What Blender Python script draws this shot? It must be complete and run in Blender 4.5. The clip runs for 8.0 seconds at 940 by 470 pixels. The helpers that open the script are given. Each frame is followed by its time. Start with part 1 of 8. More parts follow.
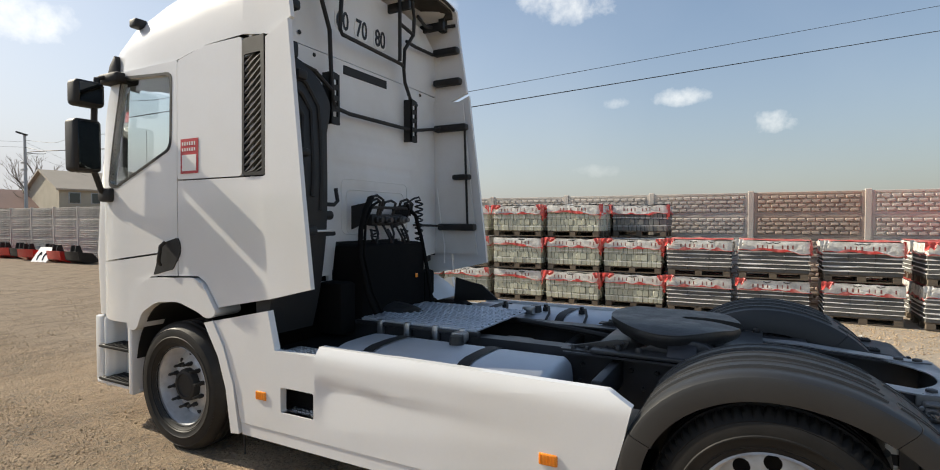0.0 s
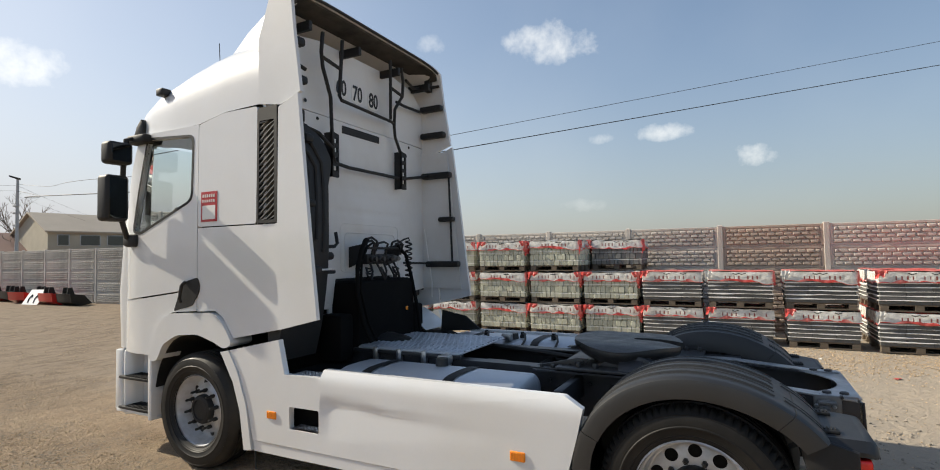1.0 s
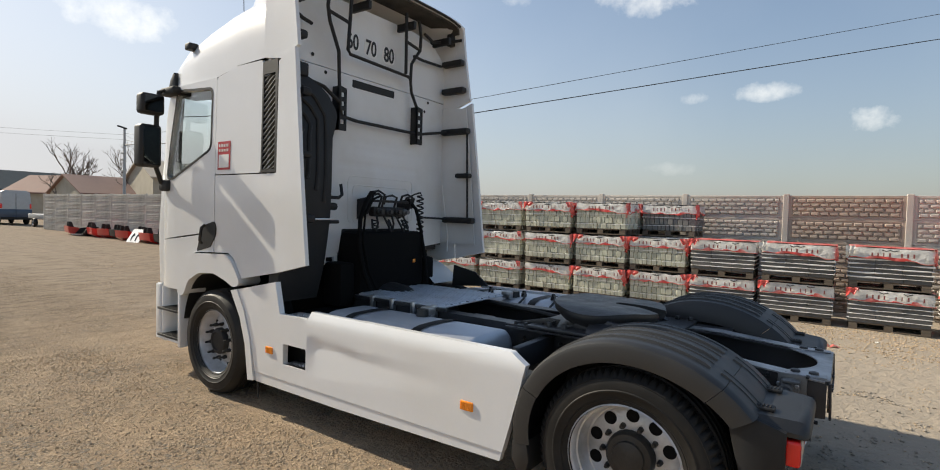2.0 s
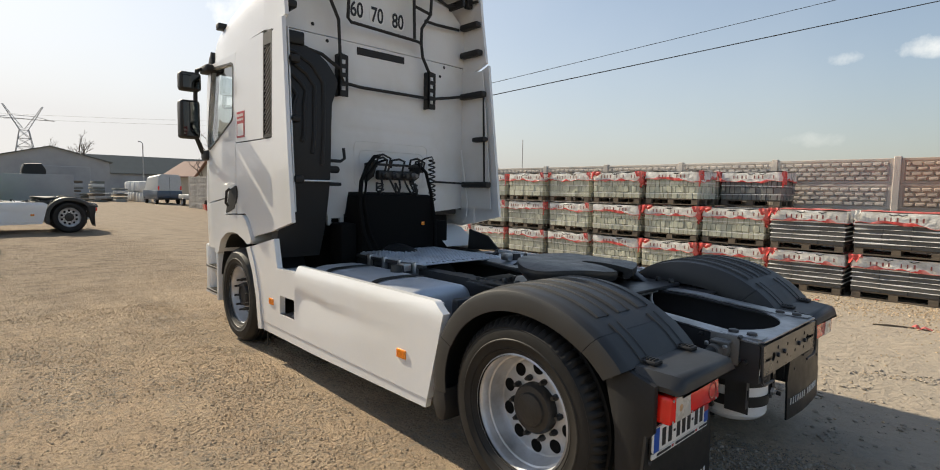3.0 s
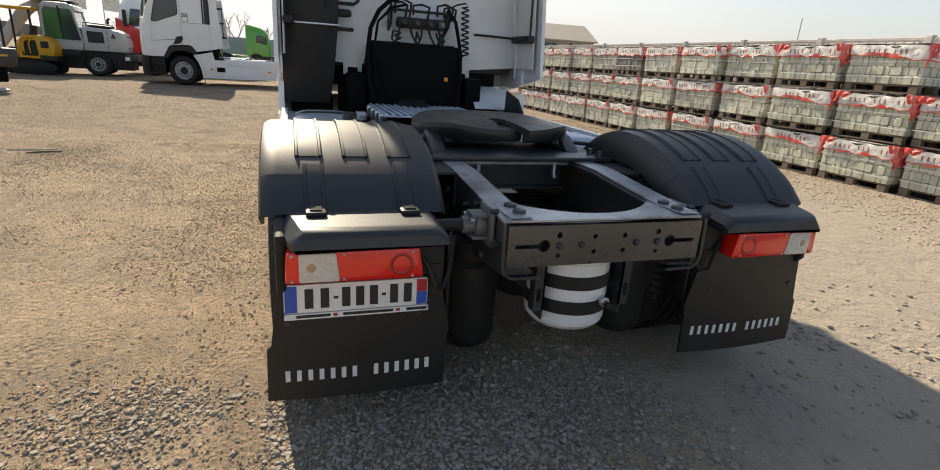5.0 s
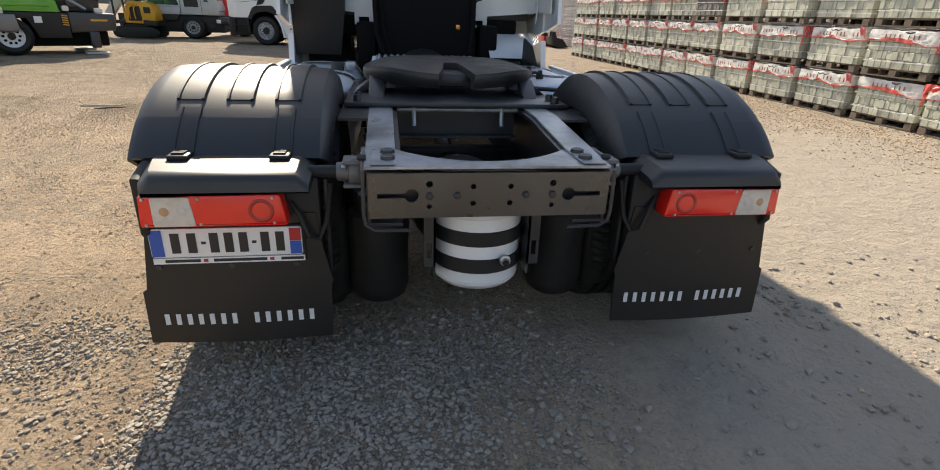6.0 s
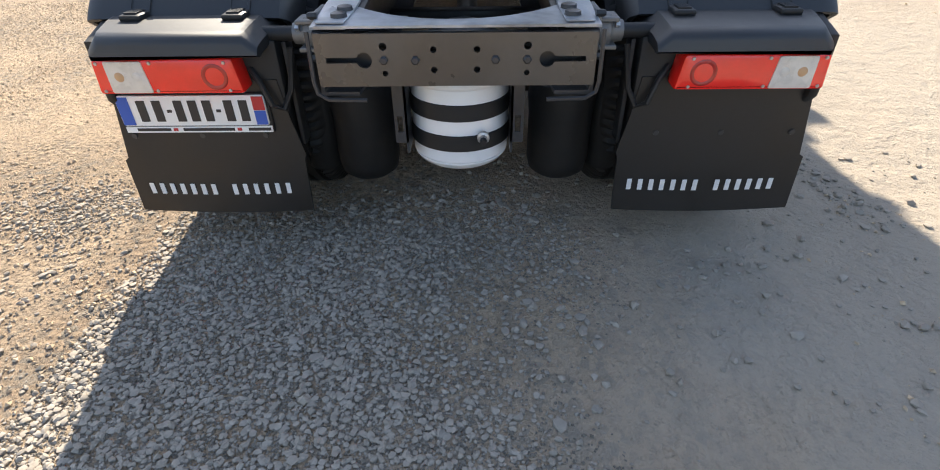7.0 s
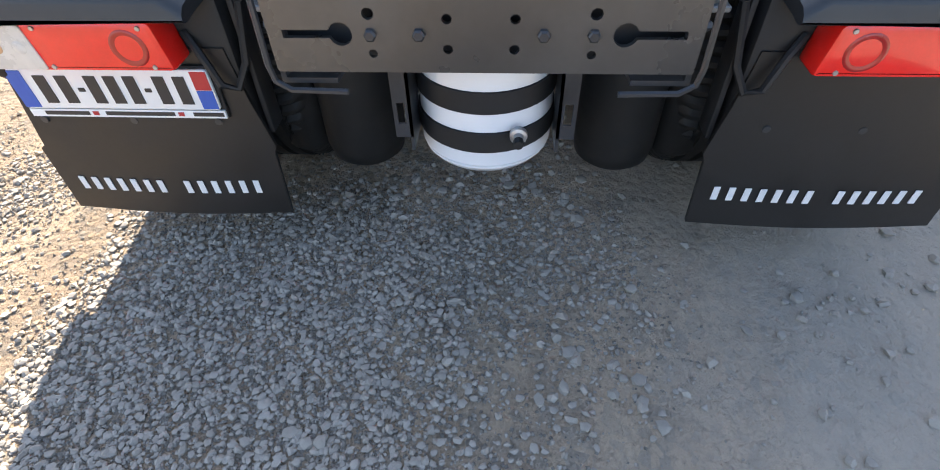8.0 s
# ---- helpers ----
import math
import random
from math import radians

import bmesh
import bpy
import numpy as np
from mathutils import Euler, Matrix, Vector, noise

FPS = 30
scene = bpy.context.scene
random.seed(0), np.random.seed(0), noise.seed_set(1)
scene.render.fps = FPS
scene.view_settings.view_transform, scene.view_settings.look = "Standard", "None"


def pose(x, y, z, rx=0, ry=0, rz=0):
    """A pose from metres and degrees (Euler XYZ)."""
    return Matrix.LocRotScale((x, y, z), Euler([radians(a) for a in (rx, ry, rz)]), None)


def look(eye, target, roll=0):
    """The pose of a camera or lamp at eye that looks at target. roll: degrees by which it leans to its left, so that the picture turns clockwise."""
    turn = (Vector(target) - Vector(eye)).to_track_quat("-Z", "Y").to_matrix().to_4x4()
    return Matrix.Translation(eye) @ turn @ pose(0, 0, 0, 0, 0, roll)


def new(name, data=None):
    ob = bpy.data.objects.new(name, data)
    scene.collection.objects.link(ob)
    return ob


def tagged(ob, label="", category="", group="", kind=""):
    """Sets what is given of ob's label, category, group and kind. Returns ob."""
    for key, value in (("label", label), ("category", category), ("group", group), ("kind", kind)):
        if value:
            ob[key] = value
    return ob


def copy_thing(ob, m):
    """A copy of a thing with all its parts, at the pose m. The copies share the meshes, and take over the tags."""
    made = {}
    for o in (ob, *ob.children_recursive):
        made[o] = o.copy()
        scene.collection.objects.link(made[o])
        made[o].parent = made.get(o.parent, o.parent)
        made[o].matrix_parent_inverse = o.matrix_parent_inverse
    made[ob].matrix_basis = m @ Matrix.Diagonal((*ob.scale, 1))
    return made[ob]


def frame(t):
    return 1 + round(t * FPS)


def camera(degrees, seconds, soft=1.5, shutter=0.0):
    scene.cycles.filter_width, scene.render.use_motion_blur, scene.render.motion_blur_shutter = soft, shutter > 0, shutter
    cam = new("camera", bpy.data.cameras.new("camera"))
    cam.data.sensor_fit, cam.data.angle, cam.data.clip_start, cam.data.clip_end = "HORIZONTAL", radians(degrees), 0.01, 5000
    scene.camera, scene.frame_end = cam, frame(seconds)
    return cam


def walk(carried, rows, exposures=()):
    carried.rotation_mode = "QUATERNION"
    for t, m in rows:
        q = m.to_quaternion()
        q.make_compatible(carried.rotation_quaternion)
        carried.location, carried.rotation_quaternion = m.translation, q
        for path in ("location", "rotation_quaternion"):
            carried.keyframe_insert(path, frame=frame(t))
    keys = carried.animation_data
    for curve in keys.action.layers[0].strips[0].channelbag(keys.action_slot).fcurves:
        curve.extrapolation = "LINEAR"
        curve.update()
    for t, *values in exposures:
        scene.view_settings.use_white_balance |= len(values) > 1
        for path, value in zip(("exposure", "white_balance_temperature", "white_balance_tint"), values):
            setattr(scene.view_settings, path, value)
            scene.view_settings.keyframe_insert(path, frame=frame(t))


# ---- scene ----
cam = camera(82.8, 8.0, soft=1.0)
PATH = [
    (0, (0.073, -3.758, 1.774), (-0.855, -1.987, 1.72), 0.0),
    (0.5, (0.209, -4.119, 1.814), (-0.677, -2.328, 1.897), -0.8),
    (1, (0.416, -4.292, 1.794), (-0.475, -2.503, 1.873), -0.9),
    (1.5, (0.803, -4.236, 1.724), (-0.178, -2.493, 1.762), 0.2),
    (1.7, (0.882, -4.142, 1.798), (-0.16, -2.435, 1.767), 1.0),
    (2.8, (1.769, -3.376, 1.629), (0.379, -1.944, 1.507), 1.0),
    (3, (1.922, -3.229, 1.622), (0.471, -1.862, 1.46), 1.0),
    (3.5, (2.222, -2.695, 1.59), (0.69, -1.426, 1.393), 1.3),
    (4, (2.519, -2.241, 1.512), (0.828, -1.236, 1.151), 1.2),
    (4.5, (2.649, -1.671, 1.437), (0.879, -0.882, 0.942), 3.0),
    (4.7, (2.675, -1.462, 1.445), (0.903, -0.716, 0.898), 3.7),
    (5.8, (2.796, -0.505, 1.374), (0.957, -0.182, 0.658), 2.3),
    (6, (2.775, -0.379, 1.386), (0.954, -0.064, 0.622), 2.1),
    (6.5, (2.771, -0.062, 1.351), (1.039, 0.079, 0.36), 1.4),
    (7, (2.67, 0.044, 1.304), (1.034, 0.024, 0.153), -0.9),
    (7.5, (2.307, 0.019, 1.268), (0.868, -0.075, -0.118), -1.3),
    (8, (2.054, 0.025, 1.273), (0.651, -0.073, -0.149), -1.8),
]
walk(cam, [(t, look(eye, target, roll)) for t, eye, target, roll in PATH],
     [(0, 0.60, 6950, 8), (1.5, 0.54, 6900, 8), (3, 0.68, 7300, 8), (4.5, 0.90, 7500, 9), (6, 1.17, 7200, 10), (6.5, 1.45, 7050, 11), (7, 1.76, 6800, 10), (8, 2.34, 6500, 11)])

# ---- light ----
SUN_AZ, SUN_EL = 8.2, 34.0
to_sun = Vector((-math.cos(radians(SUN_EL)) * math.cos(radians(SUN_AZ)), -math.cos(radians(SUN_EL)) * math.sin(radians(SUN_AZ)), math.sin(radians(SUN_EL))))
sun = new("sun", bpy.data.lights.new("sun", "SUN"))
sun.data.energy, sun.data.angle, sun.data.color = 4.25, radians(0.6), (1.0, 0.925, 0.80)
sun.matrix_world = look((0, 0, 30), tuple(Vector((0, 0, 30)) - to_sun))

world = bpy.data.worlds.new("sky")
scene.world = world
world.use_nodes = True
wn, wl = world.node_tree.nodes, world.node_tree.links
wn.clear()
sky = wn.new("ShaderNodeTexSky")
sky.sky_type, sky.sun_disc = "NISHITA", False
sky.sun_elevation, sky.sun_rotation = radians(SUN_EL), math.atan2(to_sun.x, to_sun.y)
sky.air_density, sky.dust_density, sky.ozone_density, sky.altitude = 1.0, 0.35, 1.4, 120.0
coord = wn.new("ShaderNodeTexCoord")
bg = wn.new("ShaderNodeBackground")
bg.inputs["Strength"].default_value = 0.130
out_w = wn.new("ShaderNodeOutputWorld")


def wmath(op, a, b=None, c=None):
    n = wn.new("ShaderNodeMath")
    n.operation = op
    for i, v in enumerate((a, b, c)):
        if v is None:
            continue
        if isinstance(v, (int, float)):
            n.inputs[i].default_value = v
        else:
            wl.new(v, n.inputs[i])
    return n.outputs[0]


# small fair-weather clouds: direction, half width, half height, strength
CLOUDS = [((-0.28, 0.886, 0.372), 0.085, 0.04, 0.85), ((-0.213, 0.955, 0.207), 0.032, 0.012, 0.6), ((-0.111, 0.971, 0.21), 0.055, 0.016, 0.75), ((0.031, 0.987, 0.158), 0.048, 0.02, 0.85),
          ((-0.888, 0.366, 0.279), 0.09, 0.035, 0.9), ((-0.469, 0.801, 0.373), 0.026, 0.018, 0.5), ((-0.242, 0.966, 0.091), 0.05, 0.014, 0.25)]
puff = wn.new("ShaderNodeTexNoise")
puff.inputs["Scale"].default_value, puff.inputs["Detail"].default_value, puff.inputs["Roughness"].default_value = 22.0, 7.0, 0.62
wl.new(coord.outputs["Generated"], puff.inputs["Vector"])
cloud_sum = None
for way, wide, tall, strength in CLOUDS:
    c = Vector(way).normalized()
    right = Vector((c.y, -c.x, 0)).normalized()
    up = c.cross(right) * -1
    terms = []
    for axis, size in ((right, wide), (up, tall)):
        dot = wn.new("ShaderNodeVectorMath")
        dot.operation = "DOT_PRODUCT"
        wl.new(coord.outputs["Generated"], dot.inputs[0])
        dot.inputs[1].default_value = tuple(axis / size)
        off = wmath("SUBTRACT", dot.outputs["Value"], c.dot(axis / size))
        terms.append(wmath("MULTIPLY", off, off))
    front = wn.new("ShaderNodeVectorMath")
    front.operation = "DOT_PRODUCT"
    wl.new(coord.outputs["Generated"], front.inputs[0])
    front.inputs[1].default_value = tuple(c)
    gate = wmath("GREATER_THAN", front.outputs["Value"], 0.5)
    body = wmath("SUBTRACT", 1.0, wmath("ADD", terms[0], terms[1]))
    body = wmath("MULTIPLY_ADD", wmath("SUBTRACT", puff.outputs["Fac"], 0.55), 3.6, body)
    body = wmath("MULTIPLY", wmath("MAXIMUM", wmath("MINIMUM", wmath("MULTIPLY", body, 0.5), 1.0), 0.0), strength)
    body = wmath("MULTIPLY", body, gate)
    cloud_sum = body if cloud_sum is None else wmath("MAXIMUM", cloud_sum, body)
haze = wn.new("ShaderNodeTexNoise")
haze.inputs["Scale"].default_value, haze.inputs["Detail"].default_value = 3.0, 5.0
wl.new(coord.outputs["Generated"], haze.inputs["Vector"])
veil = wmath("MULTIPLY", wmath("MAXIMUM", wmath("SUBTRACT", haze.outputs["Fac"], 0.45), 0.0), 0.12)
sep_w = wn.new("ShaderNodeSeparateXYZ")
wl.new(coord.outputs["Generated"], sep_w.inputs[0])
low = wmath("POWER", wmath("SUBTRACT", 1.0, wmath("MINIMUM", wmath("ABSOLUTE", sep_w.outputs["Z"]), 1.0)), 4.0)
haze_mix = wn.new("ShaderNodeMix")
haze_mix.data_type = "RGBA"
clear = wn.new("ShaderNodeVectorMath")
clear.operation = "SCALE"
clear.inputs["Scale"].default_value = 0.84
wl.new(sky.outputs["Color"], clear.inputs[0])
wl.new(clear.outputs[0], haze_mix.inputs["A"])
# the haze is brighter towards the sun
toward = wn.new("ShaderNodeVectorMath")
toward.operation = "DOT_PRODUCT"
wl.new(coord.outputs["Generated"], toward.inputs[0])
toward.inputs[1].default_value = tuple(to_sun)
glow = wmath("POWER", wmath("MAXIMUM", toward.outputs["Value"], 0.0), 2.0)
wl.new(wmath("MINIMUM", wmath("MULTIPLY_ADD", glow, 0.5, wmath("MULTIPLY", low, 0.93)), 0.96), haze_mix.inputs["Factor"])
haze_col = wn.new("ShaderNodeVectorMath")
haze_col.operation = "SCALE"
haze_col.inputs[0].default_value = (2.18, 2.235, 2.47)
wl.new(wmath("MULTIPLY_ADD", glow, 0.95, wmath("MULTIPLY_ADD", toward.outputs["Value"], 0.34, 0.77)), haze_col.inputs["Scale"])
wl.new(haze_col.outputs[0], haze_mix.inputs["B"])
cloud_mix = wn.new("ShaderNodeMix")
cloud_mix.data_type = "RGBA"
wl.new(wmath("MAXIMUM", cloud_sum, veil), cloud_mix.inputs["Factor"])
wl.new(haze_mix.outputs["Result"], cloud_mix.inputs["A"])
cloud_mix.inputs["B"].default_value = (6.6, 6.7, 6.8, 1)
wl.new(cloud_mix.outputs["Result"], bg.inputs["Color"])
wl.new(bg.outputs[0], out_w.inputs["Surface"])
scene.view_settings.exposure = 0.0


# ---- materials ----
def shade(name, color, rough=0.5, metal=0.0, vary=0.12, scale=6.0, fine=60.0, bump=0.0, bump_scale=80.0, tint=None, island=0.0, piece=0.0, coat=0.0, spec=0.5, stretch=(1, 1, 1)):
    """A surface with stains at one scale and grain at another, in metres of its own object."""
    m = bpy.data.materials.new(name)
    m.use_nodes = True
    nt = m.node_tree
    n, l = nt.nodes, nt.links
    b = n["Principled BSDF"]
    tc = n.new("ShaderNodeTexCoord")
    mp = n.new("ShaderNodeMapping")
    mp.inputs["Scale"].default_value = stretch
    l.new(tc.outputs["Object"], mp.inputs["Vector"])

    def noise_at(s, detail=5.0, rough_n=0.6):
        t = n.new("ShaderNodeTexNoise")
        t.inputs["Scale"].default_value, t.inputs["Detail"].default_value, t.inputs["Roughness"].default_value = s, detail, rough_n
        l.new(mp.outputs[0], t.inputs["Vector"])
        return t.outputs["Fac"]

    def math_at(op, a, bb, c=None):
        t = n.new("ShaderNodeMath")
        t.operation = op
        for i, v in enumerate((a, bb, c)):
            if v is None:
                continue
            if isinstance(v, (int, float)):
                t.inputs[i].default_value = v
            else:
                l.new(v, t.inputs[i])
        return t.outputs[0]

    big, small = noise_at(scale), noise_at(fine, 3.0)
    value = math_at("MULTIPLY_ADD", math_at("SUBTRACT", big, 0.5), vary * 2.4, 1.0)
    value = math_at("ADD", value, math_at("MULTIPLY", math_at("SUBTRACT", small, 0.5), vary * 1.2))
    if island:
        geo = n.new("ShaderNodeNewGeometry")
        value = math_at("ADD", value, math_at("MULTIPLY", math_at("SUBTRACT", geo.outputs["Random Per Island"], 0.5), island))
    if piece:
        info = n.new("ShaderNodeObjectInfo")
        value = math_at("ADD", value, math_at("MULTIPLY", math_at("SUBTRACT", info.outputs["Random"], 0.5), piece))
    base = n.new("ShaderNodeMix")
    base.data_type = "RGBA"
    base.inputs["A"].default_value = (*color, 1)
    base.inputs["B"].default_value = (*(tint or color), 1)
    ramp = math_at("MULTIPLY", math_at("SUBTRACT", noise_at(scale * 0.45, 4.0), 0.42), 4.0)
    clampn = n.new("ShaderNodeClamp")
    l.new(ramp, clampn.inputs[0])
    l.new(clampn.outputs[0], base.inputs["Factor"])
    vec = n.new("ShaderNodeVectorMath")
    vec.operation = "SCALE"
    l.new(base.outputs["Result"], vec.inputs[0])
    l.new(value, vec.inputs["Scale"])
    l.new(vec.outputs[0], b.inputs["Base Color"])
    l.new(math_at("MULTIPLY_ADD", math_at("SUBTRACT", big, 0.5), min(0.5, vary * 1.6), rough), b.inputs["Roughness"])
    b.inputs["Metallic"].default_value = metal
    b.inputs["Coat Weight"].default_value = coat
    b.inputs["Coat Roughness"].default_value = 0.06
    b.inputs["Specular IOR Level"].default_value = spec
    if bump:
        bp = n.new("ShaderNodeBump")
        bp.inputs["Strength"].default_value, bp.inputs["Distance"].default_value = 1.0, bump
        l.new(noise_at(bump_scale, 6.0), bp.inputs["Height"])
        l.new(bp.outputs["Normal"], b.inputs["Normal"])
    return m


WHITE = shade("white_paint", (0.74, 0.75, 0.76), 0.3, vary=0.03, scale=1.5, coat=0.6, tint=(0.70, 0.70, 0.69))
WHITE_BACK = shade("white_paint_dull", (0.72, 0.73, 0.73), 0.45, vary=0.05, scale=2.0, tint=(0.62, 0.61, 0.58), coat=0.1)
BLACK = shade("black_plastic", (0.018, 0.018, 0.0186), 0.55, spec=0.35, vary=0.25, scale=5.0, bump=0.00015, bump_scale=260, tint=(0.019, 0.018, 0.017))
# near-black with the deep shade of hollows and undersides in its colour
DEEP = shade("deep_shade_black", (0.008, 0.008, 0.008), 0.9, vary=0.3, scale=6.0, spec=0.1)
UNDERSIDE = shade("dark_underside", (0.06, 0.055, 0.048), 0.9, vary=0.4, scale=9.0, tint=(0.025, 0.023, 0.021))
FENDER = shade("black_fender_plastic", (0.017, 0.0173, 0.018), 0.48, spec=0.6, vary=0.2, scale=4.0, bump=0.00015, bump_scale=220, tint=(0.02, 0.0195, 0.019))
RUBBER = shade("tyre_rubber", (0.011, 0.0108, 0.0105), 0.58, spec=0.32, vary=0.3, scale=7.0, bump=0.0004, bump_scale=90, tint=(0.022, 0.02, 0.018))
FLAP = shade("flap_rubber", (0.0135, 0.0128, 0.0122), 0.46, spec=0.45, vary=0.3, scale=6.0, bump=0.0002, bump_scale=150, tint=(0.014, 0.0128, 0.0116))
FRAME = shade("chassis_paint", (0.036, 0.037, 0.041), 0.38, spec=0.5, vary=0.2, scale=6.0, bump=0.00015, bump_scale=120, tint=(0.03, 0.029, 0.027))
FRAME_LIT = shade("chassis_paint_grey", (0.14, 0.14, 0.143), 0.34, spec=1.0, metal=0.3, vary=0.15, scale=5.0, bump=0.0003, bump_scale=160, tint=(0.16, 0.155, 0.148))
# pale base carries the sky's sheen on the flat tops of the dark frame
FLANGE = shade("sky_sheen_flange", (0.42, 0.435, 0.455), 0.34, spec=0.8, metal=0.3, vary=0.25, scale=7.0, bump=0.00012, bump_scale=160, tint=(0.10, 0.10, 0.098))
CAST = shade("cast_metal", (0.16, 0.16, 0.157), 0.5, metal=0.4, vary=0.2, scale=20, bump=0.001, bump_scale=90)
GREASE = shade("greasy_steel", (0.034, 0.0336, 0.033), 0.4, metal=0.1, vary=0.45, scale=9.0, bump=0.004, bump_scale=18, tint=(0.024, 0.0232, 0.0225))
ALU = shade("aluminium", (0.62, 0.63, 0.65), 0.32, metal=0.85, vary=0.08, scale=7.0, bump=0.0003, bump_scale=150, tint=(0.5, 0.5, 0.5))
RIM = shade("silver_rim_paint", (0.60, 0.61, 0.63), 0.36, metal=0.35, vary=0.12, scale=9.0, tint=(0.36, 0.35, 0.34))
TANK = shade("tank_aluminium", (0.60, 0.62, 0.66), 0.42, metal=0.55, vary=0.08, scale=3.0, tint=(0.55, 0.57, 0.6))
PLATE = shade("tread_plate", (0.68, 0.73, 0.80), 0.36, metal=0.4, vary=0.1, scale=9.0, tint=(0.58, 0.61, 0.66))
ORANGE = shade("orange_lens", (0.9, 0.28, 0.02), 0.25, vary=0.1, scale=40.0, coat=0.5)
RED_LENS = shade("red_lens", (0.84, 0.016, 0.010), 0.22, vary=0.12, scale=20.0, fine=200, coat=0.5)
RED_DARK = shade("dark_red_lens", (0.36, 0.010, 0.008), 0.25, vary=0.1, coat=0.4)
CLEAR_LENS = shade("clear_lens", (0.62, 0.58, 0.52), 0.28, vary=0.14, scale=18.0, coat=0.5)
PLATE_WHITE = shade("plate_white", (0.78, 0.78, 0.76), 0.35, vary=0.03)
PLATE_BLUE = shade("plate_blue", (0.02, 0.09, 0.42), 0.35, vary=0.05)
INK = shade("dark_ink", (0.02, 0.02, 0.022), 0.5, vary=0.1)
INK_WHITE = shade("white_ink", (0.7, 0.7, 0.69), 0.5, vary=0.06, scale=30)
RED_STICKER = shade("red_sticker", (0.42, 0.02, 0.025), 0.4, vary=0.1)
STEEL = shade("zinc_steel", (0.42, 0.42, 0.42), 0.4, metal=0.8, vary=0.2, scale=30)
# dark base puts the reflection of dark surroundings into the colour
MIRROR = shade("mirror_glass", (0.06, 0.065, 0.07), 0.03, metal=1.0, vary=0.01)
SEAT = shade("cab_trim", (0.03, 0.032, 0.035), 0.7, vary=0.2)


def glass(name, color=(0.92, 0.97, 0.96)):
    m = bpy.data.materials.new(name)
    m.use_nodes = True
    b = m.node_tree.nodes["Principled BSDF"]
    b.inputs["Base Color"].default_value = (*color, 1)
    b.inputs["Roughness"].default_value, b.inputs["Transmission Weight"].default_value, b.inputs["IOR"].default_value = 0.0, 1.0, 1.45
    return m


GLASS = glass("window_glass")


# ---- mesh helpers ----
def part(name, bm, material, parent=None, label="", smooth=38):
    """Links a bmesh as one mesh object under a thing or under a part."""
    bmesh.ops.recalc_face_normals(bm, faces=bm.faces)
    me = bpy.data.meshes.new(name)
    bm.to_mesh(me)
    bm.free()
    return mesh_part(name, me, material, parent, label, smooth)


def mesh_part(name, me, material, parent=None, label="", smooth=38):
    me.materials.append(material)
    me.polygons.foreach_set("use_smooth", [True] * len(me.polygons))
    me.set_sharp_from_angle(angle=radians(smooth))
    ob = new(name, me)
    ob.parent = parent
    if label:
        ob["label"] = label
    return ob


def thing(name, at=(0, 0, 0), label="", category="", group="", turn=0):
    ob = new(name)
    ob.empty_display_size = 0.1
    ob.matrix_basis = pose(*at, 0, 0, turn)
    return tagged(ob, label, category, group)


def box(bm, lo, hi, bevel=0.0, segs=2, turn=None):
    made = bmesh.ops.create_cube(bm, size=1)["verts"]
    size = [b - a for a, b in zip(lo, hi)]
    mid = [(a + b) / 2 for a, b in zip(lo, hi)]
    for v in made:
        v.co = Vector([c * s for c, s in zip(v.co, size)])
        if turn is not None:
            v.co = turn @ v.co
        v.co += Vector(mid)
    if bevel:
        edges = list({e for v in made for e in v.link_edges})
        bmesh.ops.bevel(bm, geom=edges, offset=bevel, segments=segs, affect="EDGES", profile=0.5)
    return bm


def place(axis, u, v, w):
    return {"x": (w, u, v), "y": (u, w, v), "z": (u, v, w)}[axis]


def prism(bm, outline, axis, a, b, bevel=0.0, segs=2):
    """An outline extruded along an axis: (y, z) along x, (x, z) along y, (x, y) along z."""
    lo = [bm.verts.new(place(axis, u, v, a)) for u, v in outline]
    hi = [bm.verts.new(place(axis, u, v, b)) for u, v in outline]
    n = len(outline)
    faces = [bm.faces.new(lo), bm.faces.new(hi[::-1])]
    for i in range(n):
        faces.append(bm.faces.new((lo[i], lo[(i + 1) % n], hi[(i + 1) % n], hi[i])))
    if bevel:
        bmesh.ops.recalc_face_normals(bm, faces=faces)
        edges = list({e for f in faces[:2] for e in f.edges})
        bmesh.ops.bevel(bm, geom=edges, offset=bevel, segments=segs, affect="EDGES", profile=0.5)
    return bm


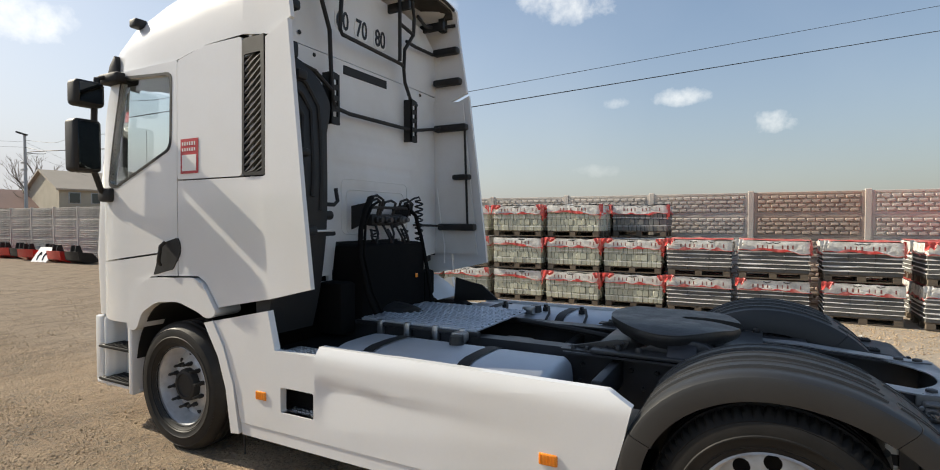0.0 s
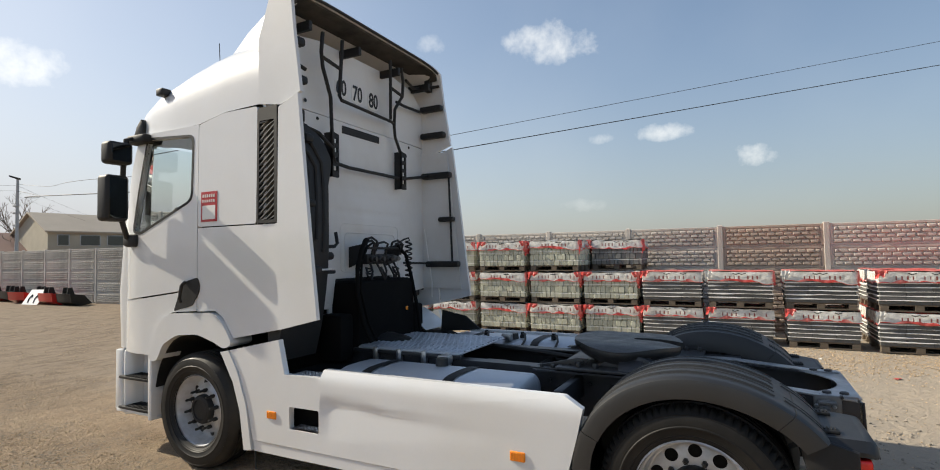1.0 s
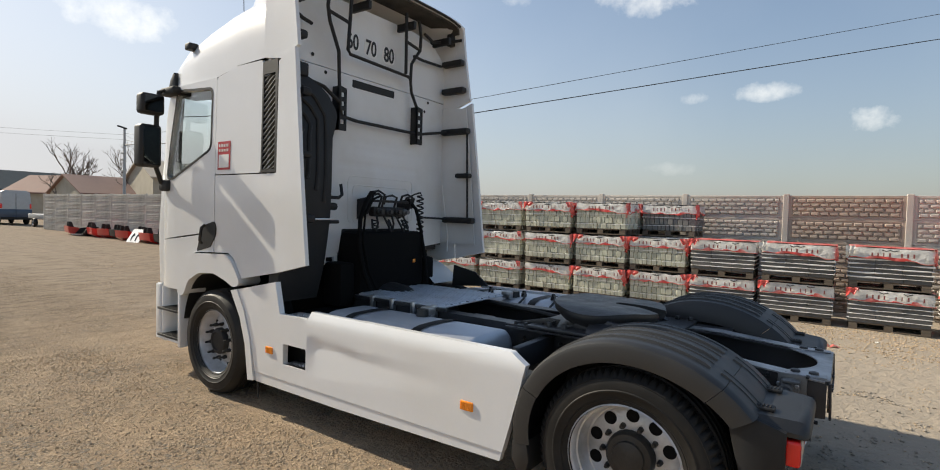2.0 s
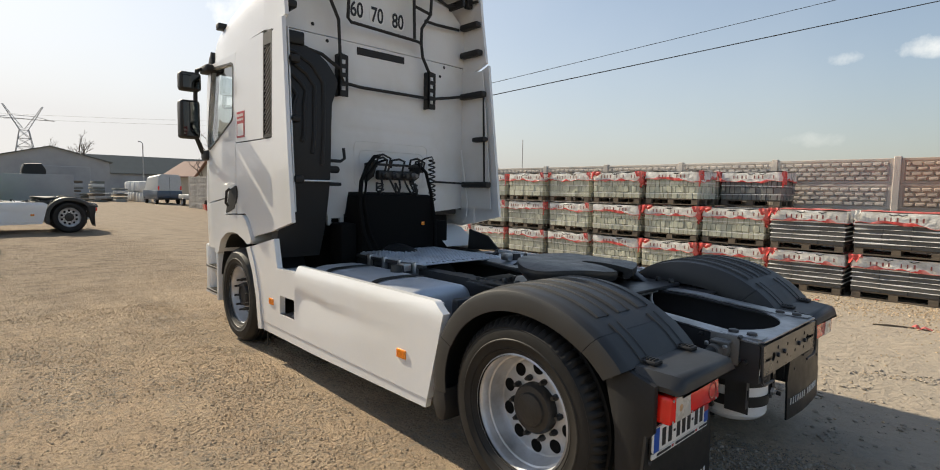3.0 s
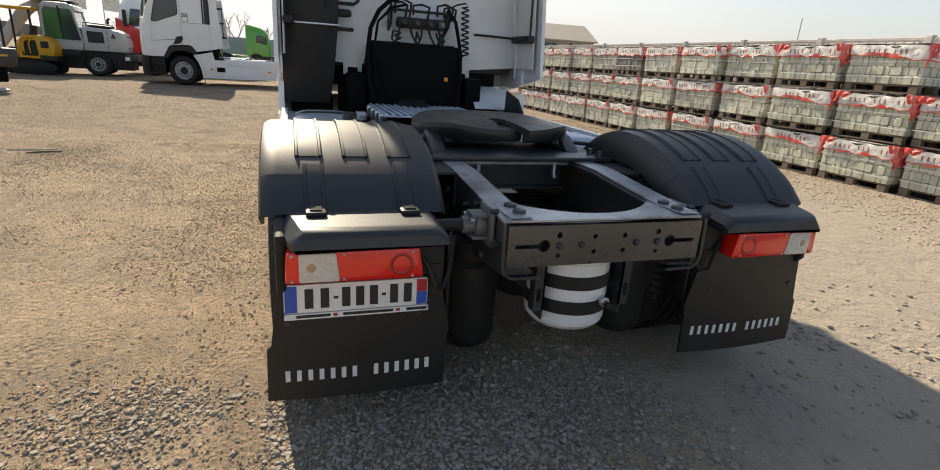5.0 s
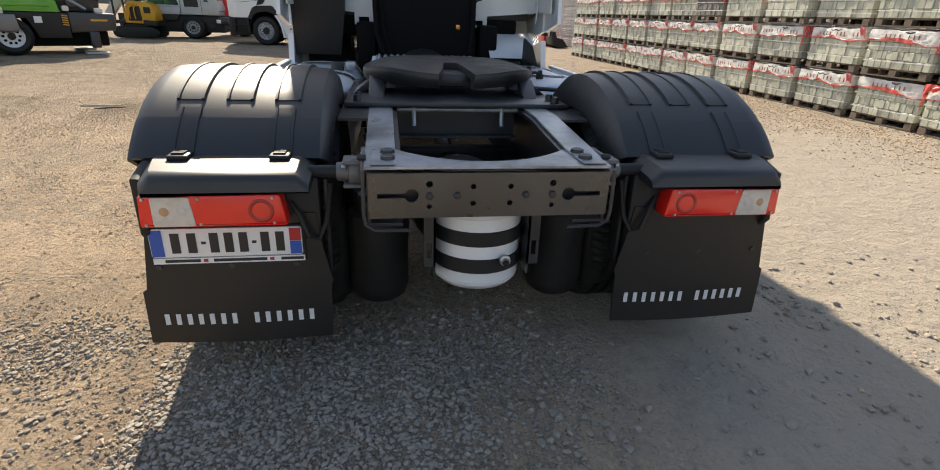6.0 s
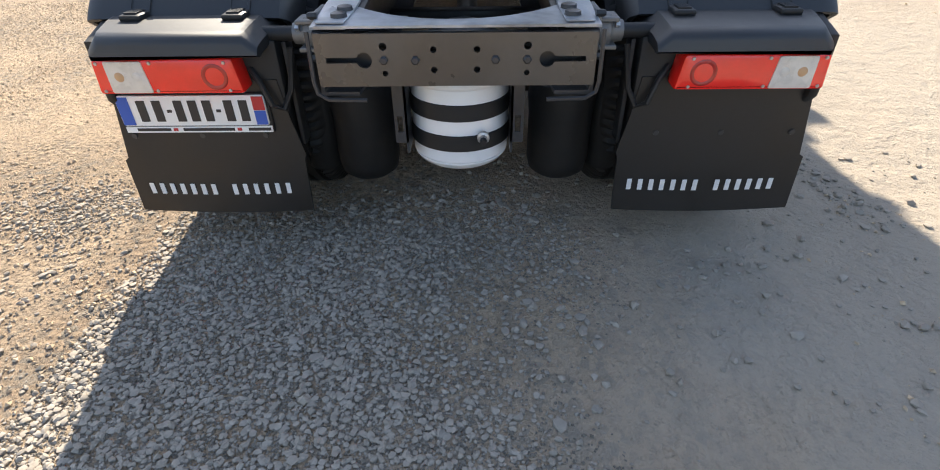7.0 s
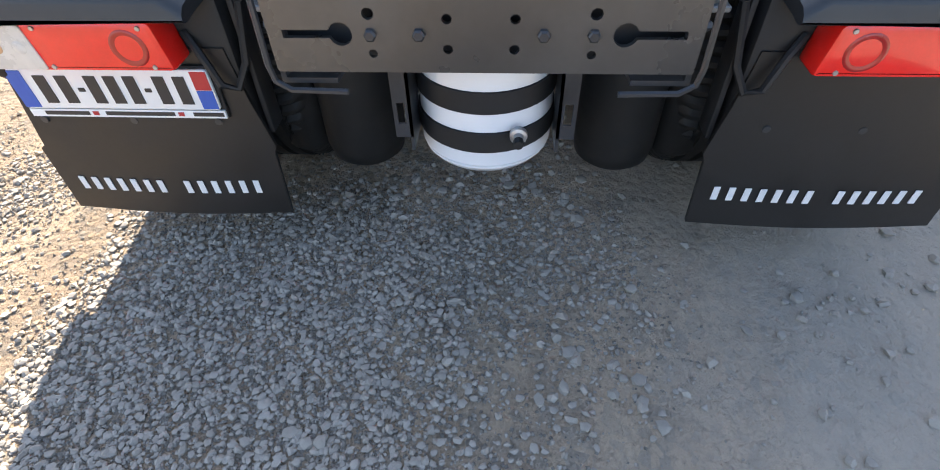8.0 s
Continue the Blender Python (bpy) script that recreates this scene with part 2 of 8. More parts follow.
def sheet(bm, outline, holes, axis, a, b, step=0.0, warp=None, bevel=0.0):
    """A panel with openings, from a to b along an axis; step cuts it into a net, warp moves its points."""
    edges = []
    for loop in [outline] + holes:
        vs = [bm.verts.new(place(axis, u, v, a)) for u, v in loop]
        edges += [bm.edges.new((vs[i], vs[(i + 1) % len(vs)])) for i in range(len(vs))]
    faces = [g for g in bmesh.ops.triangle_fill(bm, use_beauty=True, use_dissolve=False, edges=edges)["geom"] if isinstance(g, bmesh.types.BMFace)]
    if step:
        for k in range(3):
            if "xyz"[k] == axis:
                continue
            cs = [v.co[k] for v in bm.verts]
            lo, hi = min(cs), max(cs)
            for i in range(1, int((hi - lo) / step) + 1):
                co, no = [0, 0, 0], [0, 0, 0]
                co[k], no[k] = lo + i * step, 1
                bmesh.ops.bisect_plane(bm, geom=bm.verts[:] + bm.edges[:] + bm.faces[:], plane_co=co, plane_no=no, dist=1e-5)
    shift = [0, 0, 0]
    shift["xyz".index(axis)] = b - a
    made = bmesh.ops.extrude_face_region(bm, geom=bm.faces[:])["geom"]
    for v in made:
        if isinstance(v, bmesh.types.BMVert):
            v.co += Vector(shift)
    if warp:
        for v in bm.verts:
            v.co = Vector(warp(v.co))
    return bm


def tube(bm, pts, r, segs=8, ends=True):
    pts = [Vector(p) for p in pts]
    rings, side = [], None
    for i, p in enumerate(pts):
        d = (pts[min(i + 1, len(pts) - 1)] - pts[max(i - 1, 0)]).normalized()
        if side is None:
            side = d.orthogonal().normalized()
        side = (side - d * side.dot(d)).normalized()
        up = d.cross(side)
        rings.append([bm.verts.new(p + (side * math.cos(2 * math.pi * k / segs) + up * math.sin(2 * math.pi * k / segs)) * r) for k in range(segs)])
    for a, b in zip(rings, rings[1:]):
        for k in range(segs):
            bm.faces.new((a[k], a[(k + 1) % segs], b[(k + 1) % segs], b[k]))
    if ends:
        bm.faces.new(rings[0][::-1])
        bm.faces.new(rings[-1])
    return bm


def lathe(bm, profile, centre, axis="z", segs=32, closed=False):
    """A profile of (radius, height) turned about an axis through centre."""
    rings = []
    for r, h in profile:
        if r < 1e-5:
            rings.append([bm.verts.new(Vector(centre) + Vector(place(axis, 0, 0, h)))])
        else:
            rings.append([bm.verts.new(Vector(centre) + Vector(place(axis, r * math.cos(2 * math.pi * k / segs), r * math.sin(2 * math.pi * k / segs), h))) for k in range(segs)])
    pairs = list(zip(rings, rings[1:])) + ([(rings[-1], rings[0])] if closed else [])
    for a, b in pairs:
        for k in range(segs):
            k2 = (k + 1) % segs
            if len(a) == 1 and len(b) == 1:
                continue
            if len(a) == 1:
                bm.faces.new((a[0], b[k], b[k2]))
            elif len(b) == 1:
                bm.faces.new((a[k], a[k2], b[0]))
            else:
                bm.faces.new((a[k], a[k2], b[k2], b[k]))
    return bm


def loft(bm, rings, close=True, caps=False):
    vs = [[bm.verts.new(p) for p in ring] for ring in rings]
    n = len(vs[0])
    for a, b in zip(vs, vs[1:]):
        for k in range(n if close else n - 1):
            bm.faces.new((a[k], a[(k + 1) % n], b[(k + 1) % n], b[k]))
    if caps:
        bm.faces.new(vs[0][::-1])
        bm.faces.new(vs[-1])
    return bm


def B():
    return bmesh.new()


def arc(cx, cz, rx, rz, a0, a1, n):
    return [(cx + rx * math.cos(radians(a0 + (a1 - a0) * i / n)), cz + rz * math.sin(radians(a0 + (a1 - a0) * i / n))) for i in range(n + 1)]


def coil(p0, p1, r, turns, n=10):
    p0, p1 = Vector(p0), Vector(p1)
    d = (p1 - p0).normalized()
    s = d.orthogonal().normalized()
    u = d.cross(s)
    return [p0.lerp(p1, i / (turns * n)) + (s * math.cos(2 * math.pi * i / n) + u * math.sin(2 * math.pi * i / n)) * r for i in range(turns * n + 1)]


# ---- ground ----
def ground_material():
    m = bpy.data.materials.new("dusty_yard")
    m.use_nodes = True
    n, l = m.node_tree.nodes, m.node_tree.links
    b = n["Principled BSDF"]
    tc = n.new("ShaderNodeTexCoord")

    def tex(scale, detail=6.0, rough=0.6, stretch=None):
        t = n.new("ShaderNodeTexNoise")
        t.inputs["Scale"].default_value, t.inputs["Detail"].default_value, t.inputs["Roughness"].default_value = scale, detail, rough
        src = tc.outputs["Object"]
        if stretch:
            mp = n.new("ShaderNodeMapping")
            mp.inputs["Scale"].default_value = stretch
            l.new(src, mp.inputs[0])
            src = mp.outputs[0]
        l.new(src, t.inputs["Vector"])
        return t.outputs["Fac"]

    def ramp(src, lo, hi):
        r = n.new("ShaderNodeMapRange")
        r.inputs["From Min"].default_value, r.inputs["From Max"].default_value = lo, hi
        l.new(src, r.inputs["Value"])
        return r.outputs[0]

    def mix(f, a, bb):
        x = n.new("ShaderNodeMix")
        x.data_type = "RGBA"
        l.new(f, x.inputs["Factor"])
        for k, v in (("A", a), ("B", bb)):
            if isinstance(v, tuple):
                x.inputs[k].default_value = (*v, 1)
            else:
                l.new(v, x.inputs[k])
        return x.outputs["Result"]

    col = mix(ramp(tex(0.45, 8.0, 0.7), 0.41, 0.60), (0.55, 0.40, 0.262), (0.37, 0.268, 0.178))
    col = mix(ramp(tex(1.7, 7.0, 0.65, (0.35, 1.4, 1)), 0.45, 0.72), col, (0.57, 0.43, 0.29))
    col = mix(ramp(tex(5.0, 6.0, 0.7), 0.50, 0.78), col, (0.38, 0.30, 0.215))
    col = mix(ramp(tex(15.0, 5.0, 0.75), 0.52, 0.70), col, (0.30, 0.228, 0.16))
    col = mix(ramp(tex(46.0, 4.0, 0.7), 0.54, 0.70), col, (0.265, 0.203, 0.143))
    cell = n.new("ShaderNodeTexVoronoi")
    cell.inputs["Scale"].default_value, cell.inputs["Randomness"].default_value = 34.0, 1.0
    l.new(tc.outputs["Object"], cell.inputs["Vector"])
    tone = n.new("ShaderNodeSeparateColor")
    l.new(cell.outputs["Color"], tone.inputs[0])
    pebbly = ramp(tex(0.9, 6.0, 0.7), 0.42, 0.60)
    keep = n.new("ShaderNodeMath")
    keep.operation = "MULTIPLY"
    l.new(ramp(tone.outputs[0], 0.55, 0.9), keep.inputs[0])
    l.new(pebbly, keep.inputs[1])
    col = mix(keep.outputs[0], col, (0.29, 0.245, 0.19))
    col = mix(ramp(tex(150.0, 3.0, 0.6), 0.60, 0.78), col, (0.46, 0.395, 0.31))
    # paler compacted dust on the lane along the stacks
    sep = n.new("ShaderNodeSeparateXYZ")
    l.new(tc.outputs["Object"], sep.inputs[0])
    wav = n.new("ShaderNodeMath")
    wav.operation = "MULTIPLY_ADD"
    l.new(tex(0.8, 5.0, 0.6), wav.inputs[0])
    wav.inputs[1].default_value = 2.2
    l.new(sep.outputs["Y"], wav.inputs[2])
    lane = n.new("ShaderNodeMath")
    lane.operation = "MULTIPLY"
    smooth_dust = ramp(wav.outputs[0], 0.9, 2.2)
    l.new(smooth_dust, lane.inputs[0])
    lane.inputs[1].default_value = 0.8
    col = mix(lane.outputs[0], col, (0.355, 0.312, 0.255))
    # darker trodden dirt in the far part of the yard
    far = n.new("ShaderNodeMath")
    far.operation = "MULTIPLY_ADD"
    l.new(tex(0.35, 6.0, 0.65), far.inputs[0])
    far.inputs[1].default_value = 9.0
    l.new(sep.outputs["X"], far.inputs[2])
    dirt = n.new("ShaderNodeMath")
    dirt.operation = "MULTIPLY"
    l.new(ramp(far.outputs[0], 1.5, -6.5), dirt.inputs[0])
    dirt.inputs[1].default_value = 0.82
    col = mix(dirt.outputs[0], col, (0.285, 0.213, 0.145))
    clods = n.new("ShaderNodeMath")
    clods.operation = "MULTIPLY"
    l.new(ramp(tex(2.4, 9.0, 0.75, (1.7, 0.6, 1)), 0.46, 0.60), clods.inputs[0])
    l.new(dirt.outputs[0], clods.inputs[1])
    col = mix(clods.outputs[0], col, (0.175, 0.128, 0.086))
    l.new(col, b.inputs["Base Color"])
    b.inputs["Diffuse Roughness"].default_value = 0.25
    b.inputs["Roughness"].default_value = 0.95
    b.inputs["Specular IOR Level"].default_value = 0.25
    b1 = n.new("ShaderNodeBump")
    b1.inputs["Strength"].default_value, b1.inputs["Distance"].default_value = 0.9, 0.05
    l.new(tex(7.0, 8.0, 0.65), b1.inputs["Height"])
    b2 = n.new("ShaderNodeBump")
    b2.inputs["Strength"].default_value, b2.inputs["Distance"].default_value = 1.0, 0.026
    l.new(tex(70.0, 6.0, 0.7), b2.inputs["Height"])
    calm = n.new("ShaderNodeMath")
    calm.operation = "MULTIPLY_ADD"
    l.new(smooth_dust, calm.inputs[0])
    calm.inputs[1].default_value, calm.inputs[2].default_value = -0.7, 1.0
    l.new(calm.outputs[0], b2.inputs["Strength"])
    l.new(b1.outputs[0], b2.inputs["Normal"])
    # knobbly clods
    dome = n.new("ShaderNodeMath")
    dome.operation = "MULTIPLY"
    lift = ramp(cell.outputs["Distance"], 0.75, 0.0)
    l.new(lift, dome.inputs[0])
    l.new(ramp(tex(1.4, 6.0, 0.75), 0.40, 0.66), dome.inputs[1])
    b3 = n.new("ShaderNodeBump")
    b3.inputs["Strength"].default_value, b3.inputs["Distance"].default_value = 1.0, 0.022
    l.new(dome.outputs[0], b3.inputs["Height"])
    l.new(calm.outputs[0], b3.inputs["Strength"])
    l.new(b2.outputs[0], b3.inputs["Normal"])
    l.new(b3.outputs[0], b.inputs["Normal"])
    return m


def ground_z(x, y):
    f = noise.noise(Vector((x * 0.5, y * 0.5, 0))) * 0.020 + noise.noise(Vector((x * 1.7, y * 1.7, 3))) * 0.010 + noise.noise(Vector((x * 5, y * 5, 5))) * 0.005
    # faint wheel tracks along the stacks
    f += 0.015 * math.sin(y * 7.5) * math.exp(-((y - 4.4) / 1.6) ** 2)
    flat = min(1.0, max(0.0, 1 - max(abs(x + 1.9) - 2.6, abs(abs(y) - 1.0) - 0.4) / 0.3)) if -6 < x < 2 else 0.0
    far = 1.0 if abs(x) < 40 and abs(y) < 40 else 0.0
    return (f - 0.008) * far * (1 - 0.85 * flat)


def axis_steps(lo, hi, step, far):
    mid = list(np.arange(lo, hi, step))
    out, d, p = [], step, hi
    while p < far:
        out.append(p)
        d *= 1.28
        p += d
    out.append(far)
    back, d, p = [], step, lo
    while p > -far:
        d *= 1.28
        p -= d
        back.append(max(p, -far))
    return sorted(set([round(float(v), 4) for v in back + mid + out]))


xs, ys = axis_steps(-6.5, 4.0, 0.07, 1800), axis_steps(-6.5, 7.5, 0.08, 1800)
verts = [(x, y, ground_z(x, y)) for y in ys for x in xs]
nx = len(xs)
faces = [(j * nx + i, j * nx + i + 1, (j + 1) * nx + i + 1, (j + 1) * nx + i) for j in range(len(ys) - 1) for i in range(nx - 1)]
me = bpy.data.meshes.new("ground")
me.from_pydata(verts, [], faces)
ground = mesh_part("ground", me, ground_material())
tagged(ground, "dusty tan gravel yard with stony patches", "ground", kind="structure")


# ---- the tractor unit: front towards -x, rear axle at its origin ----
truck = thing("tractor_unit", (0, 0, 0), "white two-axle tractor unit with black fenders, parked on gravel", "truck", turn=-0.6)


def half(x, z):
    """Half the cab's width."""
    h = 1.235 - 0.014 * max(0.0, z - 1.95)
    if x < -4.6:
        h -= 0.24 * ((-4.6 - x) / 0.55) ** 2
    if x > -2.95:
        h += 0.012 * (x + 2.95) / 0.55
    return h


def side_panel(name, outline, holes, s, mat, parent, proud=0.0, thick=0.03, step=0.14, label="", dent=None):
    def warp(c):
        t = abs(c.y) - 1.0
        d = dent(c.x, c.z) if dent and t > -thick * 0.5 else 0.0
        return (c.x, s * (half(c.x, c.z) + proud + t - d), c.z)
    bm = sheet(B(), outline, holes, "y", s * 1.0, s * (1.0 - thick), step, warp)
    return part(name, bm, mat, parent, label, 30)


def rounded(pts, r, n=4):
    """An outline with its corners rounded."""
    res, m = [], len(pts)
    for i in range(m):
        p, a, b = Vector(pts[i]), Vector(pts[i - 1]), Vector(pts[(i + 1) % m])
        ra = min(r, (a - p).length * 0.45, (b - p).length * 0.45)
        p0, p1 = p + (a - p).normalized() * ra, p + (b - p).normalized() * ra
        for k in range(n + 1):
            t = k / n
            res.append(tuple(p0 * (1 - t) ** 2 + p * 2 * t * (1 - t) + p1 * t * t))
    return res


SLANT = 0.135
DOOR = [(-5.05, 1.40), (-4.04, 1.52), (-3.775, 1.62), (-3.775, 2.99), (-4.62, 2.99), (-4.80, 2.62), (-5.05, 2.04)]
WINDOW = rounded([(-4.70, 2.09), (-4.60, 2.06), (-3.865, 2.335), (-3.855, 2.89), (-4.50, 2.93)], 0.07)
LOCKER = rounded([(-3.765, 2.085), (-3.045, 2.085), (-3.045, 3.05), (-3.45, 3.05), (-3.765, 2.985)], 0.03)
VENT = rounded([(-3.035, 2.085), (-2.795, 2.085), (-2.815, 3.03), (-3.035, 3.03)], 0.03)
LOWER = [(-3.765, 1.352), (-3.53, 1.362), (-3.44, 1.315), (-3.31, 1.145), (-2.77, 1.245), (-2.83, 2.075), (-3.765, 2.075)]
REAR_FAIRING = [(-2.76, 1.245), (-2.37, 1.335), (-2.575, 3.085), (-2.785, 3.00), (-2.785, 2.08), (-2.82, 2.07)]
ARCH = rounded([(-4.42, 0.90), (-4.375, 1.0), (-4.23, 1.262), (-4.10, 1.325), (-3.53, 1.35), (-3.43, 1.29), (-3.29, 1.10), (-3.40, 1.055), (-3.50, 1.10), (-3.73, 1.16), (-4.0, 1.14), (-4.20, 1.045), (-4.29, 0.88)], 0.06)
CORNER = [(-5.07, 0.93), (-4.42, 0.93), (-4.385, 1.0), (-4.235, 1.27), (-4.10, 1.335), (-3.775, 1.355), (-3.775, 1.605), (-4.04, 1.505), (-5.06, 1.385)]
SPOILER_SIDE = [(-3.05, 3.07), (-2.79, 3.03), (-2.58, 3.11), (-2.66, 3.63), (-2.70, 3.98), (-2.93, 3.96), (-3.05, 3.62)]


def nut(bm, c, axis, r, h):
    lathe(bm, [(0, 0), (r, 0), (r, h * 0.7), (r * 0.7, h), (0, h)], c, axis, 6)


def make_cab(s):
    door = side_panel("door", DOOR, [WINDOW], s, WHITE, truck, 0.0, 0.05)
    side_panel("window_seal", rounded([(-4.73, 2.07), (-4.60, 2.035), (-3.84, 2.32), (-3.83, 2.91), (-4.51, 2.955)], 0.07), [WINDOW], s, BLACK, door, 0.003, 0.03, 0.2)
    pane = side_panel("window_pane", WINDOW, [], s, GLASS, door, -0.022, 0.005, 0.25)
    pane.visible_shadow = False
    locker = side_panel("locker_door", LOCKER, [], s, WHITE, truck, 0.002)
    side_panel("side_panel", LOWER, [], s, WHITE, truck, 0.0)
    side_panel("side_fairing", REAR_FAIRING, [], s, WHITE, truck, 0.022, 0.035)
    side_panel("wheel_arch", ARCH, [], s, WHITE, truck, 0.03, 0.22, 0.1)
    side_panel("cab_corner", CORNER, [], s, WHITE, truck, 0.004, 0.05)
    side_panel("upper_fairing", SPOILER_SIDE, [], s, WHITE, truck, -0.01, 0.035)
    side_panel("fairing_liner", [(-2.975, 1.42), (-2.46, 1.42), (-2.62, 3.02), (-2.975, 3.05)], [], s, WHITE_BACK, truck, -0.05, 0.012)
    # inner shell that closes the joints
    side_panel("inner_shell", [(-5.0, 1.45), (-2.97, 1.4), (-2.97, 3.1), (-4.55, 3.03), (-5.0, 2.1)], [rounded([(-4.74, 2.04), (-4.60, 2.0), (-3.82, 2.3), (-3.81, 2.93), (-4.5, 2.97)], 0.05)], s, BLACK, truck, -0.056, 0.02)
    # air intake with slanted slats
    intake = side_panel("air_intake", VENT, [rounded([(-3.015, 2.11), (-2.835, 2.11), (-2.845, 2.92), (-3.015, 2.92)], 0.02)], s, BLACK, truck, 0.008, 0.05)
    bm = B()
    for i in range(-4, 20):
        lo = 2.10 + i * 0.050
        ends = []
        for x in (-3.018, -2.925, -2.834):
            z = lo + SLANT * (x + 3.018) / 0.184
            ends.append((x, min(max(z, 2.104), 2.915), min(max(z + 0.011, 2.104), 2.915)))
        if ends[0][2] - ends[0][1] + ends[2][2] - ends[2][1] < 0.01:
            continue
        rows = [[(x, s * (half(x, za) + 0.004), za), (x, s * (half(x, zb) + 0.004), zb + 0.0005), (x, s * (half(x, zb) - 0.018), zb + 0.0005), (x, s * (half(x, za) - 0.018), za)] for x, za, zb in ends]
        loft(bm, rows, True, True)
    side_panel("intake_edge", [(-2.828, 2.085), (-2.793, 2.085), (-2.813, 3.03), (-2.846, 3.03)], [], s, BLACK, intake, 0.014, 0.03, 0.3)
    part("intake_slats", bm, CAST, intake, "silver diagonal slats")
    side_panel("intake_back", [(-3.02, 2.1), (-2.83, 2.1), (-2.84, 3.0), (-3.02, 3.0)], [], s, BLACK, intake, -0.035, 0.01)
    # door handle in its dark recess
    hd = side_panel("door_handle", rounded([(-4.07, 1.345), (-3.82, 1.40), (-3.735, 1.52), (-3.73, 1.585), (-3.76, 1.645), (-3.95, 1.60)], 0.02), [], s, BLACK, door, 0.012, 0.03, 0.1)
    tube_pts = [(-3.95, s * 1.262, 1.43), (-3.93, s * 1.29, 1.46), (-3.90, s * 1.29, 1.58), (-3.885, s * 1.262, 1.61)]
    part("grip", tube(B(), tube_pts, 0.014), BLACK, hd)
    # sticker with bars in place of its writing
    st = side_panel("sticker", [(-3.72, 2.125), (-3.515, 2.125), (-3.515, 2.385), (-3.72, 2.385)], [], s, RED_STICKER, locker, 0.006, 0.006, 0.3)
    side_panel("sticker_field", [(-3.70, 2.145), (-3.535, 2.145), (-3.535, 2.265), (-3.70, 2.265)], [], s, PLATE_WHITE, st, 0.008, 0.004, 0.3)
    for k in range(6):
        side_panel("sticker_bar", [(-3.70 + 0.028 * k, 2.293), (-3.686 + 0.028 * k, 2.293), (-3.686 + 0.028 * k, 2.316), (-3.70 + 0.028 * k, 2.316)], [], s, INK_WHITE, st, 0.008, 0.004, 0.3)
        side_panel("sticker_bar", [(-3.70 + 0.028 * k, 2.335), (-3.686 + 0.028 * k, 2.335), (-3.686 + 0.028 * k, 2.362), (-3.70 + 0.028 * k, 2.362)], [], s, INK_WHITE, st, 0.008, 0.004, 0.3)
    # entry steps before the wheel
    bm = box(B(), (-5.04, min(s * 1.18, s * 1.02), 0.34), (-4.40, max(s * 1.20, s * 1.02), 0.37), 0.008)
    box(bm, (-4.46, min(s * 1.235, s * 0.95), 0.33), (-4.405, max(s * 1.235, s * 0.95), 0.92), 0.015)
    box(bm, (-5.12, min(s * 1.15, s * 0.95), 0.34), (-5.0, max(s * 1.15, s * 0.95), 0.93), 0.02)
    box(bm, (-5.06, min(s * 1.0, s * 0.97), 0.36), (-4.45, max(s * 1.0, s * 0.97), 0.93), 0.004)
    steps = part("entry_steps", bm, WHITE, truck)
    for z in (0.372, 0.66):
        bm = box(B(), (-4.99, min(s * 1.19, s * 1.0), z), (-4.47, max(s * 1.19, s * 1.0), z + 0.025), 0.004)
        for i in range(9):
            box(bm, (-4.90 + i * 0.047, min(s * 1.18, s * 1.02), z + 0.022), (-4.88 + i * 0.047, max(s * 1.18, s * 1.02), z + 0.034))
        part("step_tread", bm, BLACK, steps, "black ribbed step tread")
    part("corner_guard", tube(B(), [(-4.99, s * 1.03, 0.95), (-5.07, s * 1.05, 1.0), (-5.08, s * 1.05, 1.28), (-5.0, s * 1.03, 1.33)], 0.025), BLACK, truck)
    # rear-view mirrors on their arm
    arm = tube(B(), [(-4.60, s * 1.16, 2.95), (-4.62, s * 1.27, 2.955), (-4.64, s * 1.34, 2.93), (-4.65, s * 1.36, 2.66), (-4.68, s * 1.36, 2.2), (-4.72, s * 1.28, 2.02), (-4.74, s * 1.18, 1.98)], 0.024)
    box(arm, (-4.80, min(s * 1.28, s * 1.12), 1.93), (-4.62, max(s * 1.28, s * 1.12), 2.05), 0.03)
    box(arm, (-4.72, min(s * 1.30, s * 1.10), 2.90), (-4.45, max(s * 1.30, s * 1.10), 2.985), 0.025)
    arm = part("mirror_arm", arm, BLACK, truck)
    for lo, hi in (((-4.71, 1.315, 2.685), (-4.56, 1.535, 2.89)), ((-4.78, 1.32, 2.165), (-4.61, 1.525, 2.59))):
        ys = sorted((s * lo[1], s * hi[1]))
        housing = part("mirror_housing", box(B(), (lo[0], ys[0], lo[2]), (hi[0], ys[1], hi[2]), 0.035, 3), BLACK, arm)
        part("mirror_glass", box(B(), (hi[0] + 0.001, ys[0] + 0.025, lo[2] + 0.025), (hi[0] + 0.006, ys[1] - 0.025, hi[2] - 0.025), 0.002, 1), MIRROR, housing)
    # sensor and aerial on the roof's flank
    part("marker_sensor", box(B(), (-4.43, min(s * 1.2, s * 1.1), 3.35), (-4.33, max(s * 1.2, s * 1.1), 3.42), 0.015), BLACK, truck)
    part("sun_visor_end", prism(B(), [(-4.83, 2.97), (-4.66, 2.98), (-4.665, 3.13), (-4.70, 3.17), (-4.77, 3.10)], "y", s * 1.10, s * 1.175, 0.01), BLACK, truck)


for s in (-1, 1):
    make_cab(s)

# high roof
def roof_ring(x, w, z0, z1, n=24):
    ring = []
    for i in range(n + 1):
        a = math.pi * i / n
        c, d = math.cos(a), math.sin(a)
        ring.append((x, w * math.copysign(abs(c) ** 0.42, c), z0 + (z1 - z0) * d ** 0.62))
    return ring


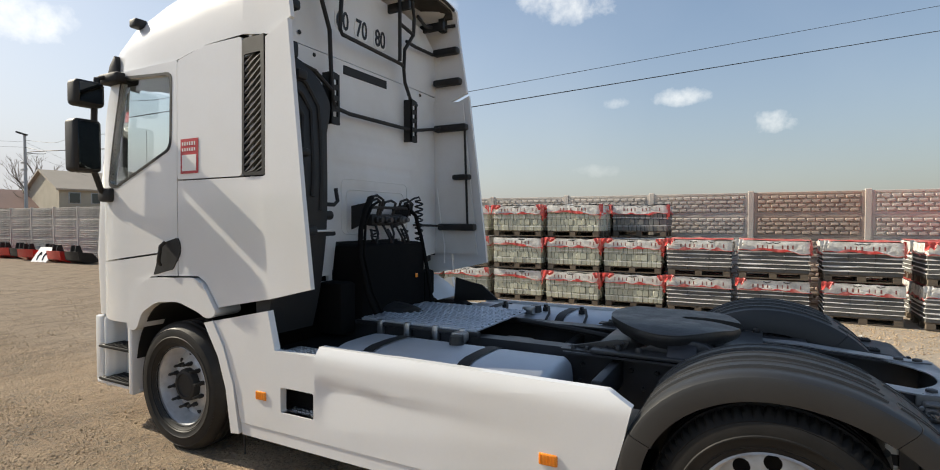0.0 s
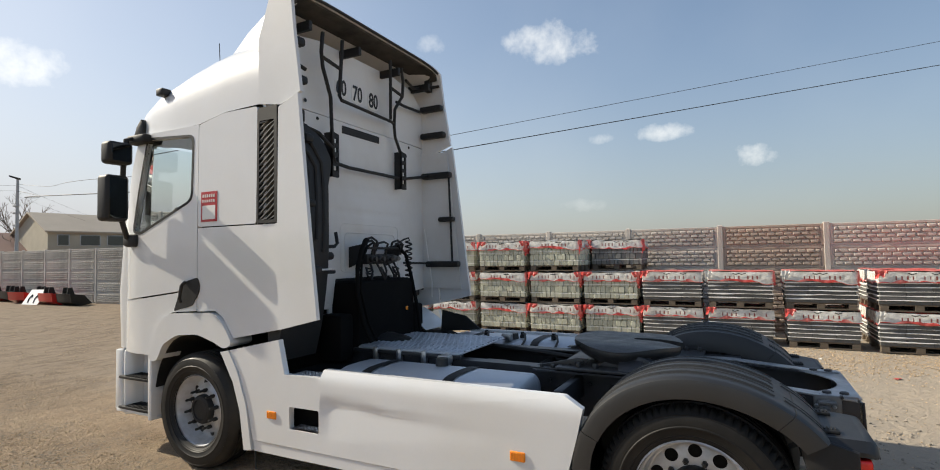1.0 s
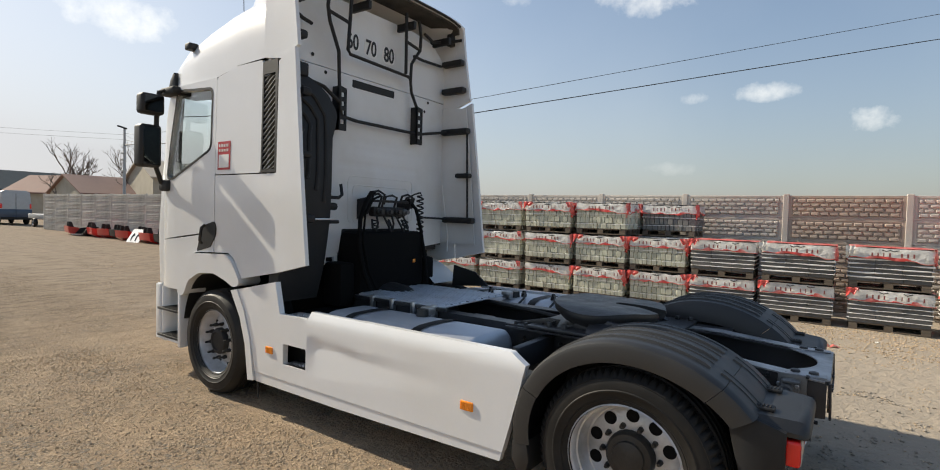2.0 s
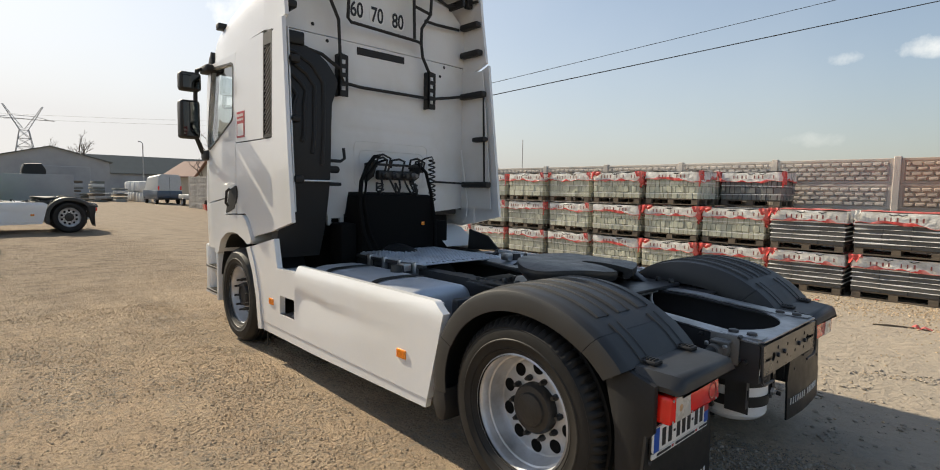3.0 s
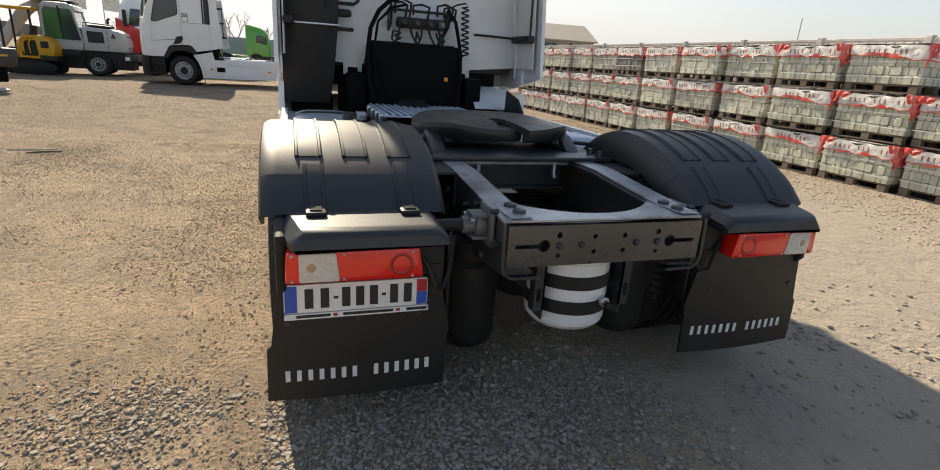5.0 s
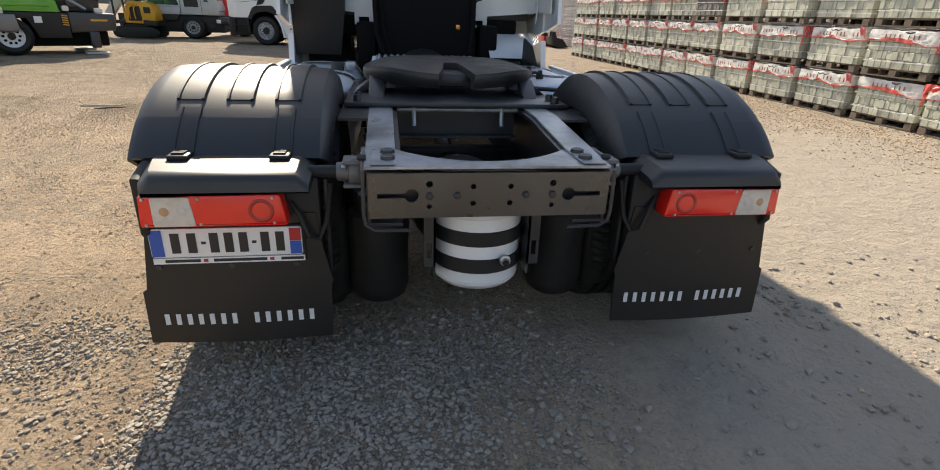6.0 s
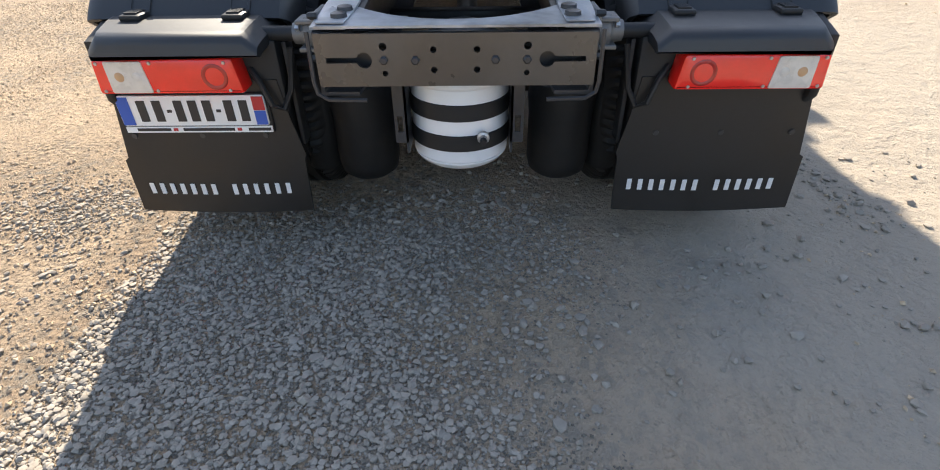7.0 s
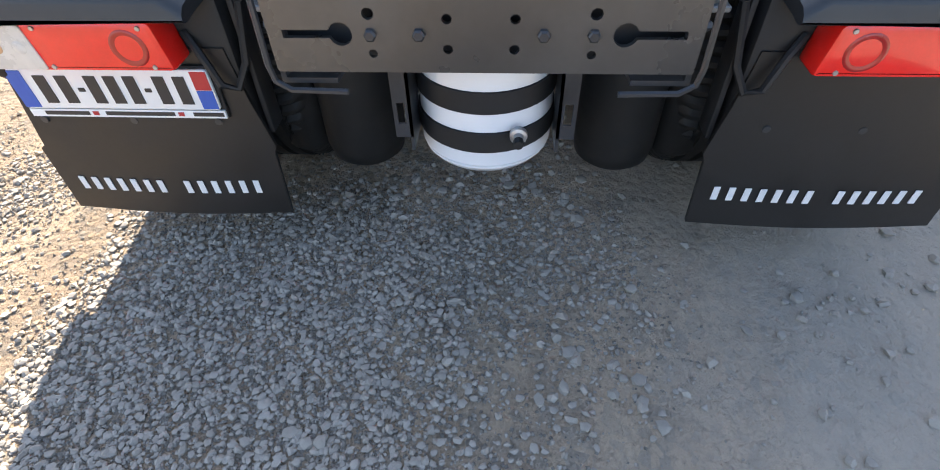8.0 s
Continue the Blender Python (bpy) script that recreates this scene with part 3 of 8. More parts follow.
ROOF = [(-5.13, 0.62, 3.0, 3.06), (-5.08, 0.86, 2.995, 3.15), (-4.95, 1.02, 2.995, 3.30), (-4.75, 1.125, 2.995, 3.43), (-4.5, 1.18, 2.995, 3.54), (-4.1, 1.20, 2.995, 3.67),
        (-3.78, 1.208, 2.997, 3.75), (-3.45, 1.21, 3.058, 3.79), (-3.2, 1.21, 3.065, 3.82), (-2.99, 1.21, 3.07, 3.83)]
bm = loft(B(), [roof_ring(*r) for r in ROOF], False)
part("roof", bm, WHITE, truck)


def spoiler_ring(x, w, z0, z1, t=0.03, n=20):
    outer, inner = [], []
    for i in range(n + 1):
        a = math.pi * i / n
        c, d = math.cos(a), math.sin(a)
        outer.append((x, w * math.copysign(abs(c) ** 0.35, c), z0 + (z1 - z0) * d ** 0.35))
        inner.append((x, (w - t) * math.copysign(abs(c) ** 0.35, c), z0 + (z1 - z0 - t) * d ** 0.35))
    return outer + inner[::-1]


SPOIL = [(-4.3, 0.55, 3.55, 3.66), (-4.05, 0.72, 3.58, 3.73), (-3.8, 0.88, 3.56, 3.80), (-3.4, 1.06, 3.5, 3.90), (-3.05, 1.17, 3.5, 3.99), (-2.92, 1.195, 3.45, 4.01), (-2.69, 1.20, 3.86, 4.02)]
part("roof_spoiler", loft(B(), [spoiler_ring(*r) for r in SPOIL], True, True), WHITE, truck)
part("spoiler_liner", loft(B(), [spoiler_ring(x, 1.13, 3.88, z, 0.02) for x, z in ((-2.985, 3.965), (-2.72, 3.985))], True, True), UNDERSIDE, truck, "dark brownish-grey underside of the roof spoiler")
part("spoiler_lip", tube(B(), [(-2.69, y, 4.0 - 0.02 * abs(y) ** 8) for y in [i * 0.1 - 1.1 for i in range(23)]], 0.014), BLACK, truck)
# stays below the spoiler
for y0 in (-0.95, -0.3, 0.35, 0.95):
    part("spoiler_stay", box(B(), (-3.0, y0 - 0.02, 3.72), (-2.72, y0 + 0.02, 3.80), 0.006), BLACK, truck)
part("roof_antenna", tube(B(), [(-4.1, -0.75, 3.6), (-4.12, -0.75, 3.95)], 0.004, 5), BLACK, truck)

# front: windscreen, grille, bumper, cab floor
def front_ring(z, x, w, r, n=8):
    pts = [(-4.55, -w)]
    for i in range(n + 1):
        a = math.pi / 2 * i / n
        pts.append((x + r - r * math.sin(a), -w + r - r * math.cos(a)))
    for i in range(n + 1):
        a = math.pi / 2 * (1 - i / n)
        pts.append((x + r - r * math.sin(a), w - r + r * math.cos(a)))
    pts.append((-4.55, w))
    return [(px, py, z) for px, py in pts]


part("grille", loft(B(), [front_ring(0.95, -5.17, 1.15, 0.2), front_ring(1.5, -5.18, 1.16, 0.2), front_ring(2.0, -5.14, 1.16, 0.22)], False), WHITE, truck)
part("windscreen", loft(B(), [front_ring(2.0, -5.14, 1.16, 0.22), front_ring(2.5, -5.06, 1.15, 0.22), front_ring(2.99, -4.96, 1.12, 0.22)], False), GLASS, truck).visible_shadow = False
part("bumper", prism(B(), rounded([(-5.2, -1.02), (-4.95, -1.16), (-4.9, -1.1), (-4.9, 1.1), (-4.95, 1.16), (-5.2, 1.02)], 0.08), "z", 0.3, 0.93, 0.03), WHITE, truck)
part("cab_floor", box(B(), (-5.05, -1.1, 1.34), (-2.97, 1.1, 1.44), 0.02), BLACK, truck)
part("dashboard", box(B(), (-5.0, -1.05, 1.45), (-4.62, 1.05, 2.14), 0.06), SEAT, truck)
part("steering_wheel", lathe(B(), [(0.215 + 0.016 * math.cos(a * math.pi / 4), 0.016 * math.sin(a * math.pi / 4)) for a in range(8)], (0, 0, 0), "z", 24, True), BLACK, truck).matrix_basis = pose(-4.5, -0.70, 2.24, 0, 28, 0)
part("driver_seat", box(box(B(), (-4.15, -0.9, 1.45), (-3.6, -0.35, 1.95), 0.08), (-3.75, -0.88, 1.9), (-3.6, -0.37, 2.35), 0.06), SEAT, truck)
part("bulkhead", box(B(), (-3.02, -1.16, 1.44), (-2.985, 1.16, 3.5), 0.01), SEAT, truck)

# rear wall of the cab
WALL_LOW = [(-1.2, 1.42), (-0.66, 1.37), (-0.44, 1.37), (-0.40, 1.60), (0.50, 1.60), (0.54, 1.37), (0.64, 1.37), (1.2, 1.42), (1.2, 3.095), (-1.2, 3.115)]
WALL_TOP = [(-1.195, 3.125), (1.195, 3.105), (1.19, 3.42), (1.12, 3.60), (0.95, 3.74), (0.6, 3.80), (-0.6, 3.80), (-0.95, 3.74), (-1.12, 3.60), (-1.19, 3.42)]


def wall_warp(c):
    # pressed ribs and the gentle crown of the sheet metal
    x = c.x - 0.02 * (abs(c.y) / 1.2) ** 3
    rib = 0.0
    for z0, y0, y1 in ((2.47, -0.45, 0.72), (2.40, -0.3, 0.75), (2.24, -0.5, 0.7), (2.04, -0.45, 0.66), (1.97, -0.30, 0.5), (1.68, -0.62, -0.48)):
        if y0 < c.y < y1:
            rib = max(rib, 0.008 * max(0.0, 1 - abs(c.z - z0) / 0.032))
    return (x - rib, c.y, c.z)


rear_wall = part("rear_wall", sheet(B(), WALL_LOW, [], "x", -2.95, -2.98, 0.03, wall_warp), WHITE_BACK, truck, "white painted sheet-metal rear wall")
part("upper_wall", sheet(B(), WALL_TOP, [], "x", -2.962, -2.99, 0.2), WHITE_BACK, truck)
part("wall_slot", box(B(), (-2.952, -0.30, 3.00), (-2.944, 0.29, 3.075), 0.003, 1), BLACK, rear_wall)
for m_, pts in (("outer", rounded([(-0.33, 1.66), (0.62, 1.66), (0.62, 2.13), (-0.33, 2.13)], 0.07)), ("inner", rounded([(-0.27, 1.66), (0.56, 1.66), (0.56, 2.04), (-0.27, 2.04)], 0.07))):
    part("pressed_bead", tube(B(), [(-2.952, y, z) for y, z in pts + pts[:1]], 0.006, 6, False), WHITE_BACK, rear_wall)
for y, z in ((-0.63, 3.17), (-0.78, 3.3), (0.80, 3.05), (0.86, 3.16), (0.64, 3.03)):
    part("wall_plug", lathe(B(), [(0, 0.004), (0.016, 0.003), (0.018, 0)], (-2.951, y, z - 0.1), "x", 10), BLACK, rear_wall)
for y in (-0.55, 0.58):
    bm = sheet(B(), [(y - 0.09, 1.26), (y + 0.09, 1.26), (y + 0.09, 1.38), (y - 0.09, 1.38)], [[(y - 0.05, 1.285), (y + 0.05, 1.285), (y + 0.05, 1.33), (y - 0.05, 1.33)]], "x", -2.94, -2.97)
    part("wall_foot", bm, WHITE_BACK, rear_wall)

# speed figures
def lettering(text, size, m, mat, parent, name="speed_figure"):
    cu = bpy.data.curves.new(name, "FONT")
    cu.body, cu.size, cu.extrude, cu.align_x, cu.align_y, cu.offset = text, size, 0.0015, "CENTER", "CENTER", 0.004
    tmp = bpy.data.objects.new(name, cu)
    me = bpy.data.meshes.new_from_object(tmp)
    bpy.data.objects.remove(tmp)
    ob = mesh_part(name, me, mat, parent)
    ob.matrix_basis = m
    return ob


for text, y, z in (("60", -0.30, 3.44), ("70", -0.055, 3.435), ("80", 0.205, 3.43)):
    patch = part("figure_sticker", prism(B(), rounded([(y - 0.09, z - 0.085), (y + 0.09, z - 0.085), (y + 0.09, z + 0.085), (y - 0.09, z + 0.085)], 0.06), "x", -2.962, -2.957), PLATE_WHITE, rear_wall, "white speed sticker")
    lettering(text, 0.21, Matrix.Translation((-2.953, y, z)) @ Matrix(((0, 0, 1, 0), (0.72, 0, 0, 0), (0, 1, 0, 0), (0, 0, 0, 1))), INK, rear_wall)

# black grab rails and ladder brackets on the rear wall
RAILS = [
    [(-2.80, -0.72, 3.80), (-2.80, -0.74, 3.62), (-2.82, -0.70, 3.50), (-2.86, -0.555, 3.27), (-2.86, -0.54, 2.95), (-2.845, -0.54, 2.74), (-2.86, -0.50, 2.675), (-2.88, -0.30, 2.66), (-2.88, 0.62, 2.66), (-2.88, 0.9, 2.71), (-2.85, 1.12, 2.75)],
    [(-2.80, -0.46, 3.82), (-2.83, -0.47, 3.30), (-2.84, -0.43, 3.27), (-2.86, 0.40, 3.25), (-2.88, 0.47, 3.24), (-2.88, 0.49, 3.1), (-2.87, 0.57, 2.95)],
    [(-2.80, 0.30, 3.88), (-2.83, 0.34, 3.26)],
    [(-2.80, 0.50, 3.86), (-2.81, 0.55, 3.72), (-2.82, 0.55, 3.56), (-2.86, 0.46, 3.40), (-2.87, 0.46, 3.22)],
    [(-2.80, -0.74, 3.58), (-2.82, -0.46, 3.55)], [(-2.82, 0.32, 3.60), (-2.82, 0.55, 3.56)],
    [(-2.88, 0.52, 3.50), (-2.90, 0.70, 3.50), (-2.92, 1.05, 3.52)], [(-2.82, 0.62, 3.76), (-2.84, 0.8, 3.72), (-2.86, 1.08, 3.80), (-2.70, 1.15, 3.82)],
    [(-2.92, -1.15, 3.58), (-2.88, -0.95, 3.46), (-2.88, -0.85, 3.44)],
]
for pts in RAILS:
    part("grab_rail", tube(B(), pts, 0.017, 8), BLACK, truck, "black tubular grab rail")
for y in (-0.505, 0.605):
    bm = sheet(B(), [(y - 0.05, 2.54), (y + 0.05, 2.54), (y + 0.05, 2.94), (y - 0.05, 2.96)], [[(y - 0.025, 2.6 + 0.085 * k), (y + 0.03, 2.6 + 0.085 * k), (y + 0.03, 2.645 + 0.085 * k), (y - 0.025, 2.645 + 0.085 * k)] for k in range(4)], "x", -2.85, -2.87)
    box(bm, (-2.94, y - 0.05, 2.54), (-2.85, y - 0.035, 2.95))
    part("ladder_bracket", bm, BLACK, truck)
# stays of the right-hand fairing
for s in (-1, 1):
    for x0, x1, z, t in ((-3.0, -2.63, 3.55, 0.035), (-2.98, -2.60, 3.23, 0.035), (-2.97, -2.53, 2.75, 0.035), (-2.72, -2.50, 2.23, 0.028), (-2.90, -2.44, 1.705, 0.035)):
        xm = max(x0, -2.94)
        inner = half((xm + x1) / 2, z) - 0.05
        ys = sorted((s * inner, s * (inner - 0.09)))
        part("fairing_stay", box(B(), (xm, ys[0], z - t), (x1 - 0.02, ys[1], z + t), 0.02), BLACK, truck)
    inner = half(-2.83, 3.8) - 0.05
    ys = sorted((s * inner, s * (inner - 0.08)))
    part("fairing_stay", box(B(), (-2.87, ys[0], 3.76), (-2.80, ys[1], 3.90), 0.01), BLACK, truck)
    part("stay_rod", tube(B(), [(-2.60, s * 1.17, 2.76), (-2.57, s * 1.18, 1.68)], 0.013), BLACK, truck)
part("stay_rod", tube(B(), [(-2.93, 0.70, 1.73), (-2.86, 1.0, 1.72), (-2.8, 1.2, 1.71)], 0.012), BLACK, truck)
part("white_hose", tube(B(), [(-2.90, 1.10, 2.12), (-2.88, 1.14, 1.8), (-2.84, 1.16, 1.5), (-2.84, 1.15, 1.32)], 0.007, 6), PLATE_WHITE, truck)

# snorkel and dark panels in the left rear corner
SNORKEL = [(-1.21, 0.98), (-0.78, 0.98), (-0.74, 1.25), (-0.70, 1.72), (-0.685, 2.2), (-0.665, 2.44), (-0.61, 2.56), (-0.585, 2.65), (-0.60, 2.70), (-0.70, 2.83), (-0.82, 2.92), (-1.0, 2.98), (-1.21, 3.02)]


def snorkel_warp(c):
    bulge = 0.14 * math.sin(min(1.0, max(0.0, (c.z - 0.98) / 2.0)) * math.pi) * (1 - ((c.y + 1.0) / 0.45) ** 2)
    return (c.x + (max(0.0, bulge) if c.x > -2.9 else 0.0), c.y, c.z)


snorkel = part("air_snorkel", sheet(B(), SNORKEL, [], "x", -2.84, -2.94, 0.05, snorkel_warp), BLACK, truck, "ribbed black plastic air intake duct")
for k in range(4):
    d = 0.07 + 0.105 * k
    line = [(-1.18, 2.97 - d), (-1.0 - d * 0.25, 2.93 - d), (-0.83 - d * 0.6, 2.84 - d * 0.9), (-0.70 - d * 0.9, 2.66 - d * 0.5), (-0.70 - d, 2.45 - d * 0.2), (-0.72 - d, 2.1), (-0.74 - d, 1.85 + 0.1 * k)]
    line = [p for p in line if p[0] > -1.2]
    part("duct_rib", tube(B(), [(snorkel_warp(Vector((-2.84, y, z)))[0], y, z) for y, z in line], 0.022, 8), BLACK, snorkel)
part("snorkel_lug", box(B(), (-2.92, -1.13, 2.94), (-2.80, -0.93, 3.06), 0.02), BLACK, truck)
part("snorkel_clamp", box(B(), (-2.80, -1.14, 1.69), (-2.698, -0.70, 1.706), 0.004), ALU, snorkel)
part("snorkel_stay", tube(B(), [(-2.85, -0.9, 2.93), (-2.83, -0.75, 2.90), (-2.84, -0.56, 2.80)], 0.018), BLACK, truck)
part("handrail_end", tube(B(), [(-2.83, -0.85, 1.90), (-2.83, -0.55, 1.90), (-2.83, -0.51, 1.93), (-2.85, -0.51, 2.03)], 0.016), BLACK, truck)
part("snorkel_lug", box(B(), (-2.85, -0.75, 1.78), (-2.80, -0.57, 1.85), 0.03), BLACK, truck)
part("snorkel_lug", box(B(), (-2.85, -0.72, 1.655), (-2.81, -0.55, 1.69), 0.012), BLACK, truck)

# hose bracket with couplings and coiled air lines
rack = part("hose_rack", box(box(B(), (-2.80, -0.20, 1.875), (-2.76, 0.40, 1.90), 0.01), (-2.86, -0.14, 1.73), (-2.78, 0.34, 1.83), 0.02), BLACK, truck)
for y in (-0.20, 0.38):
    part("rack_cheek", prism(B(), [(-2.95, 1.70), (-2.80, 1.76), (-2.74, 1.88), (-2.76, 1.93), (-2.95, 1.90)], "y", y - 0.01, y + 0.01), BLACK, rack)
for i, y in enumerate((-0.08, 0.05, 0.18, 0.30)):
    part("coupling", lathe(B(), [(0, 0), (0.034, 0), (0.034, 0.03), (0.022, 0.04), (0.022, 0.07), (0, 0.07)], (-2.78, y, 1.78), "x", 14), (GREASE, FRAME, GREASE, CAST)[i], rack)
part("hose", tube(B(), [(-2.78, -0.14, 1.97), (-2.74, -0.22, 1.96), (-2.70, -0.33, 1.86), (-2.68, -0.41, 1.70), (-2.66, -0.44, 1.48), (-2.6, -0.43, 1.2), (-2.55, -0.38, 1.03)], 0.021, 10), DEEP, truck)
part("hose", tube(B(), [(-2.78, -0.05, 1.94), (-2.73, -0.20, 1.90), (-2.69, -0.34, 1.76), (-2.67, -0.38, 1.5), (-2.6, -0.36, 1.2), (-2.55, -0.30, 1.03)], 0.012, 8), DEEP, truck)
part("hose", tube(B(), [(-2.78, 0.36, 1.92), (-2.72, 0.43, 1.82), (-2.68, 0.47, 1.60), (-2.62, 0.48, 1.3), (-2.55, 0.44, 1.03)], 0.018, 10), DEEP, truck)
for y0, y1, top in ((-0.20, -0.02, 0.09), (-0.16, -0.06, 0.06), (0.02, 0.16, 0.05), (0.26, 0.40, 0.07), (0.33, 0.43, 0.05)):
    m_ = (y0 + y1) / 2
    part("hose", tube(B(), [(-2.80, y0, 1.86), (-2.76, y0 - 0.01, 1.90 + top * 0.7), (-2.75, m_, 1.90 + top), (-2.76, y1 + 0.01, 1.90 + top * 0.6), (-2.79, y1, 1.82)], 0.012, 8), BLACK, truck)
for y0, dx in ((-0.12, -0.05), (-0.02, 0.06), (0.10, -0.04), (0.16, 0.07), (0.27, 0.03)):
    part("hose", tube(B(), [(-2.76, y0, 1.74), (-2.72, y0 + dx * 0.3, 1.66), (-2.71, y0 + dx, 1.58), (-2.73, y0 + dx * 1.6, 1.62), (-2.76, y0 + dx * 1.2, 1.70)], 0.011, 7), BLACK, truck)
part("coiled_air_line", tube(B(), [(-2.78, 0.36, 1.93), (-2.76, 0.45, 1.98), (-2.75, 0.53, 2.0), (-2.75, 0.56, 1.97)] + coil((-2.75, 0.53, 1.96), (-2.77, 0.56, 1.50), 0.035, 9), 0.009, 6), BLACK, truck)
for y0 in (-0.14, 0.30):
    part("coiled_air_line", tube(B(), coil((-2.76, y0, 1.70), (-2.74, y0 + 0.03, 1.30), 0.032, 8), 0.008, 6), BLACK, truck)

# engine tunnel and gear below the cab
# DEEP paints the shade under the cab onto these parts
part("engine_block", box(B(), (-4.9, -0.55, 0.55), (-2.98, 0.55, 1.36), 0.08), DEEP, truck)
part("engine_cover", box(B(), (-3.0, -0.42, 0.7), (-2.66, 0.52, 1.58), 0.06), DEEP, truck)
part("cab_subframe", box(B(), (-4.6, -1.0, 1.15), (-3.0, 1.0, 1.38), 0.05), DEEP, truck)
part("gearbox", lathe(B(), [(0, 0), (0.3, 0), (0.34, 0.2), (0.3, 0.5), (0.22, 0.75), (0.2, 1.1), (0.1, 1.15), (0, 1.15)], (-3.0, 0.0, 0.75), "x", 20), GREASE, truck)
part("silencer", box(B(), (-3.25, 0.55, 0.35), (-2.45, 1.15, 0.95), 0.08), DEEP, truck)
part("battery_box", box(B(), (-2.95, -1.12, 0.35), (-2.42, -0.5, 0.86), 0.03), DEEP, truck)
for y in (-0.53, 0.65):
    part("cab_mount", box(B(), (-2.95, y - 0.09, 0.88), (-2.7, y + 0.09, 1.29), 0.03), DEEP, truck)
part("marker_lamp", box(B(), (-2.655, 0.32, 1.25), (-2.645, 0.36, 1.29), 0.006), ORANGE, truck, "small orange marker lamp")

# ---- front mudguards, skirts ----
def skirt_dent(x, z):
    """A long scoop behind the step, sharp along its upper edge."""
    u = (x + 2.36) / 1.6
    if not 0 <= u <= 1:
        return 0.0
    top, low = 0.765 - 0.06 * u, 0.44 + 0.20 * u
    if not low < z < top:
        return 0.0
    return 0.024 * (1 - u) * min(1.0, u / 0.05) * min(1.0, (top - z) / 0.035) * min(1.0, (z - low) / (top - low))


SKIRT = [(-3.33, 1.05), (-2.78, 1.165), (-2.715, 0.905), (-2.36, 0.905), (-2.345, 0.965), (-0.50, 0.965), (-0.385, 0.905), (-0.42, 0.75), (-0.525, 0.36), (-3.06, 0.36), (-3.12, 0.62), (-3.22, 0.88)]
HATCH = rounded([(-2.665, 0.495), (-2.37, 0.495), (-2.37, 0.665), (-2.665, 0.665)], 0.015)
STRIP = [(-3.06, 0.355), (-0.53, 0.355), (-0.545, 0.30), (-2.0, 0.275), (-3.05, 0.275)]
MUD_EDGE = [(-3.43, 1.03), (-3.335, 1.05), (-3.225, 0.88), (-3.125, 0.62), (-3.065, 0.28), (-3.15, 0.27), (-3.20, 0.58), (-3.28, 0.80)]


def skirt_panel(name, outline, holes, s, mat, proud, thick, step, parent, dent=None):
    def warp(c):
        t = abs(c.y) - 1.0
        d = dent(c.x, c.z) if dent and t > -thick * 0.5 else 0.0
        # the top edge rolls inwards
        roll = 0.03 * max(0.0, (c.z - 0.86) / 0.1) ** 2 if name == "side_skirt" and c.x > -2.38 else 0.0
        return (c.x, s * (1.255 + proud + t - d - roll), c.z)
    return part(name, sheet(B(), outline, holes, "y", s * 1.0, s * (1.0 - thick), step, warp), mat, parent, "", 28)


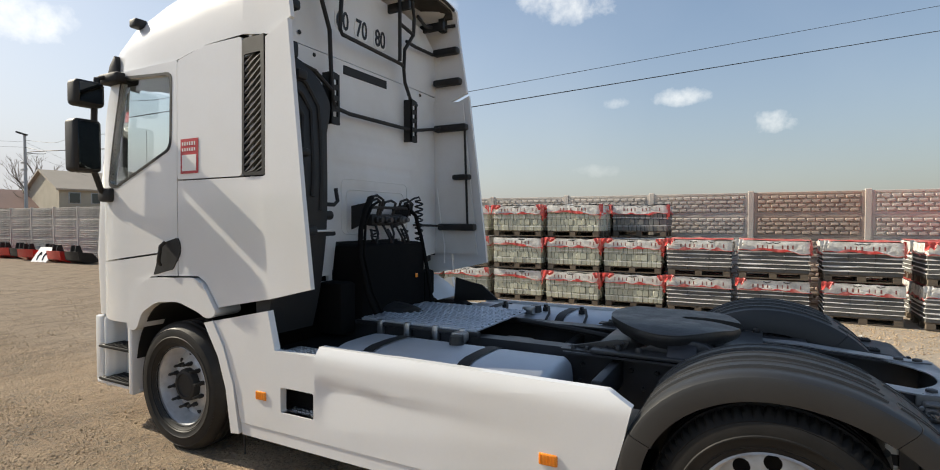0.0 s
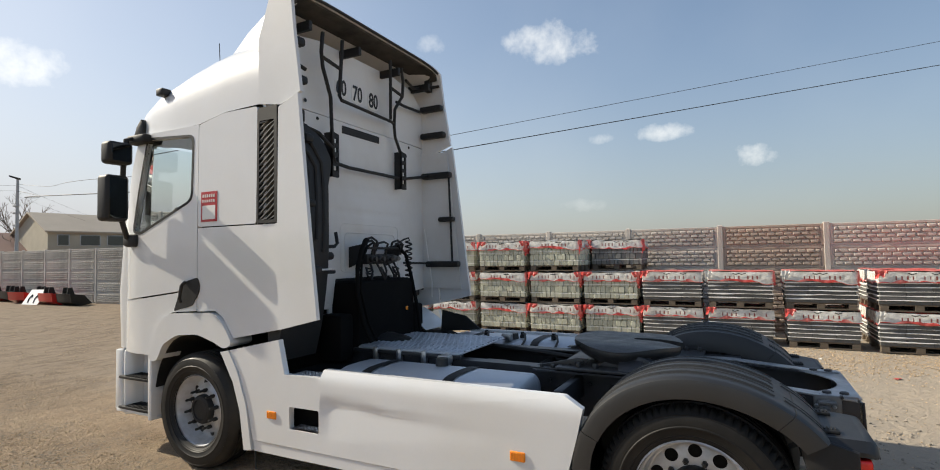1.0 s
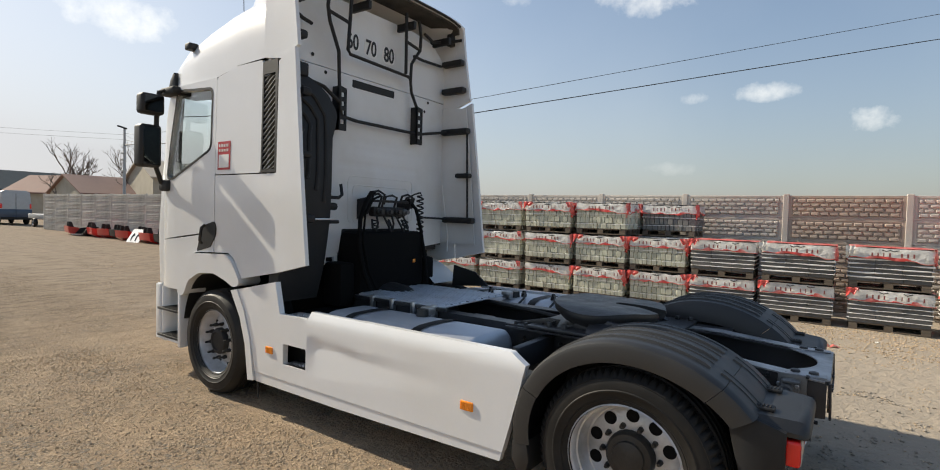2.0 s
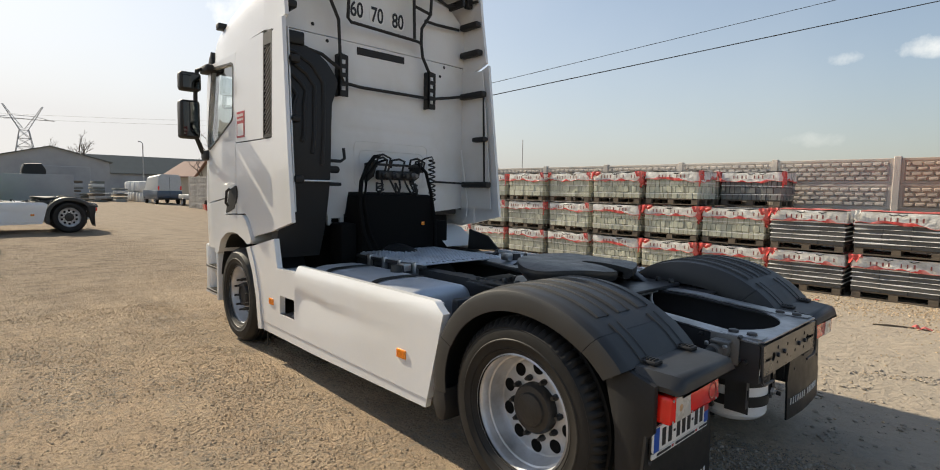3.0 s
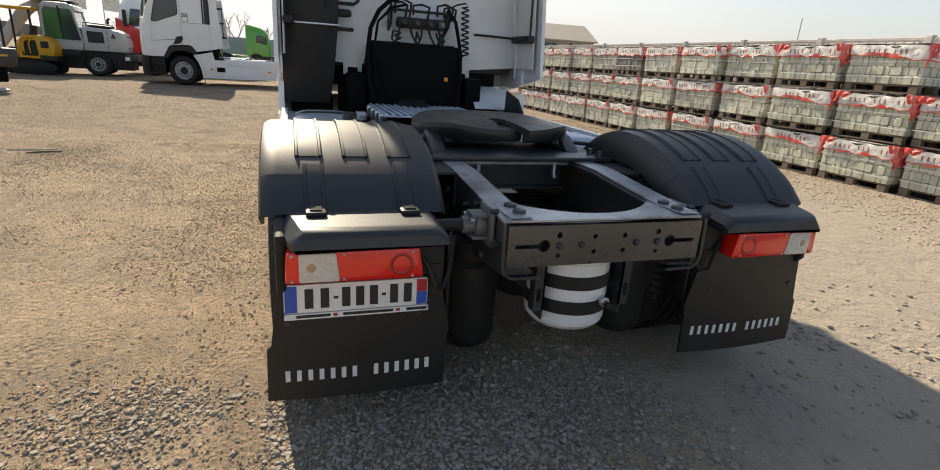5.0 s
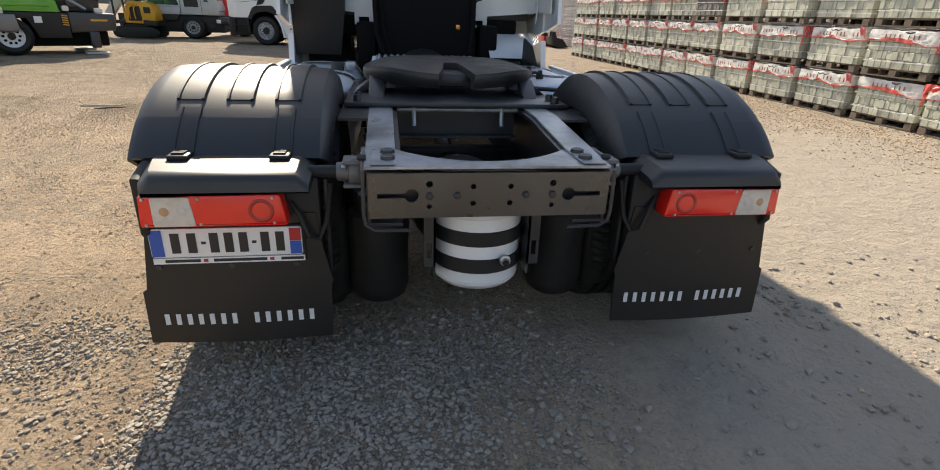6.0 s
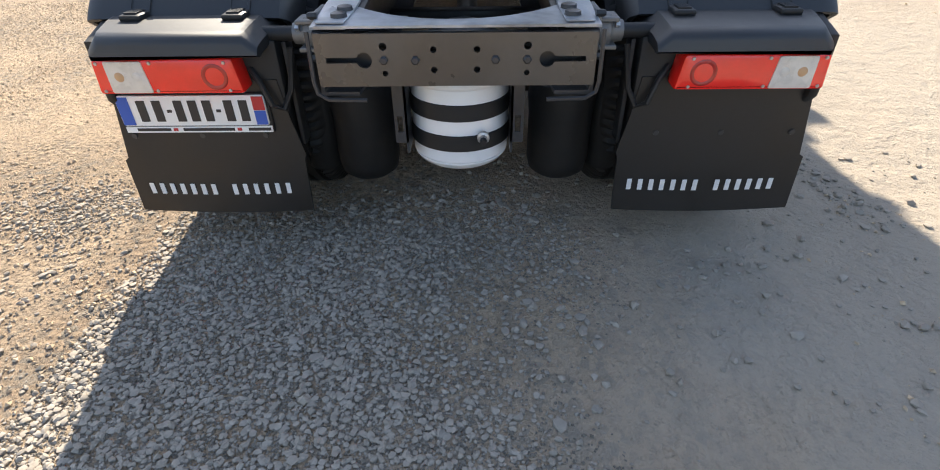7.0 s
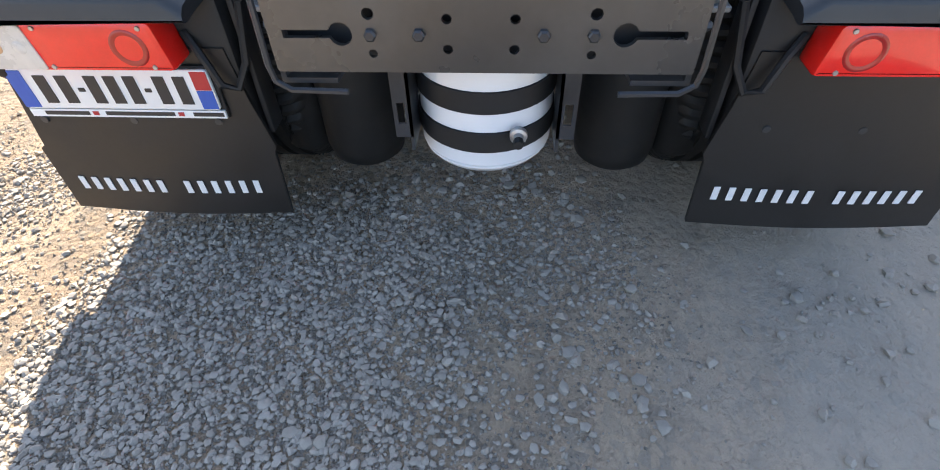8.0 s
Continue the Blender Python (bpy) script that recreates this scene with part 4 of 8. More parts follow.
def make_side(s):
    skirt = skirt_panel("side_skirt", SKIRT, [HATCH], s, WHITE, 0.0, 0.05, 0.038, truck, skirt_dent)
    skirt_panel("skirt_strip", STRIP, [], s, WHITE, -0.006, 0.04, 0.5, skirt)
    skirt_panel("mudguard_edge", MUD_EDGE, [], s, WHITE, 0.012, 0.12, 0.2, truck)
    # return of the skirt's top
    part("skirt_ledge", box(B(), (-2.34, min(s * 1.20, s * 1.12), 0.925), (-0.52, max(s * 1.20, s * 1.12), 0.94), 0.006), WHITE, skirt)
    for z0, z1, x0, x1 in ((0.86, 0.898, -2.70, -2.36), (0.455, 0.495, -2.68, -2.36)):
        ys = sorted((s * 1.25, s * 1.05))
        bm = box(B(), (x0, ys[0], z0), (x1, ys[1], z1), 0.006)
        for i in range(8):
            for j in range(5):
                cx, cy = x0 + 0.03 + i * 0.037, ys[0] + 0.03 + j * 0.035
                box(bm, (cx, cy, z1 - 0.002), (cx + 0.02, cy + 0.008, z1 + 0.006))
        part("step_plate", bm, ALU, skirt, "bright tread-plate step")
    ys = sorted((s * 1.10, s * 1.06))
    part("step_back", box(B(), (-2.72, ys[0], 0.45), (-2.3, ys[1], 0.72), 0.01), BLACK, skirt)
    for x in (-2.85, -0.79):
        ys = sorted((s * 1.264, s * 1.22))
        lamp = part("side_marker", box(B(), (x - 0.05, ys[0], 0.55), (x + 0.05, ys[1], 0.61), 0.008), ORANGE, skirt, "orange side marker lamp")
        for k in range(5):
            ye = sorted((s * 1.264, s * 1.266))
            part("lens_rib", box(B(), (x - 0.04 + k * 0.018, ye[0], 0.556), (x - 0.036 + k * 0.018, ye[1], 0.604)), ORANGE, lamp)
    # inner mudguard of the front wheel
    rows = []
    for px, pz in arc(-3.80, 0.53, 0.60, 0.66, 170, -5, 18):
        rows.append([(px, s * 1.2, pz), (px, s * 0.72, pz), (px, s * 0.72, pz - 0.012), (px, s * 1.2, pz - 0.012)])
    part("front_mudguard", loft(B(), rows, True, True), BLACK, truck)
    # fuel tank with straps
    def ring(x, g=0.0):
        c = []
        for i in range(28):
            a = 2 * math.pi * i / 28
            ca, sa = math.cos(a), math.sin(a)
            c.append((x, s * (0.86 + (0.315 + g) * math.copysign(abs(ca) ** 0.5, ca)), 0.70 + (0.262 + g) * math.copysign(abs(sa) ** 0.5, sa)))
        return c
    x0, x1 = (-2.33, -0.86)
    tank = part("fuel_tank", loft(B(), [ring(x0, -0.03), ring(x0 + 0.025), ring(x1 - 0.05), ring(x1 - 0.02, -0.02), ring(x1, -0.07)], True, True), TANK, truck, "silver fuel tank")
    for x in (-2.05, -1.36):
        part("tank_strap", loft(B(), [ring(x - 0.04, 0.008), ring(x + 0.04, 0.008)], True), BLACK, tank)
    part("filler_cap", lathe(B(), [(0, 0.05), (0.045, 0.05), (0.05, 0.0), (0.05, -0.02)], (-1.62, s * 0.72, 0.965), "z", 16), FRAME, tank)
    part("tank_sender", box(B(), (-1.7, s * 0.62 - 0.04, 0.955), (-1.6, s * 0.62 + 0.04, 1.02), 0.012), STEEL, tank)


for s in (-1, 1):
    make_side(s)
for x in (-1.95, -1.55, -1.22):
    part("vent_valve", lathe(B(), [(0.028, 0.95), (0.028, 0.99), (0.018, 0.995), (0.018, 1.02), (0, 1.02)], (x, 0.78, 0), "z", 12), BLACK, truck)
    part("vent_hose", tube(B(), [(x, 0.78, 1.0), (x + 0.05, 0.72, 1.01), (x + 0.09, 0.62, 0.97), (x + 0.1, 0.5, 0.93)], 0.011, 7), BLACK, truck)
part("ground_chain", tube(B(), [(-3.10, -1.19, 0.33), (-3.105, -1.19, 0.2), (-3.1, -1.19, 0.1)], 0.008, 6), BLACK, truck)
part("mud_wing", loft(B(), [[(x, y, z) for y in (0.66, 0.86, 1.12)] for x, z in ((-2.62, 1.0), (-2.75, 1.1), (-2.9, 1.19), (-3.05, 1.22))] , False), WHITE, truck)
part("mud_flap_side", prism(B(), [(-2.62, 0.95), (-2.12, 0.99), (-2.30, 1.13), (-2.60, 1.19)], "y", 0.98, 1.0), BLACK, truck)

# ---- wheels ----
def tyre_mesh(y0, y1, centre, tread):
    w = y1 - y0
    prof = [(0.30, 0.02), (0.325, 0.005), (0.334, -0.004), (0.339, -0.003), (0.344, -0.011), (0.378, -0.0155), (0.382, -0.0195), (0.388, -0.0195), (0.392, -0.016), (0.43, -0.0165), (0.446, -0.011), (0.449, -0.0135), (0.455, -0.006), (0.478, 0.012), (0.492, 0.03), (0.497, 0.06)]
    for g in (0.22, 0.40, 0.60, 0.78):
        prof += [(0.500, w * g - 0.012), (0.486, w * g - 0.008), (0.486, w * g + 0.008), (0.500, w * g + 0.012)]
    prof += [(0.497, w - 0.06), (0.492, w - 0.03), (0.478, w - 0.012), (0.455, w + 0.006), (0.449, w + 0.0135), (0.446, w + 0.011), (0.43, w + 0.0165), (0.392, w + 0.016), (0.388, w + 0.0195), (0.382, w + 0.0195), (0.378, w + 0.0155), (0.344, w + 0.011), (0.339, w + 0.003), (0.334, w + 0.004), (0.325, w - 0.005), (0.30, w - 0.02)]
    segs = 216 if tread else 80
    bm = lathe(B(), [(r, y0 + h) for r, h in prof], centre, "y", segs)
    if tread:
        # lugs round both shoulders
        for v in bm.verts:
            d = v.co - Vector(centre)
            r = math.hypot(d.x, d.z)
            if r > 0.475 and (v.co.y < y0 + 0.066 or v.co.y > y1 - 0.066) and round(math.atan2(d.z, d.x) / (2 * math.pi) * segs) % 3 == 0:
                v.co.x, v.co.z = centre[0] + d.x * (1 - 0.015 / r), centre[2] + d.z * (1 - 0.015 / r)
    return bm


def rim_front(s, x):
    y = s * 1.20
    c = (x, 0, 0.49)
    prof = [(0.305, s * 1.215), (0.318, s * 1.20), (0.300, s * 1.19), (0.285, s * 1.15), (0.270, s * 1.10), (0.262, s * 1.075), (0.225, s * 1.085), (0.185, s * 1.125), (0.165, s * 1.135), (0.13, s * 1.135), (0.125, s * 1.10), (0.0, s * 1.10)]
    wheel = part("wheel", lathe(B(), prof, c, "y", 48), RIM, truck, "silver front wheel with dark hub")
    tyre = part("tyre", tyre_mesh(*sorted((s * 1.225, s * 0.915)), c, False), RUBBER, wheel)
    part("hub", lathe(B(), [(0.128, s * 1.10), (0.125, s * 1.165), (0.115, s * 1.18), (0.09, s * 1.185), (0.085, s * 1.175), (0, s * 1.175)], c, "y", 28), BLACK, wheel, "black hub cap")
    for i in range(10):
        a = 2 * math.pi * (i + 0.3) / 10
        px, pz = x + 0.165 * math.cos(a), 0.49 + 0.165 * math.sin(a)
        part("wheel_nut", lathe(B(), [(0.018, s * 1.13), (0.018, s * 1.16), (0.011, s * 1.17), (0.012, s * 1.20), (0.008, s * 1.21), (0, s * 1.21)], (px, 0, pz), "y", 8), BLACK, wheel)
        a += math.pi / 10
        hx, hz = x + 0.222 * math.cos(a), 0.49 + 0.222 * math.sin(a)
        part("hand_hole", lathe(B(), [(0.026, s * 1.089), (0.022, s * 1.091), (0, s * 1.091)], (hx, 0, hz), "y", 14), BLACK, wheel)


AX = 0.19


def rim_rear(s):
    c = (AX, 0, 0.49)
    prof = [(0.303, s * 1.222), (0.318, s * 1.212), (0.304, s * 1.20), (0.296, s * 1.19), (0.290, s * 1.15), (0.281, s * 1.145), (0.279, s * 1.10), (0.273, s * 1.075), (0.262, s * 1.06), (0.252, s * 1.058), (0.240, s * 1.068), (0.15, s * 1.074), (0.115, s * 1.074), (0.11, s * 1.03), (0, s * 1.03)]
    wheel = part("wheel", lathe(B(), prof, c, "y", 56), RIM, truck, "deep-dished silver rear wheel")
    part("tyre", tyre_mesh(*sorted((s * 1.23, s * 0.915)), c, True), RUBBER, wheel)
    part("tyre", tyre_mesh(*sorted((s * 0.885, s * 0.57)), c, True), RUBBER, wheel)
    part("hub", lathe(B(), [(0.136, s * 1.06), (0.132, s * 1.11), (0.12, s * 1.125), (0.09, s * 1.128), (0.085, s * 1.14), (0.05, s * 1.148), (0, s * 1.148)], c, "y", 24), GREASE, wheel, "black greasy hub")
    for i in range(10):
        a = 2 * math.pi * i / 10
        px, pz = AX + 0.157 * math.cos(a), 0.49 + 0.157 * math.sin(a)
        part("wheel_nut", lathe(B(), [(0.017, s * 1.07), (0.016, s * 1.098), (0.012, s * 1.104), (0.010, s * 1.116), (0, s * 1.116)], (px, 0, pz), "y", 6), GREASE, wheel)
        a += math.pi / 10
        hx, hz = AX + 0.211 * math.cos(a), 0.49 + 0.211 * math.sin(a)
        part("hand_hole", lathe(B(), [(0.037, s * 1.0702), (0.034, s * 1.0735), (0, s * 1.0735)], (hx, 0, hz), "y", 20), DEEP, wheel)


for s in (-1, 1):
    rim_front(s, -3.80)
    rim_rear(s)

BEAM = shade("dark_beam_paint", (0.032, 0.031, 0.03), 0.32, spec=0.9, vary=0.3, scale=4.0, bump=0.00012, bump_scale=120, tint=(0.06, 0.057, 0.053))

# ---- frame ----
for s in (-1, 1):
    def rail_ring(x, top, low):
        o, i, f = s * 0.425, s * 0.413, s * 0.305
        return [(x, o, low), (x, o, top), (x, f, top), (x, f, top - 0.012), (x, i, top - 0.012), (x, i, low + 0.012), (x, f, low + 0.012), (x, f, low)]
    part("frame_rail", loft(B(), [rail_ring(-4.7, 0.95, 0.62), rail_ring(-0.5, 0.95, 0.62), rail_ring(0.36, 0.95, 0.63), rail_ring(1.045, 0.893, 0.70)], True, True), FRAME, truck, "dark grey painted steel frame rail")
    for i in range(26):
        x = -2.3 + i * 0.13
        z = (0.70, 0.80, 0.75)[i % 3]
        nb = B()
        nut(nb, (x, s * 0.425, z), "y", 0.014, s * 0.016)
        part("frame_bolt", nb, FRAME, truck)
    # beam under the coupling, brackets
    part("angle_bar", prism(B(), [(s * 0.427, 0.80), (s * 0.44, 0.80), (s * 0.44, 0.945), (s * 0.56, 0.945), (s * 0.56, 0.957), (s * 0.427, 0.957)], "x", -0.95, 0.42), FRAME, truck)
    for i in range(9):
        nb = B()
        nut(nb, (-0.85 + i * 0.15, s * 0.44, 0.86), "y", 0.016, s * 0.018)
        part("frame_bolt", nb, GREASE, truck)
    ys = sorted((s * 0.43, s * 0.95))
    part("fender_bracket", box(B(), (-0.66, ys[0], 0.76), (-0.60, ys[1], 0.92), 0.012), FRAME, truck)
    # tube that carries the rear fender, with its cast bracket
    part("fender_tube", tube(B(), [(0.86, s * 0.43, 0.845), (0.86, s * 0.95, 0.845)], 0.024, 14), BLACK, truck)
    cast = box(B(), (0.81, min(s * 0.43, s * 0.448), 0.775), (0.955, max(s * 0.43, s * 0.448), 0.925), 0.008)
    prism(cast, rounded([(0.82, 0.80), (0.90, 0.79), (0.925, 0.85), (0.90, 0.905), (0.83, 0.90)], 0.02), "y", s * 0.448, s * 0.492, 0.008)
    for z in (0.80, 0.885):
        box(cast, (0.835, min(s * 0.448, s * 0.51), z), (0.925, max(s * 0.448, s * 0.51), z + 0.014), 0.003, 1)
    lathe(cast, [(0, s * 0.535), (0.033, s * 0.535), (0.038, s * 0.49)], (0.86, 0, 0.845), "y", 14)
    for dx, dz in ((0.955, 0.92), (0.70, 0.80), (0.62, 0.86), (0.76, 0.90), (0.985, 0.80)):
        nb = B()
        nut(nb, (dx, s * 0.426, dz), "y", 0.012, s * 0.03)
        part("rail_bolt", nb, GREASE, truck)
    part("cast_bracket", cast, CAST, truck, "grey cast aluminium bracket")
    for dx, dz in ((-0.04, 0.03), (0.05, 0.03), (0.0, -0.03)):
        nb = B()
        nut(nb, (0.86 + dx, s * 0.50, 0.845 + dz), "y", 0.012, s * 0.014)
        part("bracket_bolt", nb, STEEL, truck)
    # bent strip round the end of the cross beam
    part("bent_strip", tube(B(), [(1.06, s * 0.435, 0.90), (1.066, s * 0.436, 0.75), (1.066, s * 0.43, 0.715), (1.066, s * 0.40, 0.695), (1.066, s * 0.28, 0.692)], 0.007, 6), FRAME, truck)
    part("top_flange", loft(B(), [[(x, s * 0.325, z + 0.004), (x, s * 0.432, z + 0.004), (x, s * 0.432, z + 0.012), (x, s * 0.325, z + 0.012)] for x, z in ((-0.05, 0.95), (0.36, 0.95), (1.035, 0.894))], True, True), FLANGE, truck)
    # air spring and damper before the flap
    part("air_spring", lathe(B(), [(0, 0.205), (0.095, 0.205), (0.118, 0.225), (0.128, 0.27), (0.128, 0.46), (0.135, 0.54), (0.125, 0.60), (0.10, 0.62), (0.10, 0.7), (0, 0.7)], (0.60, s * 0.40, 0.0), "z", 28), RUBBER, truck, "black rubber air spring")
    part("spring_piston", lathe(B(), [(0, 0.215), (0.07, 0.215), (0.085, 0.235), (0.085, 0.55), (0.06, 0.6), (0, 0.6)], (0.56, s * 0.60, 0.0), "z", 22), RUBBER, truck)
    part("damper", tube(B(), [(0.32, s * 0.52, 0.27), (0.40, s * 0.5, 0.75)], 0.045, 14), DEEP, truck)
    part("brake_chamber", lathe(B(), [(0, 0), (0.09, 0.0), (0.1, 0.02), (0.1, 0.16), (0.085, 0.2), (0.085, 0.3), (0, 0.3)], (0.16, s * 0.47, 0.40), "x", 20), BLACK, truck)

# cross beam at the very end: plate with keyholes and bolt holes
def keyhole(y, z, s):
    pts = [(y + 0.024 * math.cos(a), z + 0.024 * math.sin(a)) for a in [radians(20 + 320 * k / 12) for k in range(13)]]
    pts += [(y + 0.115, z - 0.008), (y + 0.115, z + 0.008)]
    return pts if s > 0 else [(2 * y - p, q) for p, q in pts][::-1]


def ring_hole(y, z, r):
    return [(y + r * math.cos(2 * math.pi * k / 10), z + r * math.sin(2 * math.pi * k / 10)) for k in range(10)]


holes = [keyhole(-0.275, 0.815, -1), keyhole(0.275, 0.815, 1)]
for y in (-0.065, 0.065):
    holes += [ring_hole(y, 0.845, 0.010), ring_hole(y, 0.785, 0.010)]
for y in (-0.215, 0.215):
    holes += [ring_hole(y, 0.855, 0.012), ring_hole(y, 0.775, 0.009)]
beam = part("rear_cross_beam", sheet(B(), rounded([(-0.42, 0.735), (0.42, 0.735), (0.42, 0.893), (-0.42, 0.893)], 0.008), holes, "x", 1.062, 1.05), BEAM, truck, "grey steel cross beam with bolt holes")
part("beam_inner", box(B(), (1.0, -0.40, 0.745), (1.012, 0.40, 0.885)), FRAME, beam)
for y, z in ((-0.215, 0.815), (0.215, 0.815), (-0.12, 0.815), (0.12, 0.815)):
    nb = B()
    nut(nb, (1.062, y, z), "x", 0.013, 0.012)
    part("beam_bolt", nb, FRAME, beam)
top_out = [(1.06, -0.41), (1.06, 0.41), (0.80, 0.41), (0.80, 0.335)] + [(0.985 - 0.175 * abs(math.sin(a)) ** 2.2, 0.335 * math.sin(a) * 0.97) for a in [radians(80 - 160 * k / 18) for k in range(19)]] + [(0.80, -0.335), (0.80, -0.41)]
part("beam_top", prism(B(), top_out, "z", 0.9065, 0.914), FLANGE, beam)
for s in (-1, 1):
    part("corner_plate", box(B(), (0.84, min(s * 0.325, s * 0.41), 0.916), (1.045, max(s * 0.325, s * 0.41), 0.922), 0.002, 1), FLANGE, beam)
    for x in (0.89, 0.98):
        part("corner_bolt", lathe(B(), [(0.026, 0.921), (0.024, 0.934), (0.012, 0.938), (0, 0.938)], (x, s * 0.352, 0), "z", 12), FRAME, beam)
bm = prism(B(), [(0.02, 0.80), (0.09, 0.80), (0.09, 0.81), (0.03, 0.81), (0.03, 0.925), (0.10, 0.925), (0.10, 0.935), (0.02, 0.935)], "y", -0.305, 0.305)
cross = part("cross_member", bm, FRAME, truck)
# pale strip: the member's bright top edge is put into its colour
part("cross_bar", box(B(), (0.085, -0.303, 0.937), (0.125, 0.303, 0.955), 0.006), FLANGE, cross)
for y in (-0.22, 0.22):
    part("air_valve", tube(B(), [(0.115, y, 0.965), (0.115, y, 0.89), (0.13, y, 0.865)], 0.012, 8), STEEL, cross)
bm = box(B(), (-1.15, -0.41, 0.66), (-1.09, 0.41, 0.86), 0.01)
part("cross_member", bm, FRAME, truck)
part("axle_casing", lathe(B(), [(0, -0.18), (0.14, -0.18), (0.23, -0.1), (0.25, 0.0), (0.23, 0.1), (0.14, 0.18), (0, 0.18)], (0.24, 0.0, 0.50), "x", 24), GREASE, truck)
part("axle_tube", tube(B(), [(0.19, -0.95, 0.49), (0.19, 0.95, 0.49)], 0.085, 16), GREASE, truck)
part("drive_shaft", tube(B(), [(-2.0, 0, 0.72), (-0.15, 0, 0.56)], 0.06, 14), GREASE, truck)
part("under_tray", box(B(), (-0.4, -0.41, 0.56), (-0.3, 0.41, 0.66), 0.02), FRAME, truck)

# white air tank with black straps
TX = 0.775
dome = [(0.170 * math.sin(a), 0.402 - 0.058 * math.cos(a)) for a in [math.pi / 2 * k / 9 for k in range(9)]]
tank = part("air_tank", lathe(B(), [(0, 0.344)] + dome[1:] + [(0.174, 0.400), (0.174, 0.406), (0.170, 0.408), (0.170, 0.411), (0.178, 0.414), (0.178, 0.70), (0.16, 0.73), (0.1, 0.75), (0, 0.75)], (TX, 0, 0), "z", 44), WHITE, truck, "white air tank with two black straps")
part("tank_seam", lathe(B(), [(0.1785, 0.676), (0.181, 0.680), (0.181, 0.688), (0.1785, 0.692)], (TX, 0, 0), "z", 44), WHITE, tank)
for z in (0.456, 0.568):
    part("tank_strap", lathe(B(), [(0.179, z), (0.184, z + 0.002), (0.184, z + 0.058), (0.179, z + 0.06)], (TX, 0, 0), "z", 40), BLACK, tank)
part("drain_valve", lathe(B(), [(0.0, 0.205), (0.012, 0.205), (0.014, 0.195), (0.022, 0.192), (0.022, 0.178)], (TX, 0.085, 0.515), "x", 10), STEEL, tank)
part("valve_knob", lathe(B(), [(0, 0.225), (0.012, 0.225), (0.013, 0.205), (0, 0.2)], (TX, 0.085, 0.512), "x", 8), BLACK, tank)
for s in (-1, 1):
    bm = sheet(B(), [(s * 0.18, 0.48), (s * 0.225, 0.48), (s * 0.225, 0.74), (s * 0.18, 0.74)], [[(s * 0.195, 0.52), (s * 0.215, 0.52), (s * 0.215, 0.58), (s * 0.195, 0.58)]], "x", 0.925, 0.918)
    box(bm, (0.80, min(s * 0.18, s * 0.188), 0.44), (0.925, max(s * 0.18, s * 0.188), 0.74))
    part("tank_bracket", bm, FRAME, truck)

AMBER = shade("amber_bulb", (0.55, 0.33, 0.17), 0.3, vary=0.1)

# ---- rear fenders, lamps, flaps ----
def arch(t):
    """The fender's outer line from the front foot over the top to the rear ledge, 0..1."""
    if t < 0.5:
        a = radians(190 - 100 * t / 0.5)
        return (AX + 0.645 * math.cos(a), 0.55 + 0.585 * math.sin(a))
    a = radians(90 - 56 * (t - 0.5) / 0.5)
    return (AX + 0.73 * math.cos(a), 0.55 + 0.585 * math.sin(a))


def fender_piece(name, t0, t1, s, n, proud, rim=True):
    rows = []
    for i in range(n + 1):
        x, z = arch(t0 + (t1 - t0) * i / n)
        dx, dz = x - AX, z - 0.50
        ln = math.hypot(dx, dz)
        dx, dz = dx / ln, dz / ln
        row = []
        # across: outer rim, rounded shoulder, crown, inner edge
        for w, d in ((1.262, -0.11), (1.266, -0.03), (1.258, -0.008), (1.235, 0.004), (1.20, 0.006), (0.68, 0.006), (0.60, 0.0), (0.575, -0.03), (0.57, -0.16), (0.585, -0.16), (0.60, -0.02), (0.68, -0.012), (1.20, -0.012), (1.245, -0.02), (1.25, -0.11)):
            row.append((x + dx * (d + proud), s * w, z + dz * (d + proud)))
        rows.append(row)
    return loft(B(), rows, True, True)


